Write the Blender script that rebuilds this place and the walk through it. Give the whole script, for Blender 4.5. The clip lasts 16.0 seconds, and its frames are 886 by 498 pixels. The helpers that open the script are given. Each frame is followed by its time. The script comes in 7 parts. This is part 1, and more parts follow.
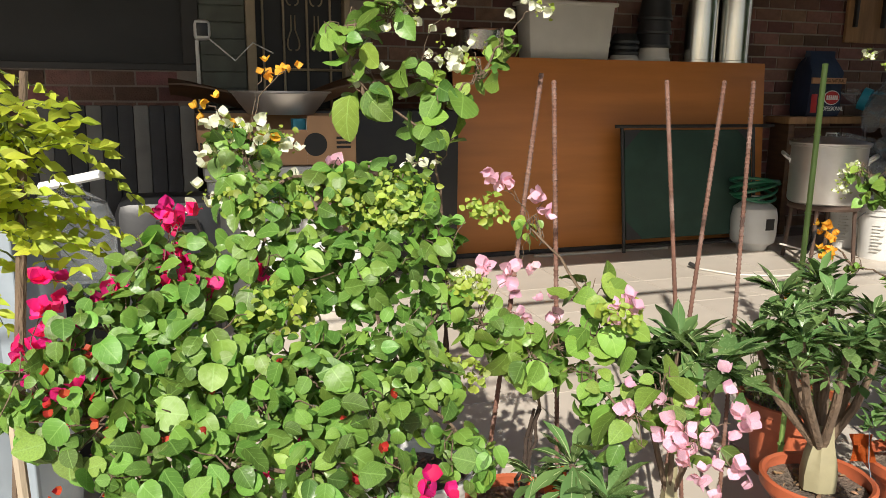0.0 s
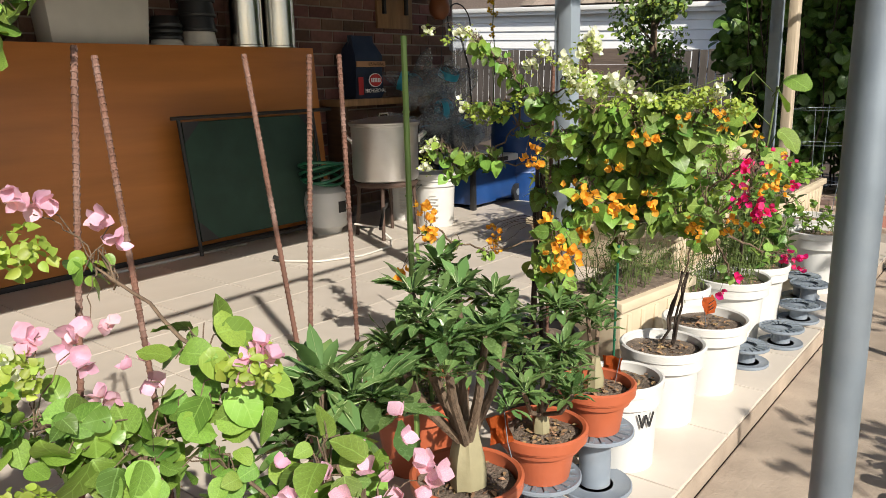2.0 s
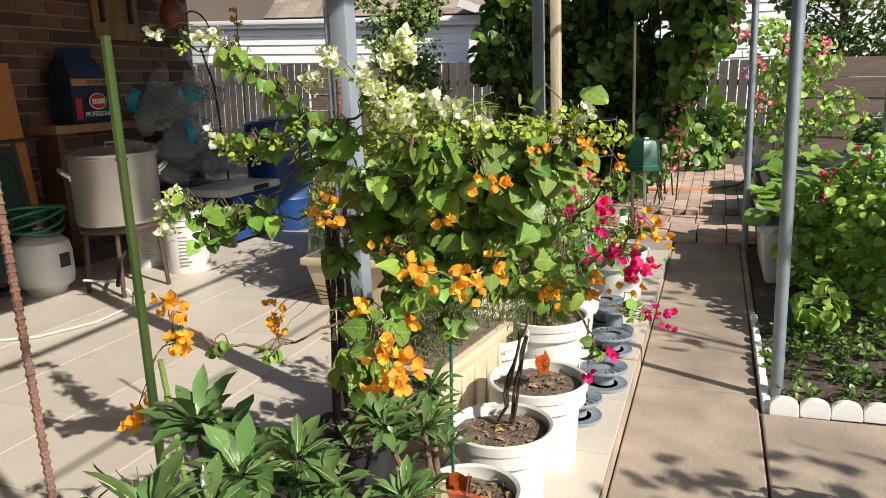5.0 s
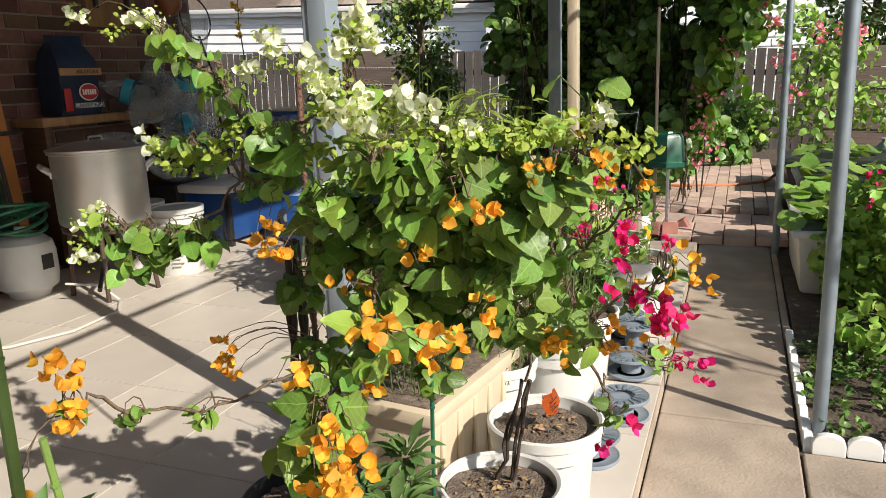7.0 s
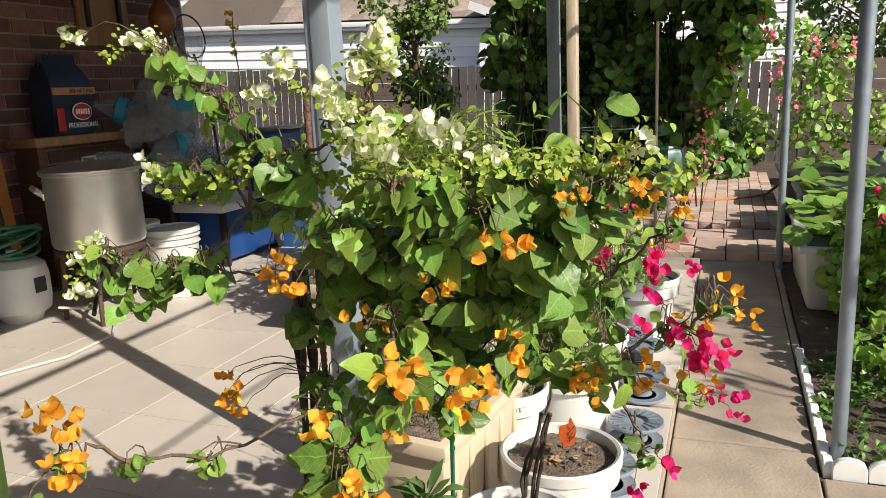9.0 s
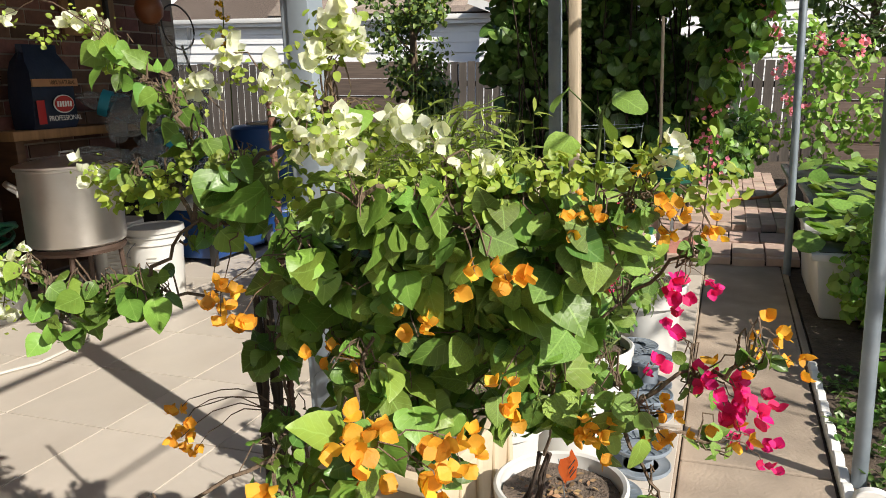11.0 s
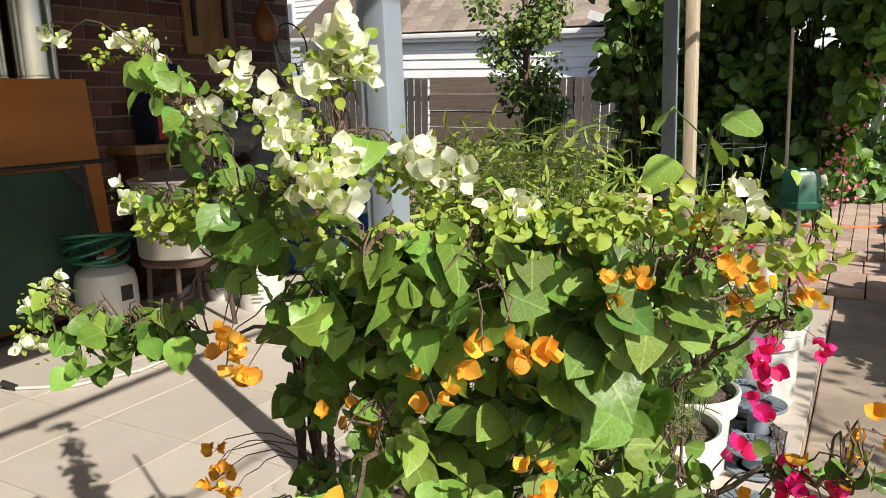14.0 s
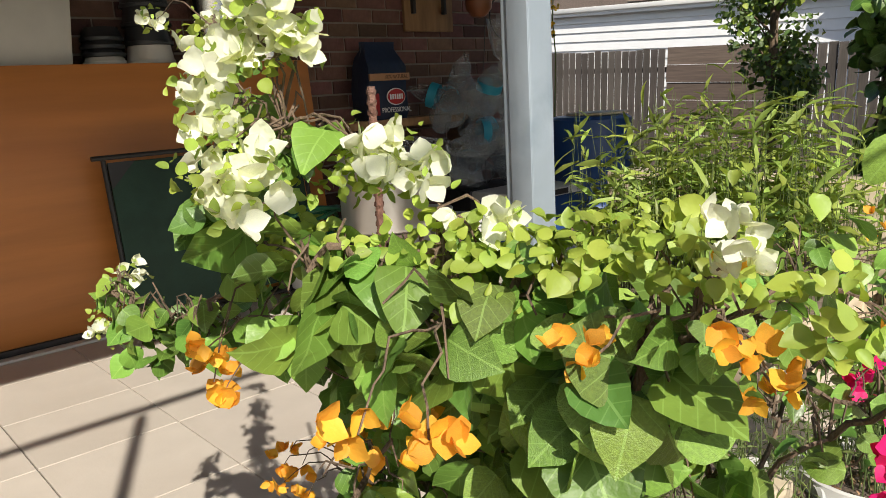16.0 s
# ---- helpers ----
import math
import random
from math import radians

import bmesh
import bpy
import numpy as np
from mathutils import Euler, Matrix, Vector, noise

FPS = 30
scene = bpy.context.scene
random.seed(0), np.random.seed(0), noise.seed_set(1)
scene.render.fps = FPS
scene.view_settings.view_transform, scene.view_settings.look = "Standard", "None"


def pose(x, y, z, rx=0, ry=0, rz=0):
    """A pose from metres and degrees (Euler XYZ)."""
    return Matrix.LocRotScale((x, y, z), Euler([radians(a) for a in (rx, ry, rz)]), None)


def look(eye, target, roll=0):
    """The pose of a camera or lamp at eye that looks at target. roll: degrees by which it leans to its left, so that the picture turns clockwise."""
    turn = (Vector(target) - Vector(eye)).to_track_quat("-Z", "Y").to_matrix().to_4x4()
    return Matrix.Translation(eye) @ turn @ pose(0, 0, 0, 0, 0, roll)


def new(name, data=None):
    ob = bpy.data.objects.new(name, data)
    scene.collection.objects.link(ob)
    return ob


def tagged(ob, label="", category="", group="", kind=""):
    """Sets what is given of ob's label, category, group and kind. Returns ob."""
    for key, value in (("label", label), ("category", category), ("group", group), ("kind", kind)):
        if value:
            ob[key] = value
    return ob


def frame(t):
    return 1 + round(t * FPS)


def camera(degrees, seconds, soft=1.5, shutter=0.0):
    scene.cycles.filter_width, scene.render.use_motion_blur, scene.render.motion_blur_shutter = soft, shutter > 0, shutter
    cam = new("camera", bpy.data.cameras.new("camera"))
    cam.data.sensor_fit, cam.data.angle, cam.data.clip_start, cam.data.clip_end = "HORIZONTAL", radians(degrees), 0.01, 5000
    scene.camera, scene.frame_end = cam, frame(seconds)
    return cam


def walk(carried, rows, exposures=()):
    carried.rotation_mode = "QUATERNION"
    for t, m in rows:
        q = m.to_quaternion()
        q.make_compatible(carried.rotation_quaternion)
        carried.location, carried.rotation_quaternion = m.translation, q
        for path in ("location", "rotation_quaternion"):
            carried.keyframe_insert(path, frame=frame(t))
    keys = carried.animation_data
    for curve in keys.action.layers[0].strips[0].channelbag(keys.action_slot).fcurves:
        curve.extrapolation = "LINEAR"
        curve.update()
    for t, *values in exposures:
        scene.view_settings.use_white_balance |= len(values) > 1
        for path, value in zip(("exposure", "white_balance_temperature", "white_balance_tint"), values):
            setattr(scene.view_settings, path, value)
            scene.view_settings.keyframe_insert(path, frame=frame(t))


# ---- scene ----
cam = camera(61.2, 16.0, soft=0.4)
METRES, EYE, TILT, LEAN, TURN = 2.36, 1.1, 0.0, 0.0, -18.5
ROWS = [
    (0.0, 0.0, 0.0, 0.0, 0.12, -11.99, -0.57),
    (0.5, -0.0216, 0.0292, -0.003, -7.03, -12.75, 0.43),
    (1.0, -0.024, 0.0639, -0.0082, -14.38, -13.01, 0.71),
    (1.5, -0.0026, 0.1112, -0.0117, -23.39, -13.1, 0.84),
    (2.0, 0.0142, 0.1508, -0.0107, -33.05, -12.85, 1.24),
    (2.5, 0.0178, 0.2096, -0.0066, -42.24, -12.14, 2.36),
    (3.0, 0.0118, 0.2551, -0.0058, -46.81, -11.48, 2.73),
    (3.5, 0.0336, 0.2857, -0.0088, -49.76, -11.1, 2.73),
    (4.0, 0.0745, 0.3159, -0.0049, -51.44, -11.06, 2.33),
    (6.5, 0.2617, 0.42, -0.0073, -51.06, -13.74, 2.35),
    (7.0, 0.281, 0.4307, -0.0039, -50.3, -13.11, 2.23),
    (7.5, 0.2932, 0.4527, -0.0025, -50.01, -12.47, 2.42),
    (8.0, 0.3039, 0.4728, -0.0027, -50.37, -12.13, 2.67),
    (8.5, 0.3039, 0.4739, 0.0, -50.64, -12.02, 2.81),
    (9.0, 0.2933, 0.4624, 0.0014, -50.9, -12.06, 2.66),
    (11.5, 0.3816, 0.5144, -0.0014, -50.66, -12.43, 1.92),
    (12.0, 0.4074, 0.4948, -0.0002, -47.78, -11.68, 1.77),
    (12.5, 0.4122, 0.4941, 0.0041, -45.88, -11.06, 1.78),
    (13.0, 0.4087, 0.5081, 0.0044, -45.11, -10.74, 1.92),
    (13.5, 0.4083, 0.5197, 0.0023, -44.32, -10.8, 2.18),
    (14.0, 0.4222, 0.5126, 0.0024, -41.95, -10.95, 2.09),
    (14.5, 0.4521, 0.4907, 0.0023, -38.21, -11.17, 1.68),
    (15.0, 0.4796, 0.4796, 0.003, -34.21, -11.52, 1.73),
    (15.5, 0.5089, 0.4987, 0.0009, -29.76, -11.95, 2.44),
    (16.0, 0.5321, 0.5196, 0.0001, -23.91, -12.04, 3.16),
]
walk(cam, [(t, pose(0, 0, EYE, TILT, LEAN, TURN) @ pose(METRES * x, METRES * y, METRES * z, 90 + pitch, roll, yaw)) for t, x, y, z, yaw, pitch, roll in ROWS])

# ---- world, sun, exposure ----
SUN_DIR = Vector((0.36, 0.735, -0.575)).normalized()   # the way the light travels
world = bpy.data.worlds.new("sky")
scene.world = world
world.use_nodes = True
wn = world.node_tree
sky = wn.nodes.new("ShaderNodeTexSky")
sky.sky_type = "NISHITA"
sky.sun_disc = False
sky.sun_elevation = math.asin(-SUN_DIR.z)
sky.sun_rotation = math.atan2(-SUN_DIR.x, -SUN_DIR.y)
sky.dust_density = 1.5
wn.links.new(sky.outputs[0], wn.nodes["Background"].inputs[0])
wn.nodes["Background"].inputs[1].default_value = 0.085
sun_data = bpy.data.lights.new("sun", "SUN")
sun_data.energy, sun_data.angle, sun_data.color = 5.0, radians(0.55), (1.0, 0.93, 0.82)
sun = new("sun", sun_data)
sun.matrix_world = look((0, 0, 8), Vector((0, 0, 8)) + SUN_DIR)
scene.view_settings.exposure = 0.36


# ---- materials ----
def material(name, base, rough=0.6, metal=0.0, vary=0.15, scale=8.0, bump=0.1, bscale=60.0, island=0.0, stain=None, stain_scale=1.5,
             stain_amt=0.5, coords="Object", trans=0.0, stretch=(1, 1, 1), spec=0.5, veins=0.0):
    """Principled material: base colour varied at two scales, with grain relief, optional stains and per-piece variation."""
    m = bpy.data.materials.new(name)
    m.use_nodes = True
    nt = m.node_tree
    N, L = nt.nodes, nt.links
    p = N["Principled BSDF"]
    p.inputs["Roughness"].default_value, p.inputs["Metallic"].default_value = rough, metal
    p.inputs["Specular IOR Level"].default_value = spec
    tc = N.new("ShaderNodeTexCoord")
    mp = N.new("ShaderNodeMapping")
    mp.inputs["Scale"].default_value = stretch
    L.new(tc.outputs[coords], mp.inputs[0])
    n1 = N.new("ShaderNodeTexNoise")
    n1.inputs["Scale"].default_value, n1.inputs["Detail"].default_value = scale, 6
    L.new(mp.outputs[0], n1.inputs["Vector"])
    ramp = N.new("ShaderNodeValToRGB")
    ramp.color_ramp.elements[0].position, ramp.color_ramp.elements[1].position = 0.3, 0.7
    ramp.color_ramp.elements[0].color = (*[c * (1 - vary) for c in base], 1)
    ramp.color_ramp.elements[1].color = (*[min(1, c * (1 + vary)) for c in base], 1)
    L.new(n1.outputs[0], ramp.inputs[0])
    col = ramp.outputs[0]
    if stain:
        n2 = N.new("ShaderNodeTexNoise")
        n2.inputs["Scale"].default_value, n2.inputs["Detail"].default_value = stain_scale, 8
        L.new(mp.outputs[0], n2.inputs["Vector"])
        r2 = N.new("ShaderNodeValToRGB")
        r2.color_ramp.elements[0].position, r2.color_ramp.elements[1].position = 0.48, 0.72
        r2.color_ramp.elements[1].color = (stain_amt, stain_amt, stain_amt, 1)
        L.new(n2.outputs[0], r2.inputs[0])
        mx = N.new("ShaderNodeMix")
        mx.data_type = "RGBA"
        mx.inputs[7].default_value = (*stain, 1)
        L.new(r2.outputs[0], mx.inputs[0])
        L.new(col, mx.inputs[6])
        col = mx.outputs[2]
    if island:
        oi, ge = N.new("ShaderNodeObjectInfo"), N.new("ShaderNodeNewGeometry")
        ad = N.new("ShaderNodeMath")
        ad.operation = "ADD"
        L.new(oi.outputs["Random"], ad.inputs[0])
        L.new(ge.outputs["Random Per Island"], ad.inputs[1])
        fr = N.new("ShaderNodeMath")
        fr.operation = "FRACT"
        L.new(ad.outputs[0], fr.inputs[0])
        mr = N.new("ShaderNodeMapRange")
        mr.inputs[3].default_value, mr.inputs[4].default_value = 1 - island, 1 + island
        L.new(fr.outputs[0], mr.inputs[0])
        h = N.new("ShaderNodeHueSaturation")
        mh = N.new("ShaderNodeMapRange")
        mh.inputs[3].default_value, mh.inputs[4].default_value = 0.5 - 0.05 * island, 0.5 + 0.05 * island
        mul = N.new("ShaderNodeMath")
        mul.operation = "MULTIPLY"
        mul.inputs[1].default_value = 7.31
        fr2 = N.new("ShaderNodeMath")
        fr2.operation = "FRACT"
        L.new(fr.outputs[0], mul.inputs[0])
        L.new(mul.outputs[0], fr2.inputs[0])
        L.new(fr2.outputs[0], mh.inputs[0])
        L.new(mh.outputs[0], h.inputs["Hue"])
        L.new(mr.outputs[0], h.inputs["Value"])
        L.new(col, h.inputs["Color"])
        col = h.outputs[0]
    if veins:
        def mt(op, a, b=None):
            q = N.new("ShaderNodeMath")
            q.operation = op
            for k, v in enumerate((a, b)):
                if v is None:
                    continue
                if isinstance(v, (int, float)):
                    q.inputs[k].default_value = v
                else:
                    L.new(v, q.inputs[k])
            return q.outputs[0]
        uv, sx = N.new("ShaderNodeUVMap"), N.new("ShaderNodeSeparateXYZ")
        L.new(uv.outputs[0], sx.inputs[0])
        ax = mt("ABSOLUTE", sx.outputs[0])
        rib = mt("LESS_THAN", ax, 0.018)
        wave = mt("PINGPONG", mt("MULTIPLY", mt("SUBTRACT", sx.outputs[1], mt("MULTIPLY", ax, 0.8)), 5.0), 0.5)
        side = mt("MULTIPLY", mt("LESS_THAN", wave, 0.045), 0.6)
        vein = mt("MAXIMUM", rib, side)
        vx = N.new("ShaderNodeMix")
        vx.data_type = "RGBA"
        L.new(mt("MULTIPLY", vein, veins), vx.inputs[0])
        L.new(col, vx.inputs[6])
        vx.inputs[7].default_value = (*[min(1, c * 1.7 + 0.06) for c in base], 1)
        col = vx.outputs[2]
    L.new(col, p.inputs["Base Color"])
    if bump:
        nb = N.new("ShaderNodeTexNoise")
        nb.inputs["Scale"].default_value, nb.inputs["Detail"].default_value = bscale, 4
        L.new(mp.outputs[0], nb.inputs["Vector"])
        bp = N.new("ShaderNodeBump")
        bp.inputs["Strength"].default_value, bp.inputs["Distance"].default_value = bump, 0.01
        L.new(nb.outputs[0], bp.inputs["Height"])
        L.new(bp.outputs[0], p.inputs["Normal"])
        rr = N.new("ShaderNodeMapRange")
        rr.inputs[3].default_value, rr.inputs[4].default_value = max(0.03, rough - 0.1), min(1, rough + 0.1)
        L.new(n1.outputs[0], rr.inputs[0])
        L.new(rr.outputs[0], p.inputs["Roughness"])
    if trans:
        tr = N.new("ShaderNodeBsdfTranslucent")
        bc = N.new("ShaderNodeMix")
        bc.data_type, bc.blend_type = "RGBA", "MULTIPLY"
        bc.inputs[0].default_value = 1.0
        bc.inputs[7].default_value = (1.35, 1.35, 0.8, 1)
        L.new(col, bc.inputs[6])
        L.new(bc.outputs[2], tr.inputs[0])
        ms = N.new("ShaderNodeMixShader")
        ms.inputs[0].default_value = trans
        L.new(p.outputs[0], ms.inputs[1])
        L.new(tr.outputs[0], ms.inputs[2])
        L.new(ms.outputs[0], N["Material Output"].inputs[0])
    return m


def glass(name, tint, rough=0.08):
    m = bpy.data.materials.new(name)
    m.use_nodes = True
    N, L = m.node_tree.nodes, m.node_tree.links
    p = N["Principled BSDF"]
    p.inputs["Base Color"].default_value = (*tint, 1)
    p.inputs["Roughness"].default_value = rough
    tr = N.new("ShaderNodeBsdfTransparent")
    tr.inputs[0].default_value = (0.93, 0.95, 0.96, 1)
    ms = N.new("ShaderNodeMixShader")
    fr = N.new("ShaderNodeLayerWeight")
    fr.inputs[0].default_value = 0.35
    mr = N.new("ShaderNodeMapRange")
    mr.inputs[3].default_value, mr.inputs[4].default_value = 0.10, 0.70
    L.new(fr.outputs["Facing"], mr.inputs[0])
    L.new(mr.outputs[0], ms.inputs[0])
    L.new(tr.outputs[0], ms.inputs[1])
    L.new(p.outputs[0], ms.inputs[2])
    L.new(ms.outputs[0], N["Material Output"].inputs[0])
    return m


M = {}
M["tile"] = material("patio_tile", (0.60, 0.54, 0.47), 0.42, vary=0.06, scale=5, bump=0.05, bscale=90, island=0.05, stain=(0.40, 0.34, 0.28), stain_scale=2.2, stain_amt=0.35, coords="Object")
M["grout"] = material("grout", (0.31, 0.27, 0.23), 0.9, vary=0.2)
M["concrete"] = material("path_concrete", (0.37, 0.30, 0.235), 0.9, vary=0.22, scale=5, bump=0.3, bscale=90, stain=(0.25, 0.20, 0.155), stain_scale=2.2, stain_amt=0.8)
M["soil"] = material("soil", (0.085, 0.062, 0.045), 0.95, vary=0.4, scale=25, bump=0.9, bscale=70, stain=(0.16, 0.12, 0.09), stain_scale=6)
M["potsoil"] = material("potting_mix", (0.19, 0.145, 0.11), 0.95, vary=0.5, scale=60, bump=0.9, bscale=160, stain=(0.06, 0.045, 0.035), stain_scale=30, stain_amt=0.8)
M["brick"] = material("wall_brick", (0.155, 0.080, 0.063), 0.85, vary=0.25, scale=14, bump=0.5, bscale=90, island=0.5, stain=(0.12, 0.085, 0.075), stain_scale=5, stain_amt=0.6)
M["mortar"] = material("mortar", (0.26, 0.22, 0.19), 0.95, vary=0.15, bump=0.4)
M["paver"] = material("paver_brick", (0.50, 0.37, 0.30), 0.85, vary=0.18, scale=12, bump=0.4, bscale=80, island=0.22, stain=(0.26, 0.17, 0.14), stain_scale=6)
M["redpaver"] = material("red_brick", (0.30, 0.13, 0.10), 0.85, vary=0.2, scale=12, bump=0.4, bscale=80, island=0.2)
M["board"] = material("orange_plywood", (0.50, 0.185, 0.042), 0.42, vary=0.16, scale=2.5, bump=0.05, bscale=40, stretch=(0.35, 1, 3.2), stain=(0.34, 0.11, 0.022), stain_scale=1.2, stain_amt=0.5)
M["darkwood"] = material("dark_wood", (0.10, 0.052, 0.026), 0.55, vary=0.3, scale=6, stretch=(1, 1, 6))
M["wood"] = material("bare_timber", (0.46, 0.38, 0.28), 0.7, vary=0.22, scale=4, stretch=(6, 6, 0.6), bump=0.2, bscale=50)
M["panelwood"] = material("knotty_panel", (0.30, 0.165, 0.075), 0.6, vary=0.25, scale=4, stretch=(6, 6, 0.7), bump=0.15)
M["fence"] = material("weathered_fence", (0.088, 0.075, 0.066), 0.9, vary=0.25, scale=4, stretch=(8, 8, 0.5), bump=0.4, bscale=30, island=0.22, stain=(0.16, 0.13, 0.11), stain_scale=2)
M["fencered"] = material("newer_fence_boards", (0.15, 0.11, 0.09), 0.9, vary=0.25, scale=4, stretch=(1, 0.5, 8), bump=0.4, bscale=30, island=0.2)
M["galv"] = material("galvanised_steel", (0.24, 0.285, 0.33), 0.5, metal=0.5, vary=0.12, scale=14, bump=0.05, bscale=60, stain=(0.34, 0.37, 0.40), stain_scale=9)
M["galvpost"] = material("galvanised_sheet_post", (0.36, 0.42, 0.48), 0.5, metal=0.45, vary=0.14, scale=3.5, bump=0.04, stain=(0.23, 0.29, 0.35), stain_scale=8, stain_amt=0.8)
M["rebar"] = material("rusty_rebar", (0.17, 0.085, 0.06), 0.85, vary=0.3, scale=30, bump=0.5, bscale=200, stain=(0.28, 0.19, 0.16), stain_scale=14, stain_amt=0.7)
M["cane"] = material("green_cane", (0.17, 0.27, 0.065), 0.5, vary=0.2, scale=12, bump=0.1)
M["terracotta"] = material("terracotta_plastic", (0.42, 0.105, 0.045), 0.5, vary=0.12, scale=10, bump=0.06, stain=(0.30, 0.11, 0.07), stain_scale=6, stain_amt=0.5)
M["whitepot"] = material("white_plastic", (0.6, 0.6, 0.58), 0.45, vary=0.04, scale=8, bump=0.05, stain=(0.62, 0.58, 0.52), stain_scale=5, stain_amt=0.35)
M["cream"] = material("cream_plastic", (0.56, 0.47, 0.34), 0.55, vary=0.08, scale=8, bump=0.08, stain=(0.5, 0.40, 0.28), stain_scale=4)
M["greybin"] = material("grey_bin", (0.55, 0.53, 0.48), 0.5, vary=0.05, scale=8, bump=0.03)
M["spool"] = material("grey_spool_plastic", (0.21, 0.25, 0.30), 0.5, vary=0.12, scale=12, bump=0.05, stain=(0.3, 0.31, 0.32), stain_scale=8)
M["steel"] = material("stainless", (0.62, 0.61, 0.58), 0.22, metal=1.0, vary=0.05, scale=5, bump=0.02)
M["alu"] = material("brushed_aluminium", (0.74, 0.72, 0.69), 0.38, metal=0.8, vary=0.04, scale=6, bump=0.02, stain=(0.5, 0.47, 0.42), stain_scale=5)
M["black"] = material("black_metal", (0.025, 0.023, 0.022), 0.5, vary=0.2, bump=0.05)
M["blackplastic"] = material("black_plastic", (0.02, 0.021, 0.023), 0.4, vary=0.2, bump=0.05)
M["brownmetal"] = material("brown_stand_iron", (0.075, 0.045, 0.032), 0.7, vary=0.3, bump=0.3)
M["greenfab"] = material("green_canvas", (0.022, 0.052, 0.036), 0.85, vary=0.2, scale=6, bump=0.3, bscale=250, stain=(0.04, 0.075, 0.055), stain_scale=3)
M["blue"] = material("blue_plastic", (0.012, 0.055, 0.20), 0.4, vary=0.12, scale=8, bump=0.05, stain=(0.03, 0.08, 0.22), stain_scale=5)
M["navy"] = material("navy_paper_bag", (0.016, 0.026, 0.055), 0.4, vary=0.2, scale=8, bump=0.3, bscale=25)
M["tan"] = material("tan_print", (0.42, 0.22, 0.11), 0.6, vary=0.06)
M["red"] = material("red_print", (0.45, 0.03, 0.03), 0.5, vary=0.05)
M["white"] = material("white_paint", (0.80, 0.80, 0.78), 0.6, vary=0.03, bump=0.03)
M["inkblack"] = material("black_print", (0.02, 0.02, 0.02), 0.6, vary=0.05, bump=0)
M["card"] = material("cardboard", (0.45, 0.27, 0.15), 0.85, vary=0.1, scale=6, bump=0.15, bscale=40)
M["orangeflag"] = material("orange_marker_flag", (0.55, 0.13, 0.025), 0.6, vary=0.12, scale=10, trans=0.25, bump=0.1)
M["tealgreen"] = material("green_tub", (0.014, 0.10, 0.062), 0.35, vary=0.15, scale=6, bump=0.04)
M["oldsiding"] = material("old_green_siding", (0.13, 0.145, 0.125), 0.8, vary=0.2, scale=6, bump=0.2, stain=(0.08, 0.085, 0.07), stain_scale=5)
M["siding"] = material("white_siding", (0.86, 0.87, 0.88), 0.6, vary=0.03, scale=3, bump=0.04)
M["shingle"] = material("roof_shingle", (0.29, 0.235, 0.19), 0.95, vary=0.25, scale=30, bump=0.5, bscale=60, island=0.25)
M["hose"] = material("green_hose", (0.012, 0.11, 0.055), 0.4, vary=0.15)
M["hoseo"] = material("orange_hose", (0.55, 0.20, 0.08), 0.5, vary=0.1)
M["darkglass"] = material("dark_window_screen", (0.012, 0.013, 0.014), 0.5, vary=0.2, bump=0.1, bscale=300)
M["leather"] = material("brown_leather", (0.22, 0.075, 0.03), 0.4, vary=0.15, bump=0.15)
M["stripe_d"] = material("dark_cushion_cloth", (0.045, 0.047, 0.05), 0.9, vary=0.15, bump=0.3, bscale=200)
M["stripe_l"] = material("pale_stripe_cloth", (0.16, 0.16, 0.15), 0.9, vary=0.15, bump=0.3, bscale=200)
M["gold"] = material("tan_iron_scroll", (0.36, 0.29, 0.19), 0.5, metal=0.2, vary=0.15)
M["bark"] = material("plant_stem", (0.15, 0.105, 0.07), 0.9, vary=0.3, scale=20, stretch=(4, 4, 1), bump=0.6, bscale=60)
M["darkbark"] = material("dark_stem", (0.06, 0.042, 0.032), 0.9, vary=0.3, scale=20, bump=0.6)
M["greenstem"] = material("green_stem", (0.10, 0.14, 0.04), 0.7, vary=0.2)
M["caudex"] = material("pale_caudex", (0.30, 0.27, 0.16), 0.6, vary=0.2, scale=9, bump=0.25, bscale=30, stain=(0.20, 0.19, 0.12), stain_scale=6)
M["leaf"] = material("bougainvillea_leaf", (0.168, 0.285, 0.046), 0.46, vary=0.2, scale=18, bump=0.3, bscale=45, island=0.42, trans=0.17, veins=0.4)
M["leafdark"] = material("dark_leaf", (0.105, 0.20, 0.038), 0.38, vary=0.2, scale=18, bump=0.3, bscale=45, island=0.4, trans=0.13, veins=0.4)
M["leafmid"] = material("deep_green_leaf", (0.132, 0.25, 0.040), 0.5, vary=0.2, scale=18, bump=0.3, bscale=45, island=0.45, trans=0.16, veins=0.4)
M["leafyoung"] = material("young_leaf", (0.315, 0.41, 0.068), 0.5, vary=0.15, scale=20, bump=0.15, island=0.3, trans=0.35)
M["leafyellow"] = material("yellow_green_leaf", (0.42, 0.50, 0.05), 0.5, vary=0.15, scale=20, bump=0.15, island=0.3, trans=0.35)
M["adleaf"] = material("glossy_adenium_leaf", (0.115, 0.20, 0.065), 0.26, vary=0.15, scale=12, bump=0.08, island=0.35, trans=0.12)
M["midrib"] = material("pale_midrib", (0.28, 0.36, 0.16), 0.5, vary=0.1)
M["bamboo"] = material("bamboo_leaf", (0.27, 0.36, 0.075), 0.5, vary=0.2, scale=14, bump=0.1, island=0.4, trans=0.3)
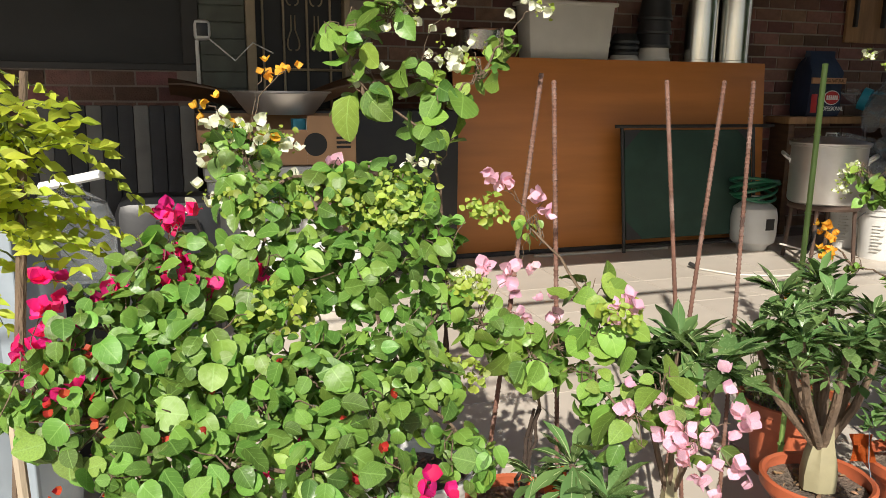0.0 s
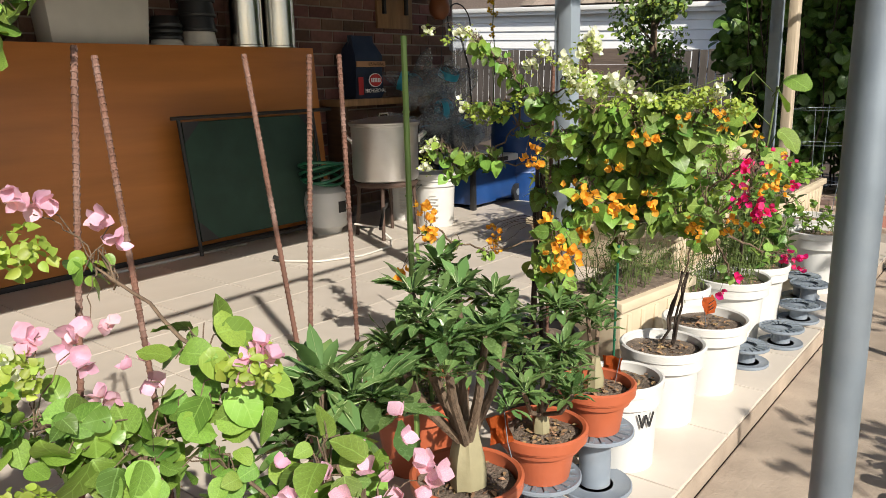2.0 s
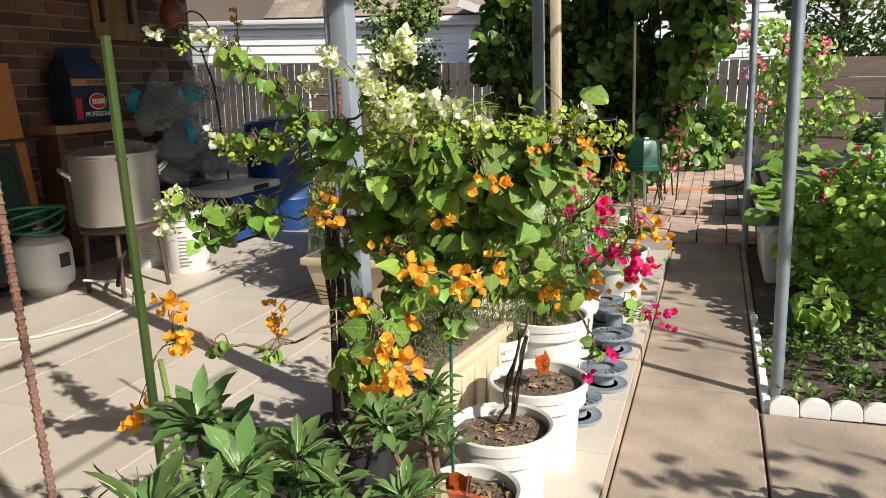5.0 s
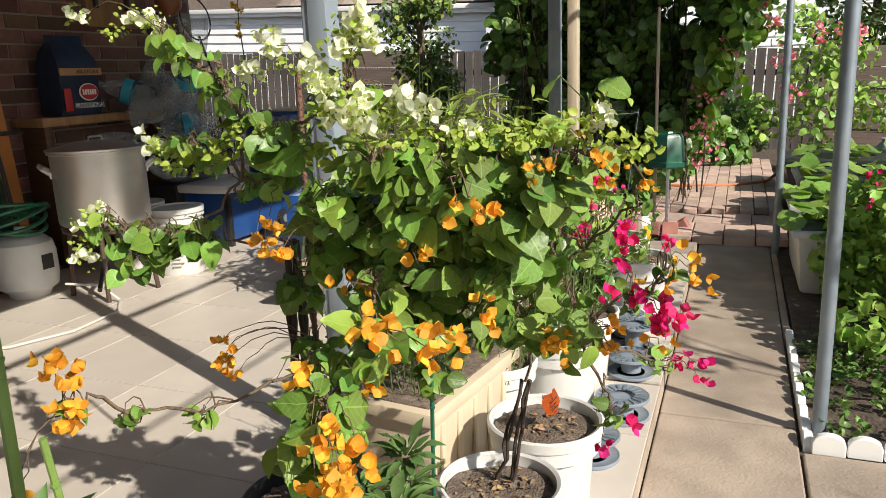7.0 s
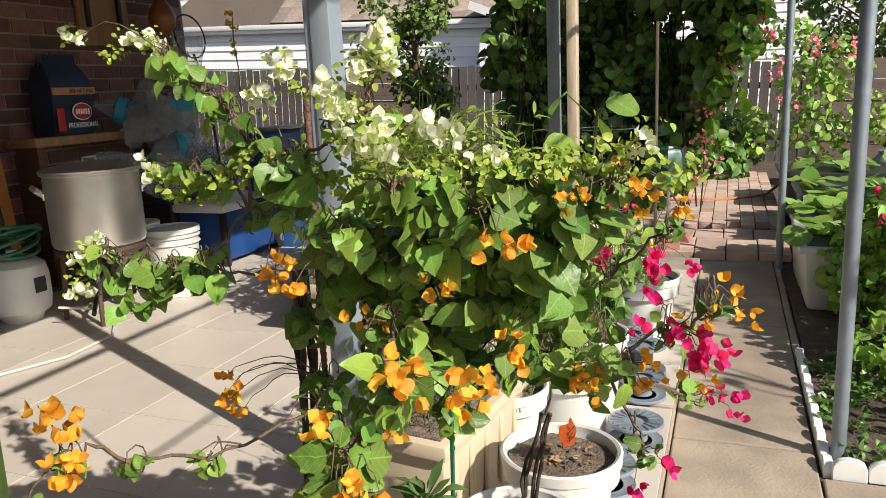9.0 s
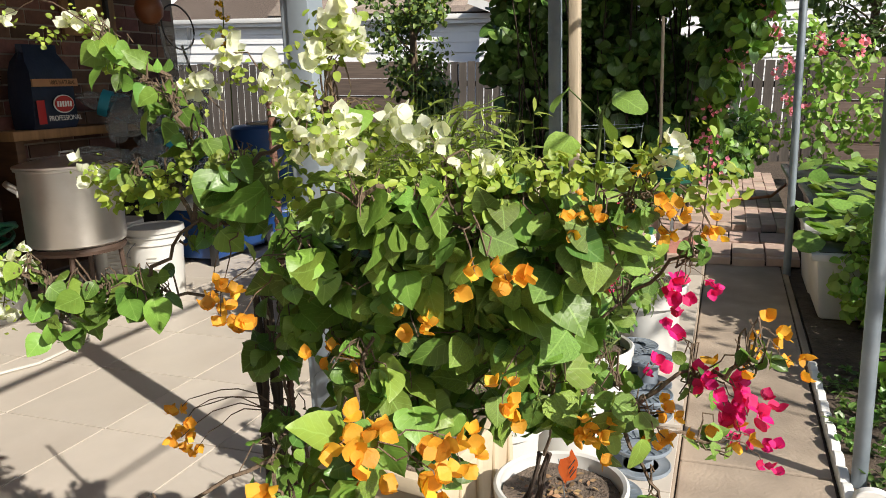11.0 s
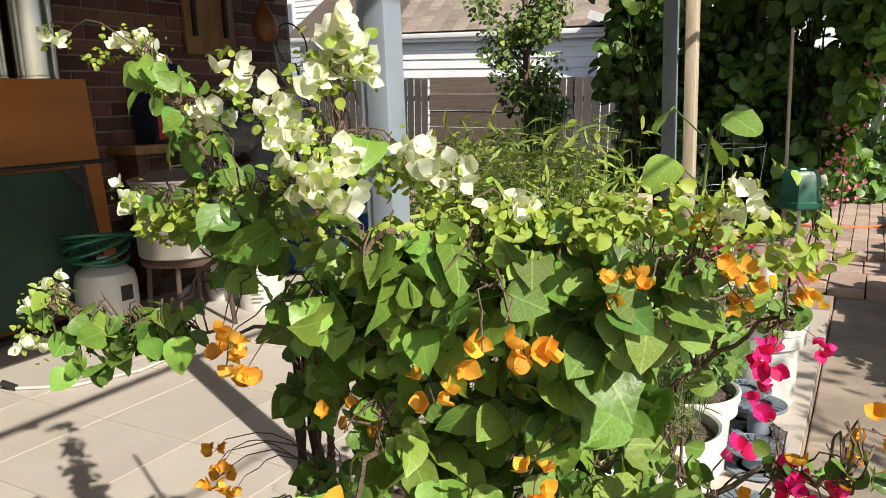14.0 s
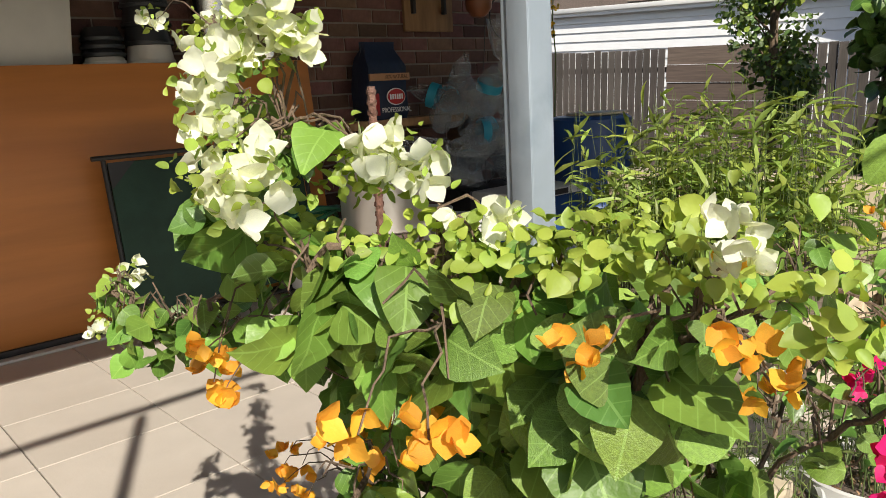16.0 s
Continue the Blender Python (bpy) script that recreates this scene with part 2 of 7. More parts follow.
M["grasslike"] = material("fine_foliage", (0.15, 0.21, 0.06), 0.6, vary=0.2, scale=14, bump=0.1, island=0.35, trans=0.25)
M["treeleaf"] = material("tree_leaf", (0.12, 0.19, 0.05), 0.5, vary=0.2, scale=14, bump=0.1, island=0.5, trans=0.25)
M["pad"] = material("lily_pad", (0.22, 0.36, 0.07), 0.45, vary=0.2, scale=10, bump=0.2, island=0.4, trans=0.28)
M["lush"] = material("lush_garden_leaf", (0.26, 0.42, 0.08), 0.45, vary=0.2, scale=14, bump=0.25, island=0.4, trans=0.28)
M["vinelit"] = material("sunlit_vine_leaf", (0.19, 0.33, 0.045), 0.45, vary=0.2, scale=14, bump=0.25, island=0.4, trans=0.38)
M["f_orange"] = material("orange_bract", (0.84, 0.44, 0.045), 0.6, vary=0.14, scale=30, bump=0.25, bscale=90, island=0.25, trans=0.35)
M["f_white"] = material("white_bract", (0.80, 0.82, 0.70), 0.6, vary=0.06, scale=30, bump=0.25, bscale=90, island=0.10, trans=0.35)
M["f_magenta"] = material("magenta_bract", (0.74, 0.018, 0.20), 0.55, vary=0.15, scale=30, bump=0.25, bscale=90, island=0.3, trans=0.35)
M["f_pink"] = material("pale_pink_bract", (0.78, 0.46, 0.63), 0.6, vary=0.16, scale=22, bump=0.25, bscale=90, island=0.2, trans=0.35, stain=(0.85, 0.78, 0.70), stain_scale=20, stain_amt=0.5)
M["f_red"] = material("dried_red_bract", (0.45, 0.04, 0.02), 0.6, vary=0.2, scale=30, bump=0.25, island=0.3, trans=0.3)
M["bottle"] = glass("clear_bottle_plastic", (0.50, 0.53, 0.55), 0.15)
M["netting"] = glass("pale_net", (0.6, 0.6, 0.6), 0.6)
M["cyan"] = material("blue_bottle_label", (0.02, 0.25, 0.36), 0.5, vary=0.1)
M["mulch"] = material("dry_mulch", (0.30, 0.19, 0.10), 0.9, vary=0.35, scale=40, bump=0.6, island=0.4)
M["rosy"] = material("pink_vine_flower", (0.82, 0.30, 0.42), 0.6, vary=0.15, island=0.3, trans=0.3)
M["yellow"] = material("yellow_plastic", (0.75, 0.50, 0.02), 0.5, vary=0.1)


# ---- mesh helpers ----
def mesh_of(bm, name, mat, smooth=True):
    me = bpy.data.meshes.new(name)
    bmesh.ops.recalc_face_normals(bm, faces=bm.faces)
    bm.to_mesh(me)
    bm.free()
    me.materials.append(mat)
    if smooth:
        me.polygons.foreach_set("use_smooth", [True] * len(me.polygons))
        me.set_sharp_from_angle(angle=radians(35))
    return me


def part(name, bm, mat, parent, label="", smooth=True):
    ob = new(name, mesh_of(bm, name, mat, smooth))
    ob.parent = parent
    return tagged(ob, label)


def thing(name, loc, label, category, group="", kind=""):
    e = new(name)
    e.empty_display_size = 0.1
    e.location = loc
    return tagged(e, label, category, group, kind)


def structure(name, bm, mat, label="", smooth=False):
    return tagged(new(name, mesh_of(bm, name, mat, smooth)), label, "", "", "structure")


def box(bm, x0, x1, y0, y1, z0, z1, bevel=0.0, m=None):
    r = bmesh.ops.create_cube(bm, size=1.0)
    vs = r["verts"]
    for v in vs:
        v.co = Vector(((x0 + x1) / 2 + v.co.x * (x1 - x0), (y0 + y1) / 2 + v.co.y * (y1 - y0), (z0 + z1) / 2 + v.co.z * (z1 - z0)))
    if bevel:
        es = list({e for v in vs for e in v.link_edges})
        g = bmesh.ops.bevel(bm, geom=es, offset=bevel, segments=2, profile=0.5, affect="EDGES")
        vs = list({v for f in g["faces"] for v in f.verts} | {v for v in vs if v.is_valid})
    if m is not None:
        bmesh.ops.transform(bm, matrix=m, verts=vs)
    return bm


def lathe(bm, profile, seg=28, at=(0, 0, 0), cap_bottom=True, squash=(1, 1)):
    """Turns (radius, height) pairs round z."""
    rings = []
    for r, z in profile:
        rings.append([bm.verts.new((at[0] + squash[0] * r * math.cos(2 * math.pi * i / seg), at[1] + squash[1] * r * math.sin(2 * math.pi * i / seg), at[2] + z)) for i in range(seg)])
    for a, b in zip(rings, rings[1:]):
        for i in range(seg):
            bm.faces.new((a[i], a[(i + 1) % seg], b[(i + 1) % seg], b[i]))
    if cap_bottom:
        bm.faces.new(list(reversed(rings[0])))
    return rings


def tube(bm, pts, r0, r1=None, seg=6):
    """A tapered round bar along a line of points."""
    r1 = r0 if r1 is None else r1
    pts = [Vector(p) for p in pts]
    rings = []
    up = Vector((0.31, 0.17, 0.94))
    for i, p in enumerate(pts):
        d = (pts[min(i + 1, len(pts) - 1)] - pts[max(i - 1, 0)]).normalized()
        a = d.cross(up)
        if a.length < 1e-3:
            a = d.cross(Vector((1, 0, 0)))
        a.normalize()
        b = d.cross(a)
        r = r0 + (r1 - r0) * i / max(1, len(pts) - 1)
        rings.append([bm.verts.new(p + r * (math.cos(2 * math.pi * k / seg) * a + math.sin(2 * math.pi * k / seg) * b)) for k in range(seg)])
    for a, b in zip(rings, rings[1:]):
        for k in range(seg):
            bm.faces.new((a[k], a[(k + 1) % seg], b[(k + 1) % seg], b[k]))
    bm.faces.new(list(reversed(rings[0])))
    bm.faces.new(rings[-1])
    return bm


def curve_pts(p0, p1, sag, n=8, wob=0.0, rnd=random):
    p0, p1 = Vector(p0), Vector(p1)
    out = []
    for i in range(n + 1):
        u = i / n
        p = p0.lerp(p1, u) + Vector((0, 0, sag * 4 * u * (1 - u)))
        if wob and 0 < i < n:
            p += Vector((rnd.uniform(-wob, wob), rnd.uniform(-wob, wob), rnd.uniform(-wob, wob)))
        out.append(p)
    return out


# ---- leaves ----
def leaf_template(outline, fold=0.25, droop=0.25, rounded=False):
    """A leaf of length 1 along +y, normal +z, folded along its midrib. outline: half widths at even steps."""
    n = len(outline) - 1
    vs, fs = [], []
    for i, w in enumerate(outline):
        y = (1 - math.cos(math.pi * i / n)) / 2 if rounded else i / n
        zc = -droop * y * y
        if w < 1e-4:
            vs.append((0, y, zc))
        else:
            vs += [(-w, y, zc + fold * w), (0, y, zc), (w, y, zc + fold * w)]
    idx, k = [], 0
    for w in outline:
        idx.append([k] if w < 1e-4 else [k, k + 1, k + 2])
        k += len(idx[-1])
    for a, b in zip(idx, idx[1:]):
        if len(a) == 3 and len(b) == 3:
            fs += [(a[0], a[1], b[1], b[0]), (a[1], a[2], b[2], b[1])]
        elif len(a) == 3:
            fs += [(a[0], a[1], b[0]), (a[1], a[2], b[0])]
        else:
            fs += [(a[0], b[1], b[0]), (a[0], b[2], b[1])]
    return np.array(vs), fs


HEART = leaf_template([0, 0.21, 0.37, 0.43, 0.40, 0.27, 0.09, 0], 0.30, 0.30, True)
HEART_B = leaf_template([0, 0.19, 0.34, 0.39, 0.34, 0.20, 0.05, 0], 0.45, 0.12, True)
HEART_C = leaf_template([0, 0.24, 0.41, 0.47, 0.45, 0.34, 0.15, 0], 0.14, 0.42, True)
BRACT = leaf_template([0.05, 0.20, 0.38, 0.46, 0.42, 0.24, 0.07, 0], 0.36, -0.30, True)
WIDE = leaf_template([0, 0.24, 0.43, 0.50, 0.46, 0.33, 0.16, 0.045, 0], 0.2, 0.3, True)
SMALL = leaf_template([0, 0.22, 0.20, 0], 0.2, 0.2)
OBOVATE = leaf_template([0.03, 0.06, 0.11, 0.16, 0.175, 0.11, 0], 0.35, 0.28)
PINNA = leaf_template([0, 0.17, 0.25, 0.2, 0.1, 0], 0.3, 0.25)
BLADE = leaf_template([0.02, 0.06, 0.05, 0], 0.4, 0.35)
BROADBLADE = leaf_template([0.02, 0.075, 0.09, 0.06, 0], 0.3, 0.3)
ROUND = leaf_template([0, 0.36, 0.50, 0.50, 0.36, 0], 0.12, 0.05)


def frame_of(p, tip, normal, size):
    y = Vector(tip).normalized()
    x = y.cross(Vector(normal))
    if x.length < 1e-4:
        x = y.orthogonal()
    x.normalize()
    z = x.cross(y)
    m = Matrix(((x.x, y.x, z.x, p[0]), (x.y, y.y, z.y, p[1]), (x.z, y.z, z.z, p[2]), (0, 0, 0, 1)))
    return m @ Matrix.Diagonal((size, size, size, 1))


def joined_leaves(name, template, mats, mat, jitter=0.15, rng=None):
    """All leaves of a list of poses in one mesh."""
    vs, fs = template
    rng = rng or np.random.default_rng(7)
    n = len(mats)
    A = np.array([np.array(m) for m in mats]).reshape(n, 4, 4)
    loc = np.repeat(vs[None], n, 0) * np.ones((n, 1, 1))
    loc[:, :, 0] *= 1 + jitter * rng.standard_normal((n, 1))
    loc[:, :, 2] *= 1 + 2 * jitter * rng.standard_normal((n, 1))
    loc[:, :, 2] += 0.025 * rng.standard_normal(loc.shape[:2])
    out = np.einsum("nij,nkj->nki", A[:, :3, :3], loc) + A[:, None, :3, 3]
    k = len(vs)
    faces = [tuple(i * k + j for j in f) for i in range(n) for f in fs]
    me = bpy.data.meshes.new(name)
    me.from_pydata(out.reshape(-1, 3).tolist(), [], faces)
    uv = me.uv_layers.new(name="UVMap")
    corner = np.array([j for f in fs for j in f])
    uv.data.foreach_set("uv", np.tile(vs[corner][:, :2], (n, 1)).ravel())
    me.materials.append(mat)
    me.polygons.foreach_set("use_smooth", [True] * len(me.polygons))
    return me


def leaf_mesh(name, template, mat, seed):
    return joined_leaves(name, template, [Matrix.Identity(4)], mat, 0.12, np.random.default_rng(seed))


def foliage(parent, name, template, mats, mat, singles=0, single_name="leaf"):
    """Leaves of a plant: some as pieces of their own, the others joined."""
    rnd = random.Random(len(mats))
    order = sorted(mats, key=lambda m: m[1][3])
    own, rest = order[:singles], order[singles:]
    shared = [leaf_mesh(single_name, template, mat, s) for s in range(6)] if own else []
    for m in own:
        ob = new(single_name, rnd.choice(shared))
        ob.parent = parent
        ob.matrix_basis = m
    if rest:
        ob = new(name, joined_leaves(name, template, rest, mat))
        ob.parent = parent
        tagged(ob, kind="stuff")


def blob_leaves(rnd, blobs, size, up=0.46, out=0.7, droop=0.6, spread=0.56):
    """Leaf poses in ellipsoids (x, y, z, rx, ry, rz, count): denser towards the outside."""
    mats = []
    for cx, cy, cz, rx, ry, rz, n in blobs:
        for _ in range(n):
            while True:
                v = Vector((rnd.uniform(-1, 1), rnd.uniform(-1, 1), rnd.uniform(-1, 1)))
                if 0.05 < v.length <= 1 and rnd.random() < 0.25 + 0.75 * v.length:
                    break
            p = Vector((cx + v.x * rx, cy + v.y * ry, cz + v.z * rz))
            w = Vector((v.x / rx, v.y / ry, v.z / rz)).normalized()
            nor = w * out + Vector((-0.4, -0.85, 0.75)) * up + Vector((rnd.gauss(0, spread), rnd.gauss(0, spread), rnd.gauss(0, spread)))
            tip = Vector((rnd.gauss(0, 1), rnd.gauss(0, 1), rnd.gauss(0, 0.6) - droop)) + w * 0.5
            nor.normalize()
            tip = tip - nor * tip.dot(nor)
            if tip.length < 0.05:
                tip = nor.orthogonal()
            mats.append(frame_of(p, tip, nor, size * min(1.0, max(0.55, rx / 0.042)) * rnd.uniform(0.55, 1.25)))
    return mats


def twigs(rnd, bm, blobs, base, r=0.0022, per=7):
    """Limbs that run from clump to clump outwards from base, and thin twigs inside every clump."""
    joined = [Vector(base)]
    for cx, cy, cz, rx, ry, rz, n in sorted(blobs, key=lambda q: (Vector(q[:3]) - Vector(base)).length):
        c = Vector((cx, cy, cz))
        root = min(joined, key=lambda q: (q - c).length + (0.3 if q.z > c.z + 0.15 else 0))
        joined.append(c)
        tube(bm, curve_pts(root, c, rnd.uniform(-0.01, 0.03), 6, 0.006, rnd), r * 1.7, r * 1.0, 5)
        for _ in range(per):
            q = c + Vector((rnd.uniform(-1, 1) * rx, rnd.uniform(-1, 1) * ry, rnd.uniform(-0.7, 1) * rz)) * 0.9
            tube(bm, curve_pts(c.lerp(root, rnd.uniform(0, 0.3)), q, rnd.uniform(-0.02, 0.04), 4, 0.006, rnd), r * 0.8, r * 0.4, 4)


def bract_cluster(rnd, centre, count, spread, size):
    """Papery florets: three bracts round a common axis."""
    mats = []
    for _ in range(count):
        p = Vector(centre) + Vector((rnd.gauss(0, spread), rnd.gauss(0, spread), rnd.gauss(0, spread * 0.8)))
        axis = Vector((rnd.gauss(-0.2, 0.6), rnd.gauss(-0.5, 0.6), rnd.gauss(0.4, 0.6))).normalized()
        a = axis.orthogonal().normalized()
        b = axis.cross(a)
        ph = rnd.uniform(0, 6.28)
        for k in range(3):
            t = ph + k * 2.094
            d = (a * math.cos(t) + b * math.sin(t)) * 0.85 + axis * 0.55
            mats.append(frame_of(p, d, axis - d * 0.3, size * rnd.uniform(0.8, 1.15)))
    return mats


# ---- where the clumps and blooms of the plants sit ----
B1_LEAF = [
    (1.99, 1.55, 1.1, 0.03), (1.93, 1.47, 1.04, 0.033), (1.87, 1.36, 1.01, 0.04), (1.93, 1.48, 0.94, 0.027),
    (1.91, 1.39, 0.95, 0.037), (1.9, 1.3, 0.91, 0.046), (1.85, 1.21, 0.98, 0.04), (1.91, 1.21, 0.91, 0.043),
    (1.88, 1.16, 0.97, 0.04), (1.89, 1.11, 0.95, 0.039), (1.91, 1.08, 0.96, 0.039), (1.93, 1.05, 0.98, 0.039),
    (1.97, 1.1, 0.88, 0.044), (2, 1.15, 0.81, 0.048),
]
B1_YOUNG = [
    (1.91, 1.15, 1, 0.035), (1.92, 1.1, 1, 0.035), (1.93, 1.06, 1, 0.034), (1.93, 1.01, 1.01, 0.029),
    (1.88, 1.19, 0.99, 0.03), (1.91, 0.97, 1.03, 0.02), (2.11, 1.79, 1.21, 0.026), (2.08, 1.84, 1.19, 0.024),
    (2.07, 1.71, 1.15, 0.03), (1.89, 1.23, 1.04, 0.026), (1.85, 1.23, 1.13, 0.02), (1.81, 1.25, 1.08, 0.019),
    (1.85, 1.33, 1.11, 0.019), (2.01, 1.72, 0.99, 0.017), (1.88, 1.77, 0.84, 0.024), (1.9, 1.21, 1.04, 0.026),
]
B1_WHITE = [
    (1.79, 1.21, 1.05), (1.8, 1.2, 1.04), (1.8, 1.24, 1.05), (1.82, 1.21, 1.06),
    (1.82, 1.25, 1.08), (1.82, 1.26, 1.09), (1.82, 1.28, 1.11), (1.87, 1.4, 1.1),
    (1.87, 1.36, 1.14), (1.85, 1.22, 1.15), (1.85, 1.22, 1.13), (1.83, 1.24, 1.13),
    (2.12, 1.79, 1.21), (2.09, 1.81, 1.21), (2.11, 1.76, 1.2), (2.04, 1.89, 1.22),
    (2.03, 1.74, 0.99), (1.92, 1.78, 0.88), (1.9, 1.79, 0.86), (1.88, 1.78, 0.81),
    (1.91, 1.19, 1.05), (1.9, 1.19, 1.06), (1.92, 1.16, 1.05), (1.92, 1.11, 1.01),
    (1.86, 0.9, 1.045), (1.87, 0.91, 1.02), (1.9, 1.185, 1.053), (1.84, 1.22, 1.14), (1.83, 1.215, 1.16),
]
B1_ORANGE = [
    (1.85, 1.39, 0.885), (1.87, 1.41, 0.85), (1.86, 1.38, 0.84), (1.89, 1.44, 0.86),
    (2.02, 1.28, 0.855), (1.98, 1.25, 0.85), (1.90, 1.18, 0.836), (1.93, 1.19, 0.86),
    (1.925, 1.10, 0.775), (1.92, 1.095, 0.75), (1.94, 1.30, 0.79), (1.96, 1.33, 0.775),
    (1.80, 1.08, 0.93), (1.83, 1.06, 0.92), (1.85, 0.965, 0.975), (1.88, 1.0, 0.965),
    (2.09, 1.69, 0.60), (2.06, 1.66, 0.575), (2.12, 1.71, 0.56), (2.05, 1.64, 0.61), (2.10, 1.67, 0.53),
    (1.90, 0.905, 0.965), (1.92, 0.91, 0.95), (1.88, 0.91, 0.985), (1.94, 0.94, 1.0),
    (1.94, 0.955, 0.95), (2.03, 0.876, 0.94), (2.05, 0.87, 0.925), (2.30, 1.14, 0.77),
]
B1_LOW = [
    (1.706, 1.09, 0.785), (1.70, 1.07, 0.77), (1.70, 1.165, 0.795), (1.72, 1.15, 0.79), (1.83, 1.225, 0.67), (1.82, 1.21, 0.69),
    (1.826, 1.10, 0.74), (1.68, 1.24, 0.735), (1.61, 1.55, 0.70), (1.62, 1.57, 0.725), (1.59, 1.53, 0.68),
    (1.60, 1.56, 0.76), (1.52, 1.57, 0.59), (1.53, 1.585, 0.57),
]
B1_LOWLEAF = [
    (1.93, 1.4, 0.63, 0.07), (1.91, 1.25, 0.78, 0.069), (2.02, 1.2, 0.6, 0.07), (1.9, 1.35, 0.56, 0.069),
    (2.11, 1.1, 0.68, 0.063), (2.27, 1.2, 0.72, 0.081), (1.95, 1.28, 0.65, 0.059), (1.7, 1.54, 0.64, 0.035),
    (1.8, 1.5, 0.6, 0.04), (1.62, 1.56, 0.68, 0.025),
]
B2_LEAF = [
    (2.21, 0.99, 0.79, 0.036), (1.99, 0.97, 0.77, 0.025), (2.32, 0.98, 0.79, 0.032), (2.15, 0.89, 0.88, 0.019),
    (1.89, 0.83, 0.84, 0.019), (2.3, 1.07, 0.79, 0.032), (2.13, 1.06, 0.77, 0.031), (2.47, 1.09, 0.77, 0.091),
    (2.59, 1.01, 0.78, 0.072), (2.46, 1.19, 0.79, 0.091), (2.58, 1.16, 0.85, 0.097),
]
B2_MAG = [
    (2.41, 1.04, 0.78), (2.40, 1.04, 0.75), (2.51, 1.065, 0.73), (2.50, 1.06, 0.76),
    (2.13, 0.915, 0.845), (2.13, 0.91, 0.82), (2.14, 0.92, 0.80), (2.12, 0.915, 0.775), (2.11, 0.93, 0.74),
    (2.46, 0.873, 0.756), (2.006, 0.887, 0.578), (2.03, 0.93, 0.53),
]
B4_MAG = [
    (1.985, 0.835, 0.765), (1.975, 0.83, 0.745), (1.99, 0.845, 0.73), (1.98, 0.82, 0.75), (1.99, 0.87, 0.765),
    (2.235, 0.804, 0.59), (2.22, 0.80, 0.57), (2.25, 0.83, 0.585),
]
B3_LEAF = [
    (-0.04, 1.15, 0.83, 0.089), (0.1, 1.15, 0.82, 0.099), (0.26, 1.15, 0.81, 0.101), (-0.12, 1.08, 0.76, 0.094),
    (-0.01, 1.05, 0.74, 0.092), (0.12, 1.02, 0.71, 0.091), (0.26, 1.05, 0.71, 0.087), (-0.15, 1, 0.68, 0.083),
    (-0.05, 0.95, 0.66, 0.079), (0.06, 0.95, 0.66, 0.087), (0.18, 0.98, 0.65, 0.091), (0.31, 1.05, 0.64, 0.072),
    (-0.22, 1.05, 0.71, 0.06), (0.21, 1.22, 0.93, 0.075), (0.33, 1.25, 0.92, 0.079), (0.1, 1.22, 0.93, 0.065),
]
B3_LOW = [
    (0.4, 1.22, 0.85, 0.049), (0.39, 1.18, 0.74, 0.059), (0.37, 0.98, 0.56, 0.053), (0.02, 0.85, 0.64, 0.058),
    (0.12, 0.85, 0.63, 0.059), (-0.08, 0.88, 0.64, 0.06), (0.23, 0.92, 0.57, 0.057), (0.08, 1.3, 1, 0.059),
]
B3_SHOOT = [
    (0.3, 1.36, 1.09, 0.042), (0.26, 1.36, 1.19, 0.047), (0.43, 1.36, 1.02, 0.049), (0.46, 1.36, 1.08, 0.043),
    (0.4, 1.36, 1.14, 0.037), (0.53, 1.36, 1.13, 0.033), (0.35, 1.36, 1.23, 0.048), (0.58, 1.36, 1.19, 0.028),
]
B3_MAG = [
    (-0.02, 1.2, 0.91), (-0.04, 1.2, 0.91), (-0.2, 1.15, 0.83), (-0.12, 1.12, 0.83),
    (-0.21, 1.1, 0.79), (-0.17, 1.1, 0.78), (-0.22, 1.08, 0.75), (0.01, 1.1, 0.8),
    (0.08, 0.93, 0.62), (0.1, 0.93, 0.63), (0.28, 0.88, 0.57), (-0.03, 1.1, 0.83),
    (0.09, 1.12, 0.83), (-0.03, 1.15, 0.85),
]
B3_WHITE = [
    (0.05, 1.3, 1), (0.09, 1.3, 1.03), (0.02, 1.25, 0.93), (0.06, 1.25, 0.95),
    (0.39, 1.38, 1.25), (0.38, 1.38, 1.22), (0.45, 1.38, 1.16), (0.49, 1.38, 1.15),
    (0.52, 1.38, 1.17), (0.3, 1.38, 1.15), (0.65, 1.36, 1.25), (0.46, 1.38, 1.23),
    (0.44, 1.2, 0.77), (0.4, 1.3, 0.97), (-0.01, 1.02, 0.75),
]
B3_PINK = [
    (0.24, 1.28, 0.96), (0.28, 1.28, 0.95), (0.21, 1.2, 0.89), (0.5, 1.25, 0.95),
    (0.52, 1.24, 0.93), (0.56, 1.2, 0.69), (0.62, 1.2, 0.7), (0.54, 1.22, 0.76),
    (0.56, 1.22, 0.79), (0.5, 1.22, 0.79), (0.68, 1.04, 0.76), (0.66, 1.04, 0.75),
]
B5_PINK = [
    (0.62, 1.25, 0.9), (0.65, 0.95, 0.62), (0.73, 0.88, 0.64), (0.75, 0.86, 0.61),
    (0.67, 0.88, 0.59), (0.68, 0.86, 0.55), (0.74, 0.84, 0.55), (0.68, 0.9, 0.58),
]
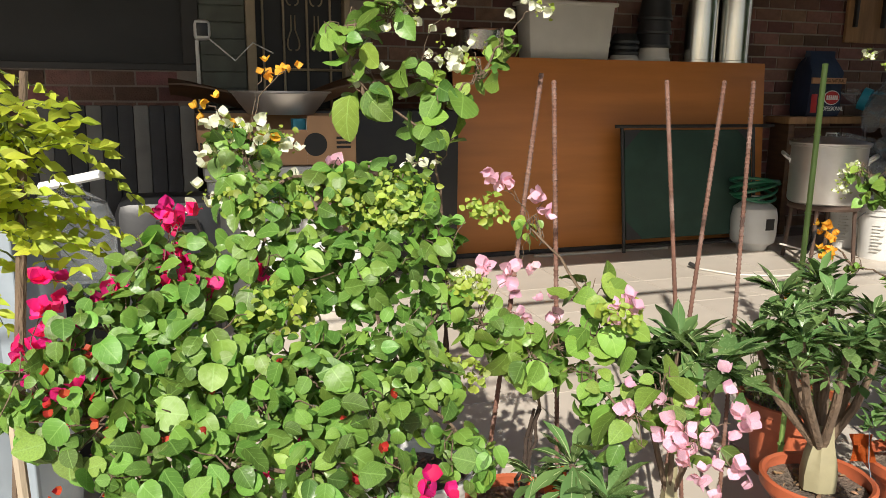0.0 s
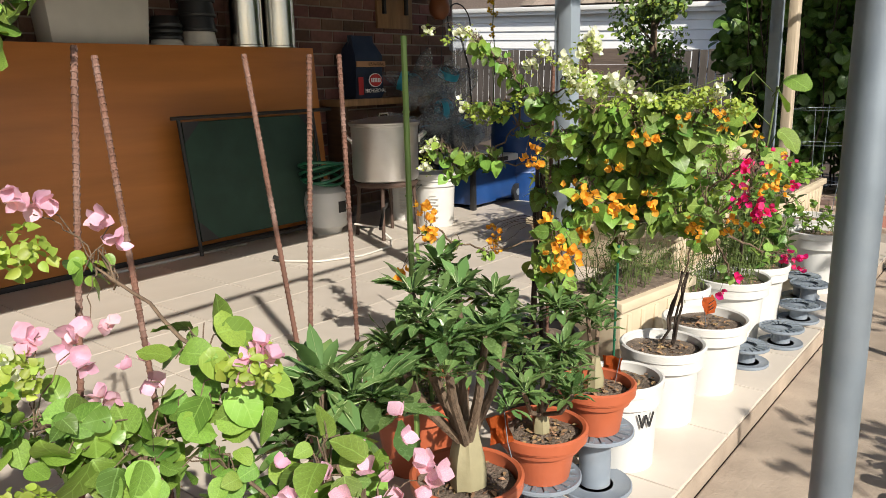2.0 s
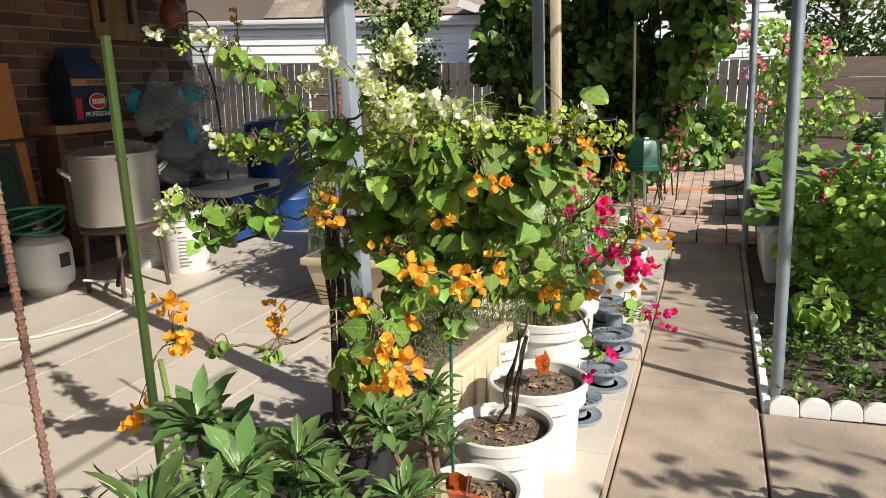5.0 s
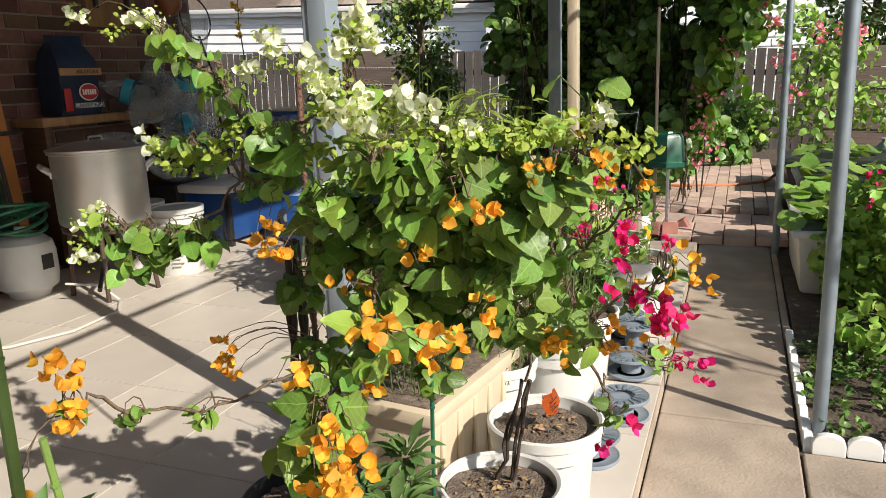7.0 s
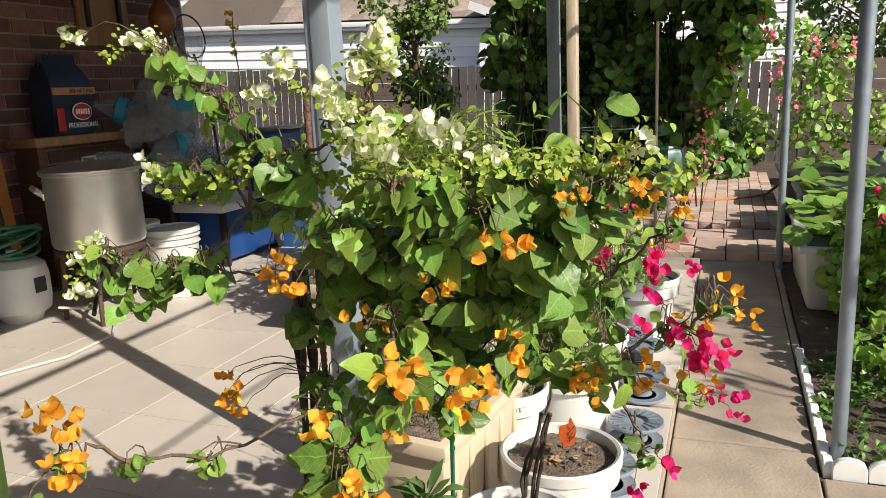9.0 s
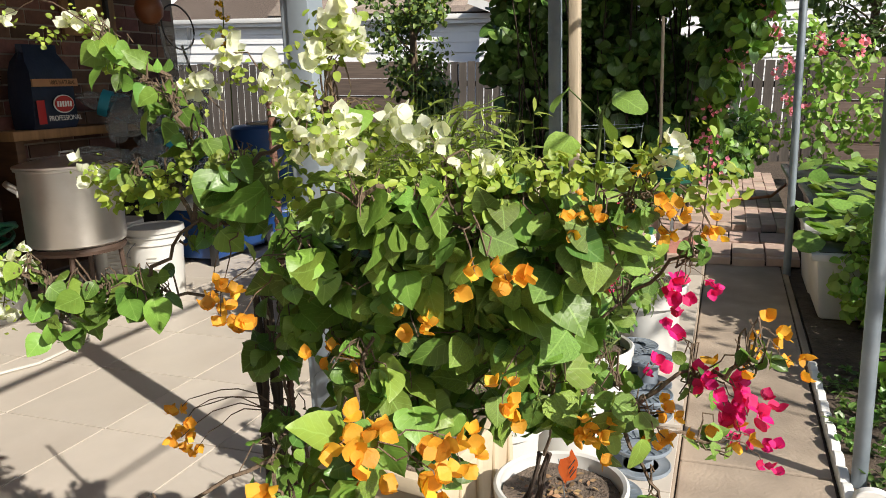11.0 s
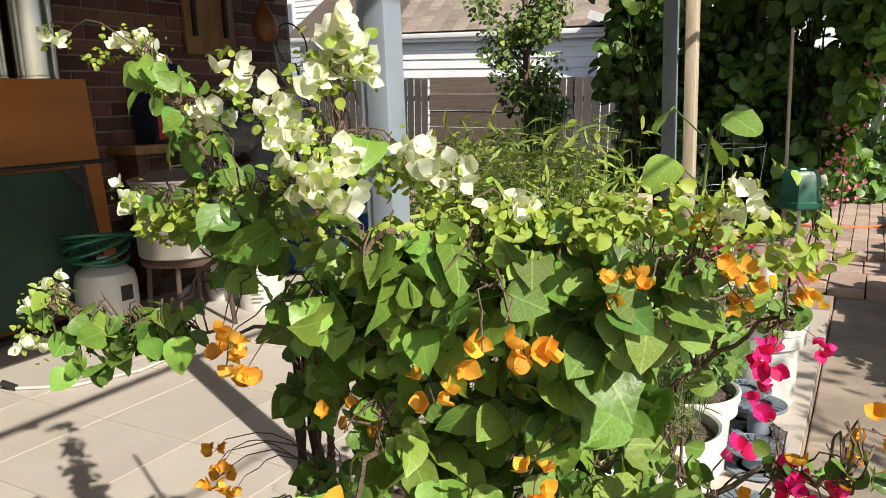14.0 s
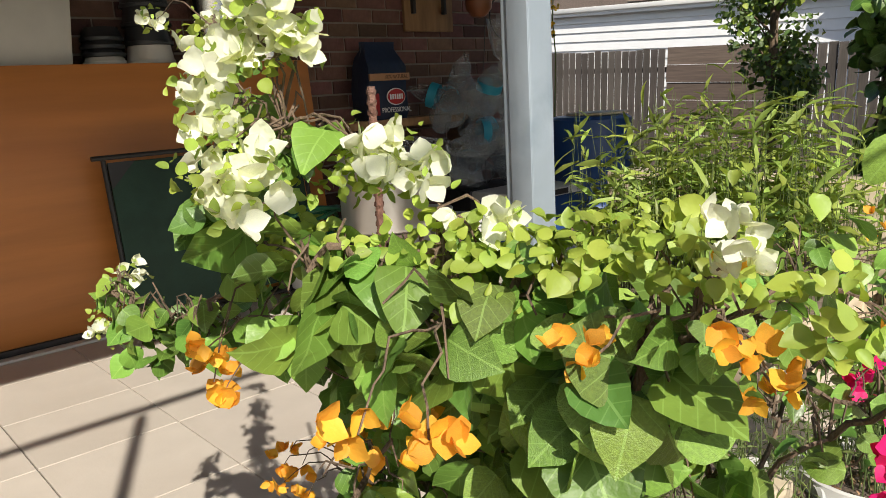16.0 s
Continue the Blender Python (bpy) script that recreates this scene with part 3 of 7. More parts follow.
B5_LEAF = [
    (0.53, 1.2, 0.66, 0.063), (0.62, 1.15, 0.65, 0.062), (0.68, 1.1, 0.69, 0.056), (0.63, 1.05, 0.61, 0.055),
    (0.57, 1.15, 0.62, 0.052), (0.7, 0.95, 0.62, 0.058), (0.47, 1.2, 0.69, 0.051), (0.62, 0.95, 0.58, 0.042),
    (0.66, 1.15, 0.74, 0.047), (0.72, 0.9, 0.57, 0.043), (0.59, 1.25, 0.85, 0.026),
]
B3_ORANGE = [
    (0.13, 1.3, 1.01), (0.13, 1.33, 1.13), (0.16, 1.33, 1.13), (0.03, 1.35, 1.07),
    (0.07, 1.33, 1.04),
]
YTREE = [
    (-0.21, 1.2, 1.07, 0.064), (-0.22, 1.2, 0.98, 0.074), (-0.17, 1.2, 1.01, 0.055), (-0.24, 1.2, 0.9, 0.056),
    (-0.17, 1.22, 0.91, 0.047), (-0.24, 1.25, 1.1, 0.048),
]
ROS = [
    (1.14, 1.2, 0.69), (1.28, 1.2, 0.66), (1.4, 1.2, 0.62), (1.11, 1.22, 0.58),
    (1.13, 1.12, 0.62), (1.23, 1.1, 0.6), (1.34, 1.3, 0.68), (1.37, 1.15, 0.54),
]
VAR = [
    (0.84, 1.12, 0.63), (0.59, 1.05, 0.47), (0.83, 1.05, 0.58),
]
ADB = [
    (1.54, 1.16, 0.41), (1.62, 1.15, 0.44), (1.46, 1.16, 0.39), (1.55, 1.09, 0.37),
    (1.83, 1.2, 0.46), (1.8, 1.28, 0.48), (1.95, 1.23, 0.49),
]
B4_LEAF = [
    (2.53, 1.04, 0.76, 0.121), (2.51, 1.15, 0.86, 0.121), (2.38, 1.22, 0.8, 0.133), (2.42, 0.97, 0.66, 0.1),
    (2.38, 1.16, 0.66, 0.116), (2.63, 1.14, 0.94, 0.109), (2.16, 1.31, 0.96, 0.121),
]
B1_LEAF_LOW = [
    (1.97, 1.04, 0.91, 0.037), (1.98, 1.24, 0.82, 0.043), (1.99, 1.34, 0.81, 0.04), (1.98, 1.24, 0.72, 0.052),
    (2, 1.31, 0.74, 0.041), (2.01, 1.41, 0.8, 0.035), (1.9, 1.69, 0.81, 0.036), (1.94, 1.64, 0.83, 0.033),
    (1.95, 1.59, 0.83, 0.031), (1.92, 0.98, 0.97, 0.026), (1.91, 0.94, 0.98, 0.02), (2.04, 1.13, 0.75, 0.038),
    (1.91, 1.13, 0.99, 0.03),
]


# ---- large structure ----
def plane_box(name, x0, x1, y0, y1, z0, z1, mat, label):
    return structure(name, box(bmesh.new(), x0, x1, y0, y1, z0, z1), mat, label)


bm = bmesh.new()
bmesh.ops.create_grid(bm, x_segments=40, y_segments=40, size=150)
for v in bm.verts:
    v.co.z = -0.16
ground = structure("ground", bm, M["soil"], "dark garden soil")
patio = plane_box("patio_floor", -4.2, 5.86, 0.98, 5.0, -0.4, -0.012, M["grout"], "patio slab under beige tiles")
plane_box("path_base", -4.2, 6.10, -0.9, 0.978, -0.4, -0.084, M["soil"], "packed soil under the path slabs")

# wall of the house, with a window and a door opening
WY = 5.0
wall = plane_box("wall_brick_right", 1.02, 6.2, WY, WY + 0.22, -0.1, 2.75, M["mortar"], "brown brick house wall")
wall_l = plane_box("wall_brick_low", -4.2, 0.08, WY, WY + 0.22, -0.1, 1.2, M["mortar"], "brick wall below the window")
plane_box("wall_above_window", -4.2, 1.02, WY, WY + 0.22, 2.2, 2.75, M["mortar"], "brick wall above the window")
strip = plane_box("wall_siding_strip", 0.08, 0.36, WY + 0.03, WY + 0.2, -0.1, 2.2, M["oldsiding"], "weathered green-grey siding beside the door")
for k in range(22):
    part("slat", box(bmesh.new(), 0.085, 0.355, WY + 0.008, WY + 0.028, 0.1 * k, 0.1 * k + 0.092, bevel=0.003), M["oldsiding"], strip, smooth=False)
plane_box("wall_left", -4.4, -4.2, 1.6, 5.2, -0.1, 2.75, M["mortar"], "brick side wall")
plane_box("wall_house_side", 5.98, 6.2, WY + 0.22, 10.0, -0.1, 2.75, M["mortar"], "brick side of the house")
plane_box("room_behind", -4.2, 6.0, 7.6, 7.8, -0.1, 2.75, M["darkwood"], "dark room wall behind the door")
ceil = plane_box("ceiling", -4.4, 6.2, 1.16, 5.0, 2.38, 2.50, M["darkwood"], "dark timber patio cover over the terrace")
plane_box("ceiling_inside", -4.4, 6.2, 5.0, 7.8, 2.75, 2.85, M["white"], "ceiling of the house")

win = structure("window_1", box(bmesh.new(), -4.1, 0.05, WY + 0.1, WY + 0.12, 1.2, 2.2), M["darkglass"], "dark window behind an insect screen")
for nm, a in (("window_frame", (-4.2, 0.08, WY - 0.012, WY + 0.1, 1.2, 1.24)), ("window_mullion", (-0.02, 0.08, WY + 0.0, WY + 0.1, 1.24, 2.2)), ("window_mullion", (-1.6, -1.55, WY, WY + 0.1, 1.24, 2.2))):
    part(nm, box(bmesh.new(), *a, bevel=0.004), M["black"], win, smooth=False)
door = structure("door_1", box(bmesh.new(), 0.42, 0.98, WY + 0.09, WY + 0.12, 0.0, 2.15), M["darkglass"], "dark screen door with scrolled iron bars")
for a in ((0.36, 0.42), (0.98, 1.02)):
    part("door_frame", box(bmesh.new(), a[0], a[1], WY - 0.02, WY + 0.14, 0, 2.2, bevel=0.006), M["gold"], door, smooth=False)
for x in (0.47, 0.60, 0.75, 0.90):
    part("bar", tube(bmesh.new(), [(x, WY + 0.06, 0.02), (x, WY + 0.06, 2.15)], 0.008), M["gold"], door)
for z in (0.35, 1.22):
    part("crossbar", tube(bmesh.new(), [(0.42, WY + 0.06, z), (0.98, WY + 0.06, z)], 0.009), M["gold"], door)
for x0, s in ((0.66, 1), (0.66, -1), (0.81, 1), (0.81, -1)):
    for z0 in (1.34, 1.62):
        pts = [(x0 + s * (0.012 + 0.026 * math.sin(min(a, 3.1)) * (1 if a < 4 else 0.5)), WY + 0.055, z0 + 0.11 - 0.11 * math.cos(a * 0.55)) for a in [i * 0.35 for i in range(17)]]
        part("scroll", tube(bmesh.new(), pts, 0.006, 0.004, 5), M["gold"], door)

# raised brick walk, its step and the far ground
plane_box("walk_base", 6.11, 10.2, 0.42, 1.9, -0.3, -0.056, M["soil"], "bedding under the brick walk")
plane_box("pavement_far", 5.9, 10.2, 1.9, 4.9, -0.4, -0.06, M["soil"], "soil bed beside the brick walk")

# ---- steel posts and pergola poles ----
def steel_post(x, y, name="steel_post", label="bluish galvanised square steel post of the patio cover"):
    e = thing(name, (x, y, 0), label, "post", "posts of the patio cover")
    part("shaft", box(bmesh.new(), -0.036, 0.036, -0.036, 0.036, 0.012, 2.38, bevel=0.004), M["galvpost"], e, smooth=False)
    part("lip", box(bmesh.new(), -0.0425, -0.0375, -0.04, 0.014, 0.012, 2.38, bevel=0.0015), M["galvpost"], e)
    part("base_plate", box(bmesh.new(), -0.08, 0.08, -0.08, 0.08, 0.0, 0.011, bevel=0.003), M["galv"], e)
    return e


steel_post(2.745, 1.787)
steel_post(-0.42, 1.84)
steel_post(-3.4, 1.84)
steel_post(5.78, 1.86)


def pole(x, y, z0, r=0.0215, top=2.3):
    e = thing("pergola_pole", (x, y, z0), "round galvanised steel pergola pole in the ground", "pole", "round poles along the path")
    bm = bmesh.new()
    lathe(bm, [(r, 0), (r, top - z0), (r * 0.6, top - z0 + 0.01)], 20)
    part("tube", bm, M["galv"], e)
    return e


for x, y in ((0.99, 0.464), (3.41, 0.472), (5.91, 0.508)):
    pole(x, y, -0.08)
rail = thing("pergola_rail", (0, 0.49, 2.3), "galvanised rail on top of the pergola poles", "rail")
part("tube", tube(bmesh.new(), [(-2.5, 0, 0.02), (6.2, 0.05, 0.02)], 0.02, seg=10), M["galv"], rail)
rail2 = thing("pergola_wire", (0, -0.3, 2.2), "tight wire between the pergola poles", "wire")
part("strand", tube(bmesh.new(), [(-2.5, 0, 0), (6.2, 0.0, 0)], 0.008, seg=6), M["galv"], rail2)
for x in (-2.4, 6.1):
    part("end_post", tube(bmesh.new(), [(x, 0, -2.36), (x, 0, 0.02)], 0.02, seg=10), M["galv"], rail2)
wp = thing("timber_post", (5.67, 1.72, -0.1), "pale bare timber post of the vine arbour", "post")
part("shaft", box(bmesh.new(), -0.045, 0.045, -0.03, 0.03, 0, 2.5, bevel=0.006), M["wood"], wp)


# ---- plants ----
def bougainvillea(label, base, root_z, clumps, size, density, flowers, mat="leaf", young=(), singles=0, seed=1, stems=3, fork_h=0.42, stemmat="darkbark", bract=0.03, flat=0.75, shape=HEART, big=1.2, girth=0.0045):
    """base: where the stems leave the soil; clumps: (x, y, z, r); flowers: pairs of a bract material and blooms."""
    rnd = random.Random(seed)
    e = thing("bougainvillea", (base[0], base[1], root_z), label, "bougainvillea", "bougainvilleas along the patio edge")
    o = Vector((base[0], base[1], root_z))
    rel = [(c[0] - o.x, c[1] - o.y, c[2] - o.z, c[3], c[3], c[3] * flat, max(6, int(density * (c[3] / 0.08) ** 2))) for c in clumps]
    cen = sum((Vector(c[:3]) for c in rel), Vector()) / len(rel)
    lean = 0.35 if girth < 0.007 else 0.05
    fork = Vector((cen.x * lean, cen.y * lean, max(c[2] for c in rel) * fork_h))
    for k in range(stems):
        bm = bmesh.new()
        off = Vector((rnd.uniform(-0.014, 0.014), rnd.uniform(-0.014, 0.014), 0))
        tube(bm, curve_pts(off * 1.6, fork + off, 0.0, 7, 0.006, rnd), girth, girth * 0.74, 7)
        part("stem", bm, M[stemmat], e)
    bm = bmesh.new()
    twigs(rnd, bm, rel, fork, 0.0019)
    for fm, blooms in flowers:
        for c in blooms:
            p = Vector(c[:3]) - o
            near = min((Vector(r[:3]) for r in rel), key=lambda q: (q - p).length)
            tube(bm, curve_pts(near, p, 0.02 * (near - p).length / 0.1, 7, 0.005, rnd), 0.0011, 0.0007, 4)
    tagged(part("branchwork", bm, M["bark"], e), kind="stuff")
    own = blob_leaves(rnd, rel, size)
    foliage(e, "foliage", shape, own, M[mat], singles)
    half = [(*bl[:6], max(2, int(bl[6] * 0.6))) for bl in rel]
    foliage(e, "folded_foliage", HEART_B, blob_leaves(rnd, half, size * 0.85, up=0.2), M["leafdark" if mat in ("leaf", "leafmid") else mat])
    foliage(e, "drooping_foliage", HEART_C if shape is HEART else shape, blob_leaves(rnd, [(*bl[:6], max(1, bl[6] // 3)) for bl in rel], size * big, up=0.45, out=0.5, droop=1.8), M[mat])
    if young:
        yr = [(c[0] - o.x, c[1] - o.y, c[2] - o.z, c[3], c[3], c[3] * 0.6, int((230 if size > 0.0395 else 170) * (c[3] / 0.07) ** 2)) for c in young]
        foliage(e, "young_foliage", HEART_B, blob_leaves(rnd, yr, 0.0155 if size > 0.0395 else 0.014, up=0.8, droop=-0.2), M["leafyoung"])
    buds = []
    for fm, blooms in flowers:
        mats = []
        for c in blooms:
            sp = c[4] if len(c) > 4 else 0.018
            n = int(c[3]) if len(c) > 3 else 5
            mats += bract_cluster(rnd, Vector(c[:3]) - o, n, sp, bract * BRACT_SCALE[fm] * (c[5] if len(c) > 5 else 1))
            if fm == "f_white":
                buds += blob_leaves(rnd, [(c[0] - o.x, c[1] - o.y, c[2] - o.z + 0.004, 0.028, 0.028, 0.03, 14)], 0.015, up=0.5, droop=-0.3)
        foliage(e, "bract_spray", BRACT, mats, M[fm], min(120, len(mats)), "bract")
    if buds:
        foliage(e, "bud_foliage", HEART_B, buds, M["leafyoung"])
    return e


BRACT_SCALE = {"f_white": 0.56, "f_orange": 0.52, "f_magenta": 0.58, "f_pink": 0.7, "f_red": 0.24}


def more(blooms, n, sp, k=1.0):
    return [(*b[:3], n, sp, k) for b in blooms]


ARMS = [(1.97, 1.53, 1.09, 0.034), (2.0, 1.59, 1.12, 0.032), (2.03, 1.65, 1.15, 0.032), (2.05, 1.70, 1.17, 0.03), (1.93, 1.58, 0.855, 0.034), (1.91, 1.64, 0.85, 0.034), (1.89, 1.69, 0.86, 0.032), (1.88, 1.73, 0.87, 0.028), (1.98, 1.56, 0.985, 0.03), (2.0, 1.63, 0.985, 0.028), (1.86, 1.28, 1.05, 0.034), (1.86, 1.24, 1.08, 0.032)]


# low mats of young shoots along the top of the tall plant
RIDGE = [(1.9 + 0.22 * u * u * (1 if u > 0 else 0.1), 1.3 + 0.5 * u, 0.985 + 0.03 * math.sin(7 * u), 0.036) for u in [k / 7 - 0.85 for k in range(13)]]


FILL = [(2.05 + 0.04 * math.sin(11 * a + 7 * b), 1.06 + 0.085 * a, 0.60 + 0.1 * b, 0.048) for a in range(6) for b in range(1, 4) if a < 2 + b]
SHADE = [(1.93, 1.02, 0.90, 0.046), (1.96, 1.08, 0.86, 0.048), (1.92, 0.99, 0.93, 0.044), (1.95, 1.15, 0.90, 0.05), (1.95, 1.23, 0.88, 0.05), (1.97, 1.05, 0.82, 0.045), (1.94, 1.31, 0.9, 0.048), (2.06, 1.47, 0.72, 0.04), (2.05, 1.44, 0.62, 0.036), (2.03, 1.40, 0.52, 0.04), (1.99, 1.36, 0.48, 0.036)]
LOW_SPRAY = [(1.61, 1.16, 0.67), (1.63, 1.18, 0.69), (1.60, 1.14, 0.65), (1.62, 1.19, 0.64), (1.63, 1.13, 0.68)]
RIGHT_ORANGE = [(1.977, 0.807, 0.835), (1.97, 0.80, 0.81), (1.99, 0.83, 0.80), (2.03, 0.922, 0.71), (2.02, 0.915, 0.685), (2.0, 0.993, 0.70), (1.99, 0.99, 0.68), (2.02, 1.0, 0.675), (1.99, 0.835, 0.715)]
RIGHT_LEAF = [(2.02, 0.95, 0.72, 0.05), (2.03, 0.88, 0.76, 0.03), (2.1, 0.98, 0.66, 0.05), (2.16, 1.04, 0.72, 0.05), (2.06, 0.92, 0.57, 0.03), (2.2, 0.86, 0.6, 0.03), (2.25, 1.08, 0.62, 0.04)]
LOW_CLUMP = [(1.70, 1.22, 0.70, 0.045), (1.74, 1.18, 0.76, 0.045), (1.72, 1.26, 0.62, 0.045)]
bougainvillea("tall bougainvillea with white and orange bracts on a dark trunk", (2.10, 1.52), 0.26, B1_LEAF + B1_LEAF_LOW + [(*c[:3], c[3] * 0.5) for c in B1_LOWLEAF] + LOW_CLUMP + FILL + SHADE + ARMS, 0.041, 46,
    [("f_white", more([b for b in B1_WHITE if b[1] > 1.0], 6, 0.0105, 1.0) + more([b for b in B1_WHITE if b[1] <= 1.0], 6, 0.008, 0.6)), ("f_orange", more([(b[0] - 0.02, b[1] - 0.018, b[2]) for b in B1_ORANGE if b[1] > 1.0], 4, 0.011) + more([b for b in B1_ORANGE if b[1] <= 1.0], 4, 0.009, 0.66) + more(B1_LOW, 5, 0.013, 1.1) + more(LOW_SPRAY, 6, 0.014, 1.1))],
    young=B1_YOUNG + RIDGE, singles=260, seed=3, stems=5, shape=WIDE, big=1.25, fork_h=0.6, girth=0.0071)
bougainvillea("airy bougainvillea with magenta bracts in a white pot", (2.36, 1.2), 0.2, B2_LEAF + RIGHT_LEAF, 0.034, 14,
    [("f_orange", more(RIGHT_ORANGE, 5, 0.012, 0.9)), ("f_magenta", more(B2_MAG, 3, 0.009, 0.9) + more(B4_MAG, 4, 0.012, 0.85))], singles=60, seed=5, stems=4)
bougainvillea("bushy bougainvillea with orange and magenta bracts", (3.3, 1.26), 0.2, [(c[0] + 0.6, c[1] + 0.06, c[2] - 0.06, c[3] * 0.7) for c in B4_LEAF if c[2] < 0.85], 0.032, 16,
    [("f_magenta", more([(2.95, 1.1, 0.78), (3.1, 1.15, 0.7), (3.35, 1.12, 0.72)], 4, 0.016)), ("f_orange", more([(3.0, 1.2, 0.82), (3.2, 1.1, 0.76)], 4, 0.016))], seed=6, stems=3)
B3_HEAD = [(0.081, 1.3, 1.004), (0.119, 1.3, 1.027), (0.048, 1.3, 0.976), (0.055, 1.3, 1.037), (0.088, 1.3, 0.966), (0.146, 1.3, 1.008), (0.125, 1.3, 0.936)]
bougainvillea("broad leafy bougainvillea with crimson and white bracts", (0.16, 1.25), 0.0, B3_LEAF + B3_LOW, 0.031, 74,
    [("f_magenta", more(B3_MAG, 5, 0.013, 0.85) + [(-0.16, 1.02, 0.72, 4, 0.012, 0.8), (-0.10, 1.0, 0.66, 4, 0.012, 0.8), (-0.2, 1.05, 0.7, 5, 0.012, 0.85)] + [(0.09, 0.95, 0.61, 3, 0.012, 1.2)]), ("f_white", more(B3_WHITE[:4] + B3_WHITE[12:] + B3_HEAD, 5, 0.018, 0.75)), ("f_pink", more(B3_PINK[:3], 3, 0.016)), ("f_orange", more(B3_ORANGE, 4, 0.012, 0.6)), ("f_red", [(-0.12, 1.0, 0.6, 18, 0.05), (0.05, 0.9, 0.56, 12, 0.05), (0.2, 0.95, 0.62, 8, 0.04), (-0.15, 0.98, 0.72, 14, 0.05), (0.0, 0.93, 0.68, 8, 0.05)])],
    young=B3_LEAF[13:16] + [(0.4, 1.15, 0.62, 0.06), (0.3, 1.2, 0.9, 0.07), (0.1, 1.1, 0.78, 0.07)], singles=280, seed=8, stems=4, bract=0.044, mat="leafmid", big=1.05)
bougainvillea("tall whippy bougainvillea shoots with white bracts", (0.5, 1.4), 0.1, B3_SHOOT, 0.052, 26,
    [("f_white", more(B3_WHITE[4:12], 5, 0.022))], singles=40, seed=12, stems=2, fork_h=0.6)
bougainvillea("bougainvillea with pale pink bracts beside rusty rods", (0.63, 1.34), 0.22, B5_LEAF, 0.042, 30,
    [("f_pink", more(B3_PINK[3:], 4, 0.012, 0.85) + more(B5_PINK, 6, 0.018, 0.85))], singles=120, seed=9, stems=3, young=[(0.48, 1.2, 0.9, 0.04), (0.66, 1.04, 0.74, 0.04), (0.44, 1.2, 0.76, 0.05)], bract=0.034)


def rosette(rnd, centre, n, length, tilt=0.5):
    mats = []
    for k in range(n):
        a = 2.4 * k + rnd.uniform(-0.3, 0.3)
        el = rnd.uniform(-0.25, 0.9) if k > n * 0.3 else rnd.uniform(0.5, 1.3)
        d = Vector((math.cos(a) * math.cos(el), math.sin(a) * math.cos(el), math.sin(el)))
        nor = Vector((-math.cos(a) * math.sin(el), -math.sin(a) * math.sin(el), math.cos(el)))
        mats.append(frame_of(Vector(centre) + d * 0.008, d, nor, length * rnd.uniform(0.6, 1.1)))
    return mats


def adenium(label, base, z, tips, length, n, girth, seed, mat="adleaf", singles=60):
    """Desert rose: swollen base, forked limbs, a rosette of glossy leaves at every tip."""
    rnd = random.Random(seed)
    e = thing("desert_rose", (base[0], base[1], z), label, "desert rose", "desert roses in bowls")
    o = Vector((base[0], base[1], z))
    bm = bmesh.new()
    h = min(t[2] for t in tips) - z
    rings = lathe(bm, [(girth * 1.05, -0.005), (girth * 1.1, h * 0.1), (girth * 0.95, h * 0.22), (girth * 0.62, h * 0.36), (girth * 0.5, h * 0.48)], 14)
    for r in rings:
        for v in r:
            v.co.x += 0.12 * girth * math.sin(5 * math.atan2(v.co.y, v.co.x) + seed)
            v.co.y += 0.1 * girth * math.cos(3 * math.atan2(v.co.y, v.co.x))
    bm.faces.new(rings[-1])
    part("caudex", bm, M["caudex"], e, "swollen pale green base")
    top = Vector((0, 0, h * 0.42))
    for t in tips:
        q = Vector(t[:3]) - o
        bm = bmesh.new()
        mid = top.lerp(q, 0.5) + Vector((q.x * 0.15, q.y * 0.15, -0.02))
        pts = [top + Vector((q.x, q.y, 0)) * 0.08 - Vector((0, 0, h * 0.1))] + [mid.lerp(q, k / 4) if k else mid for k in range(5)]
        tube(bm, pts, girth * 0.30, 0.006, 8)
        part("limb", bm, M["bark"], e, "grey-brown forked limb")
    mats = []
    for t in tips:
        mats += rosette(rnd, Vector(t[:3]) - o, n, length)
        mats += rosette(rnd, top.lerp(Vector(t[:3]) - o, rnd.uniform(0.66, 0.8)), n // 2, length * 0.85)
        for _ in range(2):
            q = Vector(t[:3]) - o + Vector((rnd.gauss(0, 0.035), rnd.gauss(0, 0.035), rnd.gauss(-0.02, 0.02)))
            mats += rosette(rnd, q, n // 2, length * 0.8)
    foliage(e, "rosette_foliage", OBOVATE, mats, M[mat], singles)
    ribs = bmesh.new()
    for m in mats[: singles]:
        tube(ribs, [m @ Vector((0, u, -0.28 * u * u + 0.012)) for u in (0.03, 0.35, 0.65, 0.9)], 0.0010, 0.0004, 3)
    tagged(part("midrib", ribs, M["midrib"], e), kind="stuff")
    return e


adenium("old desert rose with glossy dark leaves in a terracotta bowl", (1.30, 1.20), 0.235, ROS, 0.070, 30, 0.036, 21, singles=180)
adenium("young desert rose with small glossy leaves in a bowl", (1.60, 1.20), 0.235, [ADB[0], ADB[2], ADB[3], (1.62, 1.16, 0.44)], 0.06, 22, 0.018, 22, singles=60)
adenium("desert rose with leafy upright limbs in a raised bowl", (1.82, 1.17), 0.285, [ADB[1], ADB[4], ADB[5], ADB[6]], 0.064, 22, 0.02, 23, singles=60)
adenium("desert rose with long pale-edged leaves", (0.86, 1.14), 0.2, [VAR[0], (0.9, 1.08, 0.6), (0.8, 1.16, 0.58)], 0.098, 20, 0.02, 24, singles=60)
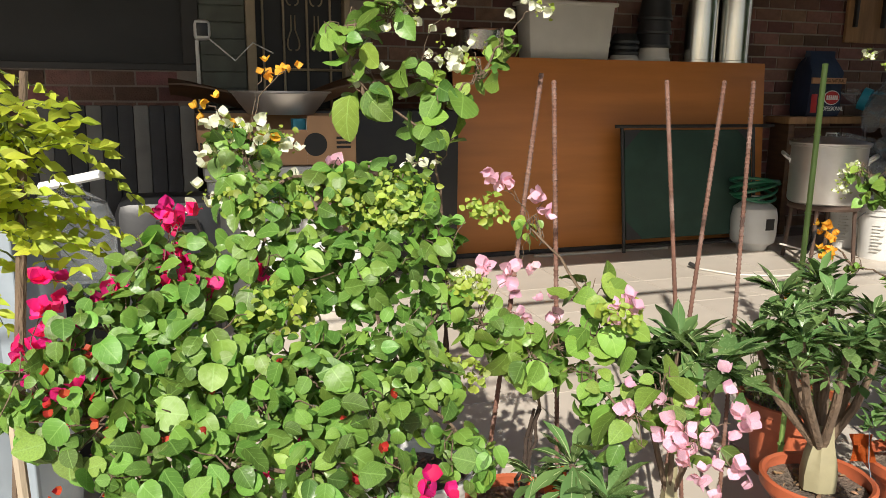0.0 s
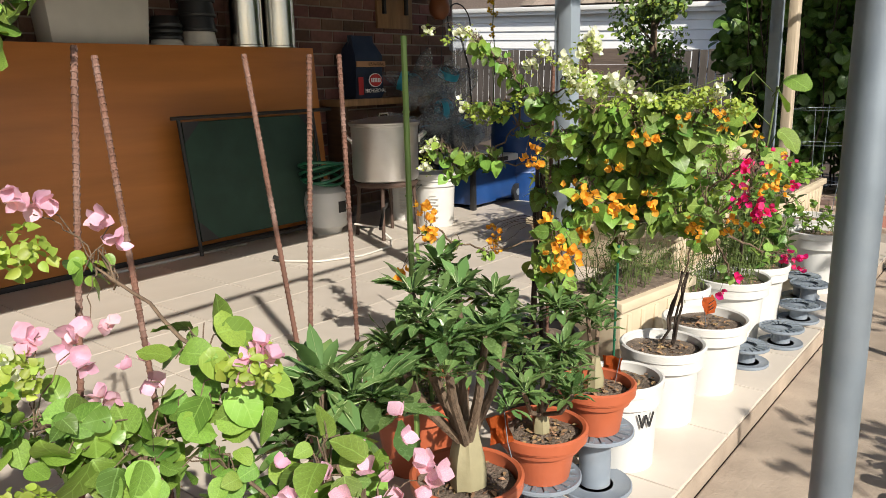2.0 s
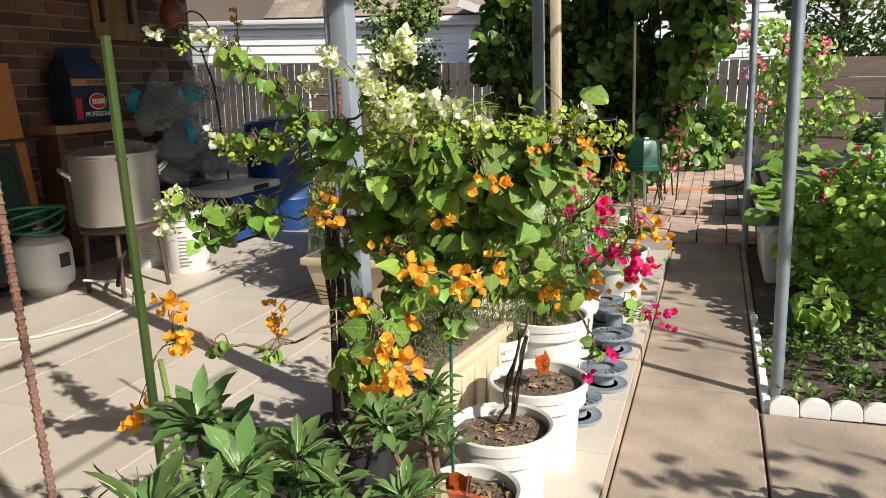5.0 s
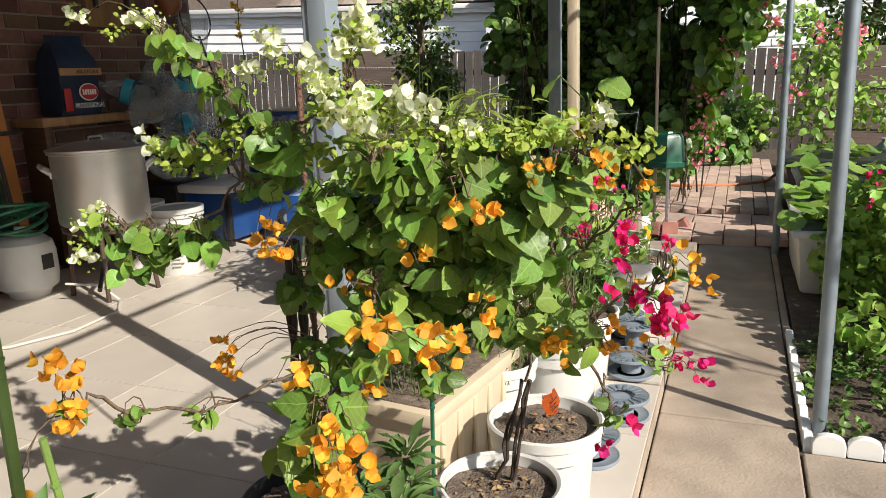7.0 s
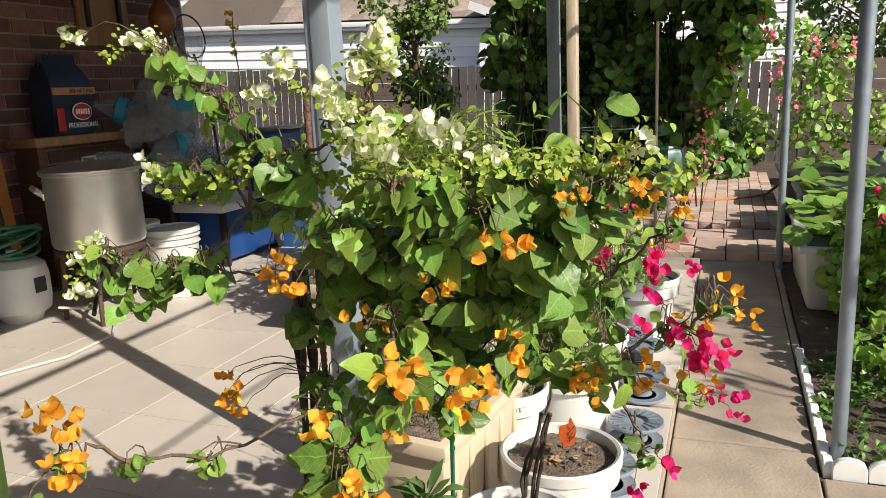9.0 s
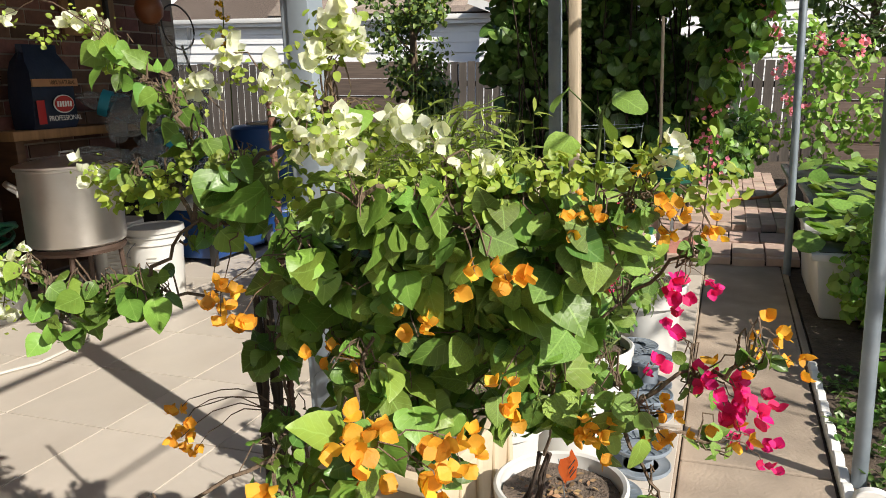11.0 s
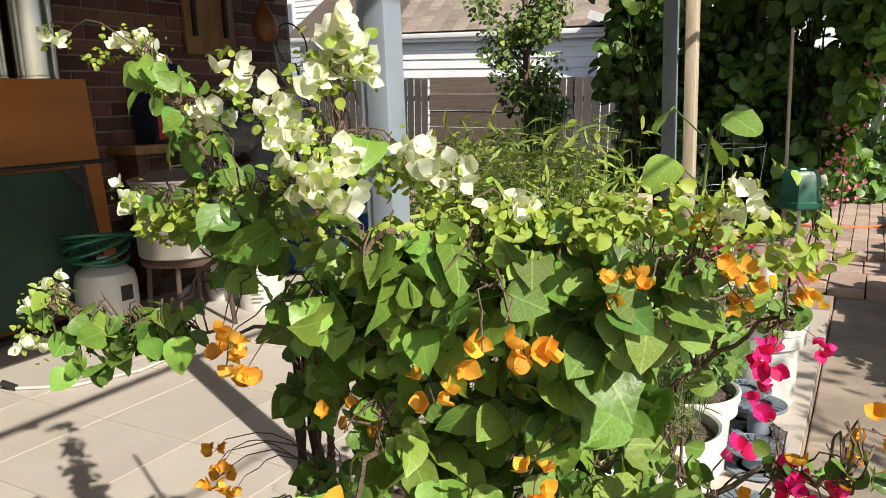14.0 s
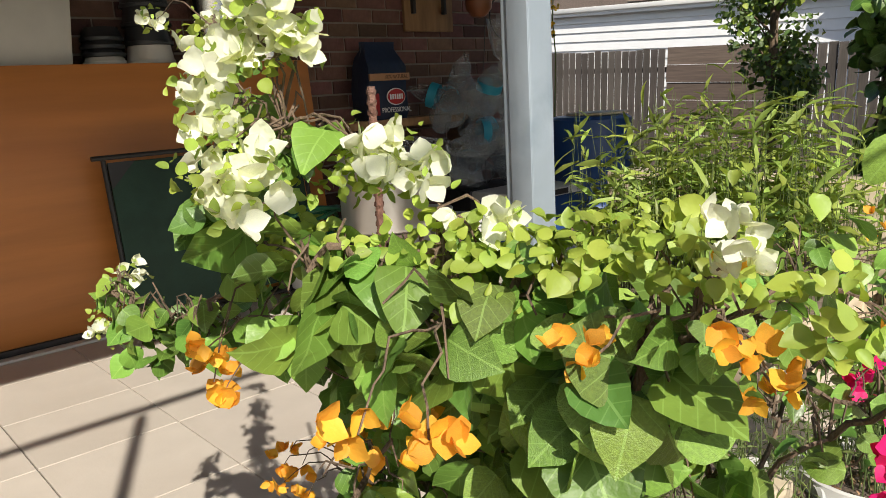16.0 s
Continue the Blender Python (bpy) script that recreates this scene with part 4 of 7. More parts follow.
adenium("small desert rose with dark leaves in a low bowl", (0.60, 1.07), 0.2, [VAR[1], (0.63, 1.0, 0.43)], 0.085, 18, 0.016, 25, singles=40)


# ---- pots, spools, flags ----
def round_pot(name, at, r, h, mat, label, category="pot", group="", rim=0.012, soil=0.03, taper=0.74, lip=2, stuff="potsoil"):
    e = thing(name, at, label, category, group)
    bm = bmesh.new()
    prof = [(r * taper, 0), (r * (taper + 0.005), 0.004), (r * (0.5 * taper + 0.46), h * 0.72), (r * 0.955, h * 0.74), (r * 0.96, h - 0.03), (r, h - 0.028), (r + 0.002, h - 0.004), (r - 0.004, h), (r - 0.012, h - 0.004), (r * 0.93, h - 0.03), (r * 0.86, h - soil - 0.02)]
    lathe(bm, prof, 40)
    part("shell", bm, M[mat], e)
    bm = bmesh.new()
    rnd = random.Random(int(at[0] * 1000))
    rings = [[bm.verts.new((0, 0, h - soil + 0.004))]]
    for k in (0.3, 0.6, 0.9):
        rings.append([bm.verts.new((r * k * math.cos(a * 0.393), r * k * math.sin(a * 0.393), h - soil + rnd.uniform(-0.004, 0.006))) for a in range(16)])
    for i in range(16):
        bm.faces.new((rings[0][0], rings[1][i], rings[1][(i + 1) % 16]))
        for a, b in zip(rings[1:], rings[2:]):
            bm.faces.new((a[i], b[i], b[(i + 1) % 16], a[(i + 1) % 16]))
    part("soil", bm, M[stuff], e)
    mats = [frame_of((rnd.gauss(0, r * 0.4), rnd.gauss(0, r * 0.4), h - soil + 0.008), (rnd.gauss(0, 1), rnd.gauss(0, 1), rnd.gauss(0, 0.2)), (rnd.gauss(0, 0.4), rnd.gauss(0, 0.4), 1), rnd.uniform(0.010, 0.024)) for _ in range(90)]
    mats = [m for m in mats if math.hypot(m[0][3], m[1][3]) < r * 0.8]
    ob = new("litter", joined_leaves("litter", SMALL, mats, M["mulch"]))
    ob.parent = e
    tagged(ob, kind="stuff")
    return e


def spool(at, r, h, label="empty grey plastic cable spool lying on its flange"):
    e = thing("cable_spool", at, label, "cable spool", "cable spools under the pots")
    for z in (0, h - 0.012):
        bm = bmesh.new()
        lathe(bm, [(0.03, z), (r * 0.97, z), (r, z + 0.003), (r, z + 0.010), (r * 0.97, z + 0.012), (r * 0.9, z + 0.008), (0.05, z + 0.008)], 36)
        part("flange", bm, M["spool"], e)
        if z:
            for k in range(18):
                a = k * 0.349
                bm = box(bmesh.new(), r * 0.45, r * 0.88, -0.005, 0.005, z + 0.0085, z + 0.0125, m=Matrix.Rotation(a, 4, "Z"))
                part("rib", bm, M["galv"], e, smooth=False)
    bm = bmesh.new()
    lathe(bm, [(r * 0.42, 0.011), (r * 0.42, h - 0.012)], 24, cap_bottom=False)
    part("barrel", bm, M["spool"], e)
    return e


def flag(at, turn, tilt=0.0, label="creased orange plastic marker flag on a wire"):
    """at: the foot of the wire in the soil; the flag hangs near its top."""
    e = thing("marker_flag", at, label, "flag", "orange marker flags")
    part("wire", tube(bmesh.new(), [(0, 0, 0), (0.004, 0.002, 0.06), (0.0, 0.0, 0.13)], 0.0012, seg=5), M["galv"], e)
    bm = bmesh.new()
    rows = []
    for i in range(6):
        rows.append([bm.verts.new((0.06 * j / 5 - 0.005, 0.006 * math.sin(j * 1.7 + i) - 0.004, 0.125 - 0.065 * i / 5 - 0.012 * j / 5)) for j in range(6)])
    for a, b in zip(rows, rows[1:]):
        for j in range(5):
            bm.faces.new((a[j], a[j + 1], b[j + 1], b[j]))
    bmesh.ops.solidify(bm, geom=bm.faces, thickness=0.0006)
    sheet = part("sheet", bm, M["orangeflag"], e)
    for k, w in enumerate((0.03, 0.022, 0.028)):
        part("print_line", box(bmesh.new(), 0.012, 0.012 + w, -0.0125, -0.0118, 0.10 - 0.012 * k - 0.002, 0.10 - 0.012 * k + 0.001), M["inkblack"], e, smooth=False)
    e.matrix_basis = Matrix.Translation(at) @ Matrix.Rotation(turn, 4, "Z") @ Matrix.Rotation(tilt, 4, "Y")
    return e


BOWL = "round terracotta-coloured plastic bowl with gritty soil"
WPOT = "round white plastic nursery pot with dry soil"
spool((1.31, 1.21, 0), 0.115, 0.115)
round_pot("bowl", (1.31, 1.21, 0.115), 0.122, 0.135, "terracotta", BOWL, "bowl", "terracotta bowls", taper=0.62)
spool((1.60, 1.20, 0), 0.10, 0.12)
round_pot("bowl", (1.60, 1.20, 0.12), 0.112, 0.13, "terracotta", BOWL, "bowl", "terracotta bowls", taper=0.62)
spool((1.81, 1.16, 0), 0.10, 0.17)
round_pot("bowl", (1.81, 1.16, 0.17), 0.10, 0.13, "terracotta", BOWL, "bowl", "terracotta bowls", taper=0.62)
round_pot("bowl", (1.62, 1.62, 0.0), 0.15, 0.24, "terracotta", BOWL, "bowl", "terracotta bowls", taper=0.62)
round_pot("bowl", (0.87, 1.15, 0.0), 0.11, 0.22, "terracotta", BOWL, "bowl", "terracotta bowls", taper=0.62)
round_pot("bowl", (0.62, 1.35, 0.0), 0.105, 0.24, "terracotta", BOWL, "bowl", "terracotta bowls", taper=0.62)
round_pot("bowl", (0.60, 1.07, 0.0), 0.085, 0.2, "terracotta", BOWL, "bowl", "terracotta bowls", taper=0.62)
round_pot("bowl", (0.80, 0.93, -0.0), 0.09, 0.2, "terracotta", BOWL, "bowl", "terracotta bowls", taper=0.62)
vp = round_pot("nursery_pot", (1.99, 1.17, 0), 0.112, 0.255, "whitepot", "white plastic bucket pot with dry leaves on its soil", "pot", "white nursery pots", taper=0.8)
for x0, y0, x1, y1 in ((0.0, 0.04, 0.012, 0.0), (0.012, 0.0, 0.024, 0.034), (0.024, 0.034, 0.036, 0.0), (0.036, 0.0, 0.048, 0.04)):
    a = -2.05
    P0 = Matrix.Rotation(a, 4, "Z") @ Vector((0.1045, x0 - 0.024, 0.14 + y0))
    P1 = Matrix.Rotation(a, 4, "Z") @ Vector((0.1045, x1 - 0.024, 0.14 + y1))
    part("printed_stroke", tube(bmesh.new(), [P0, P1], 0.003, seg=5), M["inkblack"], vp)
for x, y, r, h in ((2.32, 1.19, 0.132, 0.25), (2.64, 1.17, 0.144, 0.25), (3.24, 1.27, 0.15, 0.25), (3.53, 1.27, 0.15, 0.25), (4.17, 1.14, 0.155, 0.3), (3.02, 1.42, 0.13, 0.24), (4.65, 1.3, 0.15, 0.28)):
    round_pot("nursery_pot", (x, y, 0), r, h, "whitepot", WPOT, "pot", "white nursery pots", taper=0.74)
round_pot("nursery_pot", (2.10, 1.52, 0), 0.135, 0.285, "blackplastic", "black plastic pot under the tall bougainvillea", "pot")
round_pot("nursery_pot", (0.46, 1.53, 0), 0.13, 0.25, "whitepot", WPOT, "pot", "white nursery pots")
round_pot("nursery_pot", (0.16, 1.25, -0.0), 0.13, 0.06, "whitepot", WPOT, "pot", "white nursery pots")
for x, y in ((2.93, 1.11), (3.22, 1.06), (3.58, 1.08), (3.83, 1.10), (3.95, 1.16), (4.35, 1.25)):
    spool((x, y, 0), 0.085, 0.075 if x < 3.7 else 0.11)
flag((0.66, 1.29, 0.21), 0.2)
flag((0.98, 1.02, 0.0), 0.6, 0.15)
flag((1.42, 1.16, 0.225), 1.6, 0.2)
flag((1.90, 1.15, 0.215), 1.4, -0.1)
flag((2.60, 1.15, 0.215), -0.3, -0.25)


def rod(base, top, r=0.0057, mat="rebar", ribs=True, label="rusty ribbed steel rebar rod stuck in a pot", name="rebar_rod", category="rod"):
    e = thing(name, base, label, category, "rods standing among the pots")
    d = Vector(top) - Vector(base)
    bm = bmesh.new()
    n = int(d.length / 0.012)
    tube(bm, [Vector(), d * 0.5 + Vector((0.004, 0.003, 0)), d], r * 0.88, seg=8)
    part("bar", bm, M[mat], e)
    if ribs:
        bm = bmesh.new()
        q = d.to_track_quat("Z", "Y").to_matrix().to_4x4()
        for k in range(n):
            u = (k + 0.5) / n
            p = d * u + Vector((0.004, 0.003, 0)) * (1 - abs(2 * u - 1))
            m = Matrix.Translation(p) @ q @ Matrix.Rotation(0.45, 4, "X")
            vs = [bm.verts.new(m @ Vector((r * 1.08 * math.cos(a * 0.785), r * 1.08 * math.sin(a * 0.785), z))) for z in (-0.0022, 0.0022) for a in range(8)]
            for a in range(8):
                bm.faces.new((vs[a], vs[(a + 1) % 8], vs[8 + (a + 1) % 8], vs[8 + a]))
        tagged(part("ribbing", bm, M[mat], e), kind="stuff")
    else:
        for u in (0.15, 0.33, 0.5, 0.68, 0.85):
            bm = bmesh.new()
            tube(bm, [d * u - d.normalized() * 0.002, d * u + d.normalized() * 0.002], r * 1.15, seg=8)
            part("node", bm, M[mat], e)
    return e


rod((0.55, 1.42, 0.0), (0.745, 1.55, 1.138))
rod((0.77, 1.42, 0.0), (0.776, 1.55, 1.123))
rod((1.15, 1.46, 0.0), (1.062, 1.538, 1.128))
rod((1.08, 1.47, 0.0), (1.207, 1.516, 1.128))
rod((1.275, 1.48, 0.0), (1.297, 1.523, 1.129))
rod((1.45, 1.47, 0.0), (1.527, 1.541, 1.174), 0.0085, "cane", False, "green bamboo cane standing among the pots", "bamboo_cane", "cane")
rod((1.62, 1.56, 0.2), (1.575, 1.56, 0.66), 0.006, "cane", False, "short green cane in a bowl", "bamboo_cane", "cane")
rod((2.13, 1.50, 0.25), (2.12, 1.48, 1.108))
rod((2.03, 1.22, 0.2), (2.0, 1.2, 0.62), 0.004, "hose", False, "thin green plant stake in a white pot", "plant_stake", "stake")


# ---- things against the house wall ----
def words(text, size, mat, parent, m, name="lettering"):
    """Raised flat letters as a part."""
    cu = bpy.data.curves.new("lettering", "FONT")
    cu.body, cu.size, cu.extrude, cu.align_x, cu.align_y = text, size, 0.0008, "CENTER", "CENTER"
    tmp = bpy.data.objects.new("lettering", cu)
    me = bpy.data.meshes.new_from_object(tmp)
    bpy.data.objects.remove(tmp)
    me.materials.clear()
    me.materials.append(mat)
    ob = new(name, me)
    ob.parent, ob.matrix_basis = parent, m
    return ob


FRONT = Matrix.Rotation(radians(90), 4, "X")

rack = thing("storage_rack", (2.85, 4.88, 0), "dark wooden storage rack behind an upright board", "rack")
part("top_shelf", box(bmesh.new(), -1.2, 1.2, -0.13, 0.11, 1.285, 1.315, bevel=0.003), M["darkwood"], rack)
part("mid_shelf", box(bmesh.new(), -1.2, 1.2, -0.13, 0.11, 0.6, 0.625, bevel=0.003), M["darkwood"], rack)
for x in (-1.18, 0, 1.18):
    for y in (-0.11, 0.09):
        part("leg", box(bmesh.new(), x - 0.02, x + 0.02, y - 0.02, y + 0.02, 0, 1.284, bevel=0.003), M["darkwood"], rack)
brd = thing("plywood_board", (2.86, 4.60, 0.0), "large orange-stained plywood board leaning upright on the rack", "board")
part("sheet", box(bmesh.new(), -1.235, 1.235, -0.009, 0.009, 0.03, 1.32, bevel=0.002, m=Matrix.Rotation(radians(-5.0), 4, "X")), M["board"], brd)
part("foot_rail", box(bmesh.new(), -1.235, 1.235, -0.02, 0.02, 0.0, 0.029, bevel=0.003), M["black"], brd)
plank = thing("pale_strip", (2.75, 4.50, 0), "pale wooden strip lying on the floor tiles", "strip")
part("strip", box(bmesh.new(), -0.6, 0.45, -0.02, 0.02, 0, 0.014, bevel=0.003), M["greybin"], plank)

cot = thing("folded_cot", (3.33, 4.40, 0), "folded camp cot with dark green canvas and black frame", "camp cot")
tilt = Matrix.Rotation(radians(-8), 4, "X")
bm = bmesh.new()
box(bm, -0.53, 0.53, -0.012, 0.012, 0.10, 0.85, bevel=0.01, m=tilt)
part("canvas", bm, M["greenfab"], cot, "dark green canvas sheet")
for sx in (-1, 1):
    for z in (0.1, 0.85):
        bm = bmesh.new()
        s = 1 if z < 0.5 else -1
        vs = [bm.verts.new(tilt @ Vector((sx * x, y, z + s * dz))) for y in (-0.016, -0.020) for x, dz in ((0.53, 0), (0.40, 0), (0.53, 0.13))]
        bm.faces.new(vs[:3]), bm.faces.new(vs[3:])
        for i in range(3):
            bm.faces.new((vs[i], vs[(i + 1) % 3], vs[3 + (i + 1) % 3], vs[3 + i]))
        part("corner_patch", bm, M["black"], cot, smooth=False)
    part("side_tube", tube(bmesh.new(), [tilt @ Vector((sx * 0.545, -0.01, z)) for z in (0.012, 0.45, 0.875)], 0.012, seg=10), M["black"], cot)
part("end_tube", tube(bmesh.new(), [tilt @ Vector((x, -0.02, 0.875)) for x in (-0.60, -0.2, 0.2, 0.72)], 0.012, seg=10), M["black"], cot)
part("end_tube", tube(bmesh.new(), [tilt @ Vector((x, -0.02, 0.05)) for x in (-0.55, 0, 0.6)], 0.012, seg=10), M["black"], cot)


def storage_bin(at, w, d, h, mat, label, rim=True):
    e = thing("storage_bin", at, label, "bin")
    bm = box(bmesh.new(), -w / 2, w / 2, -d / 2, d / 2, 0, h, bevel=0.012)
    for v in bm.verts:
        k = 0.90 + 0.10 * v.co.z / h
        v.co.x *= k
        v.co.y *= k
    part("tub", bm, M[mat], e)
    if rim:
        part("rim", box(bmesh.new(), -w / 2 - 0.018, w / 2 + 0.018, -d / 2 - 0.012, d / 2 + 0.012, h - 0.03, h - 0.004, bevel=0.006), M[mat], e)
    return e


storage_bin((2.50, 4.86, 1.315), 0.66, 0.22, 0.385, "greybin", "pale grey plastic storage bin on the rack")


def tin(at, r, h):
    e = thing("steel_tin", at, "tall shiny stainless steel storage tin", "tin", "steel tins on the rack")
    bm = bmesh.new()
    lathe(bm, [(r, 0), (r + 0.004, 0.004), (r + 0.004, 0.016), (r, 0.02), (r, h - 0.05), (r + 0.004, h - 0.045), (r, h - 0.04), (r, h)], 40)
    part("body", bm, M["steel"], e)
    bm = bmesh.new()
    lathe(bm, [(r + 0.006, h - 0.06), (r + 0.006, h + 0.01), (r * 0.9, h + 0.022), (0.001, h + 0.026)], 40, cap_bottom=False)
    part("lid", bm, M["steel"], e)
    return e


tin((3.60, 4.86, 1.315), 0.13, 0.52)
tin((3.90, 4.86, 1.315), 0.13, 0.55)
for k, (x, r, h, mt) in enumerate(((2.98, 0.10, 0.14, "blackplastic"), (3.22, 0.12, 0.34, "blackplastic"))):
    e = thing("plant_pot", (x, 4.86, 1.315), "black plastic plant pot stored upside down", "pot", "black pots on the rack")
    for j in range(4):
        bm = bmesh.new()
        z = j * h * 0.28
        lathe(bm, [(r, z), (r + 0.006, z + 0.004), (r + 0.006, z + 0.02), (r, z + 0.022), (r * 0.8, z + h * 0.5), (0.001, z + h * 0.5)], 28, cap_bottom=False)
        part("pot_shell", bm, M[mt if j else "greybin"], e)
bowl = thing("steel_bowl", (1.86, 4.86, 1.315), "deep stainless steel mixing bowl on the rack", "bowl")
bm = bmesh.new()
lathe(bm, [(0.11, 0), (0.16, 0.05), (0.17, 0.17), (0.18, 0.18), (0.176, 0.184), (0.165, 0.17), (0.15, 0.05), (0.001, 0.02)], 36)
part("bowl_shell", bm, M["steel"], bowl)

# stock pot on its stand, with tank, hose and buckets
stand = thing("iron_stand", (3.98, 3.90, 0), "low brown iron ring stand under a stock pot", "stand")
stand.scale = (0.93, 0.93, 1.1)
bm = bmesh.new()
lathe(bm, [(0.14, 0.325), (0.235, 0.325), (0.24, 0.34), (0.235, 0.355), (0.14, 0.355), (0.14, 0.325)], 32, cap_bottom=False)
part("ring", bm, M["brownmetal"], stand)
for a in (0.6, 2.2, 3.75, 5.3):
    c, s = math.cos(a), math.sin(a)
    part("leg", tube(bmesh.new(), [(0.205 * c, 0.205 * s, 0.33), (0.22 * c, 0.22 * s, 0.15), (0.235 * c, 0.235 * s, 0.0)], 0.014, seg=8), M["brownmetal"], stand)
part("burner_pipe", tube(bmesh.new(), [(0, 0, 0.2), (-0.2, -0.15, 0.2), (-0.4, -0.3, 0.12)], 0.012, seg=8), M["black"], stand)
sp = thing("stock_pot", (3.98, 3.90, 0.392), "large brushed aluminium stock pot with its lid on", "stock pot")
sp.scale = (0.93, 0.93, 0.93)
bm = bmesh.new()
lathe(bm, [(0.226, 0), (0.242, 0.012), (0.247, 0.03), (0.249, 0.40), (0.261, 0.405), (0.261, 0.415), (0.243, 0.416)], 56)
part("body", bm, M["alu"], sp)
bm = bmesh.new()
lathe(bm, [(0.265, 0.417), (0.267, 0.428), (0.243, 0.436), (0.12, 0.462), (0.001, 0.470)], 56, cap_bottom=False)
part("lid", bm, M["alu"], sp)
part("lid_grip", tube(bmesh.new(), [(-0.05, 0, 0.465), (-0.045, 0, 0.49), (0.045, 0, 0.49), (0.05, 0, 0.465)], 0.006, seg=8), M["alu"], sp)
for a in (-0.75, 2.39):
    R = Matrix.Rotation(a, 4, "Z")
    part("handle", tube(bmesh.new(), [R @ Vector(p) for p in ((0.247, -0.075, 0.30), (0.285, -0.07, 0.33), (0.30, -0.05, 0.345), (0.30, 0.05, 0.345), (0.285, 0.07, 0.33), (0.247, 0.075, 0.30))], 0.011, seg=10), M["alu"], sp)
    part("handle_plate", box(bmesh.new(), 0.243, 0.253, -0.095, 0.095, 0.28, 0.315, bevel=0.002, m=R), M["alu"], sp)
tank = thing("gas_cylinder", (3.80, 4.33, 0), "small white gas cylinder with a black frame", "gas cylinder")
bm = bmesh.new()
lathe(bm, [(0.10, 0), (0.11, 0.03), (0.15, 0.06), (0.158, 0.12), (0.158, 0.24), (0.145, 0.30), (0.09, 0.345), (0.03, 0.36), (0.03, 0.385), (0.001, 0.386)], 32)
part("vessel", bm, M["whitepot"], tank)
part("printed_mark", box(bmesh.new(), -0.03, 0.04, -0.1605, -0.1585, 0.16, 0.24), M["inkblack"], tank, smooth=False)
coil = thing("garden_hose", (3.78, 4.33, 0.387), "coiled dark green garden hose on a gas cylinder", "hose")
bm = bmesh.new()
for k in range(5):
    tube(bm, [(0.15 * math.cos(a * 0.262) * (1 + 0.06 * k), 0.13 * math.sin(a * 0.262), 0.01 + 0.022 * k + 0.04 * math.sin(a * 0.262 + k)) for a in range(25)], 0.011, seg=7)
part("coil", bm, M["hose"], coil)
ghose = thing("gas_hose", (3.62, 3.72, 0.0), "thin grey gas hose lying in a loop on the tiles", "hose")
part("line", tube(bmesh.new(), [(0.1, 0.25, 0.11), (0.18, 0.1, 0.09), (0.2, 0.0, 0.012), (0.05, -0.13, 0.009), (-0.25, -0.16, 0.009), (-0.5, -0.05, 0.009), (-0.62, 0.15, 0.009)], 0.007, seg=7), M["greybin"], ghose)
part("regulator", tube(bmesh.new(), [(-0.62, 0.15, 0.012), (-0.64, 0.21, 0.03)], 0.014, seg=10), M["black"], ghose)


def bucket(at, label="white plastic five-gallon bucket", lid=True, r=0.15, h=0.385):
    e = thing("bucket", at, label, "bucket", "white buckets")
    bm = bmesh.new()
    lathe(bm, [(r * 0.86, 0), (r * 0.87, 0.006), (r * 0.96, h * 0.78), (r * 1.04, h * 0.785), (r * 1.04, h * 0.80), (r * 0.97, h * 0.805), (r * 0.975, h * 0.88), (r * 1.05, h * 0.885), (r * 1.05, h * 0.90), (r * 0.99, h * 0.905), (r * 1.0, h), (r * 0.95, h)], 40)
    part("shell", bm, M["whitepot"], e)
    if lid:
        bm = bmesh.new()
        lathe(bm, [(r * 1.06, h - 0.02), (r * 1.06, h + 0.008), (r * 0.95, h + 0.008), (r * 0.93, h + 0.001), (0.001, h + 0.001)], 40, cap_bottom=False)
        part("lid", bm, M["whitepot"], e)
    for k in range(9):
        part("printed_bar", box(bmesh.new(), -r * 0.995, -r * 0.9, -0.03 - 0.02 * (k % 2), 0.02, 0.06 + 0.022 * k, 0.063 + 0.022 * k, m=Matrix.Rotation(radians(28), 4, "Z")), M["greybin"], e, smooth=False)
    part("bail", tube(bmesh.new(), [(r * 1.05 * math.cos(a * 0.314), r * 1.05 * math.sin(a * 0.314) - 0.0, h * 0.84 - 0.12 * math.sin(a * 0.314)) for a in range(11)], 0.0025, seg=5), M["galv"], e)
    return e


bucket((4.45, 3.84, 0))
bucket((4.55, 4.22, 0))
bench = thing("wooden_bench", (4.92, 4.82, 0), "narrow brown plank bench against the brick wall", "bench")
part("seat", box(bmesh.new(), -0.56, 0.56, -0.13, 0.13, 0.87, 0.925, bevel=0.004), M["panelwood"], bench)
for x in (-0.5, 0.5):
    part("leg", box(bmesh.new(), x - 0.03, x + 0.03, -0.1, 0.1, 0, 0.869, bevel=0.004), M["darkwood"], bench)

bag = thing("charcoal_bag", (4.70, 4.80, 0.926), "dark blue paper charcoal bag with a folded top", "bag")
bm = bmesh.new()
prof = [(0.0, 0.205, 0.085), (0.04, 0.21, 0.10), (0.2, 0.205, 0.10), (0.34, 0.20, 0.09), (0.40, 0.18, 0.06), (0.45, 0.16, 0.03), (0.50, 0.17, 0.012)]
rings = []
for z, w, d in prof:
    rings.append([bm.verts.new((w * max(-1, min(1, 1.35 * math.cos(a * 0.3927))) + 0.012 * math.sin(3 * a + z * 30), d * max(-1, min(1, 1.35 * math.sin(a * 0.3927))) + 0.006 * math.sin(2 * a + 20 * z), z)) for a in range(16)])
for a, b in zip(rings, rings[1:]):
    for i in range(16):
        bm.faces.new((a[i], a[(i + 1) % 16], b[(i + 1) % 16], b[i]))
bm.faces.new(rings[0]), bm.faces.new(rings[-1])
part("sack", bm, M["navy"], bag)
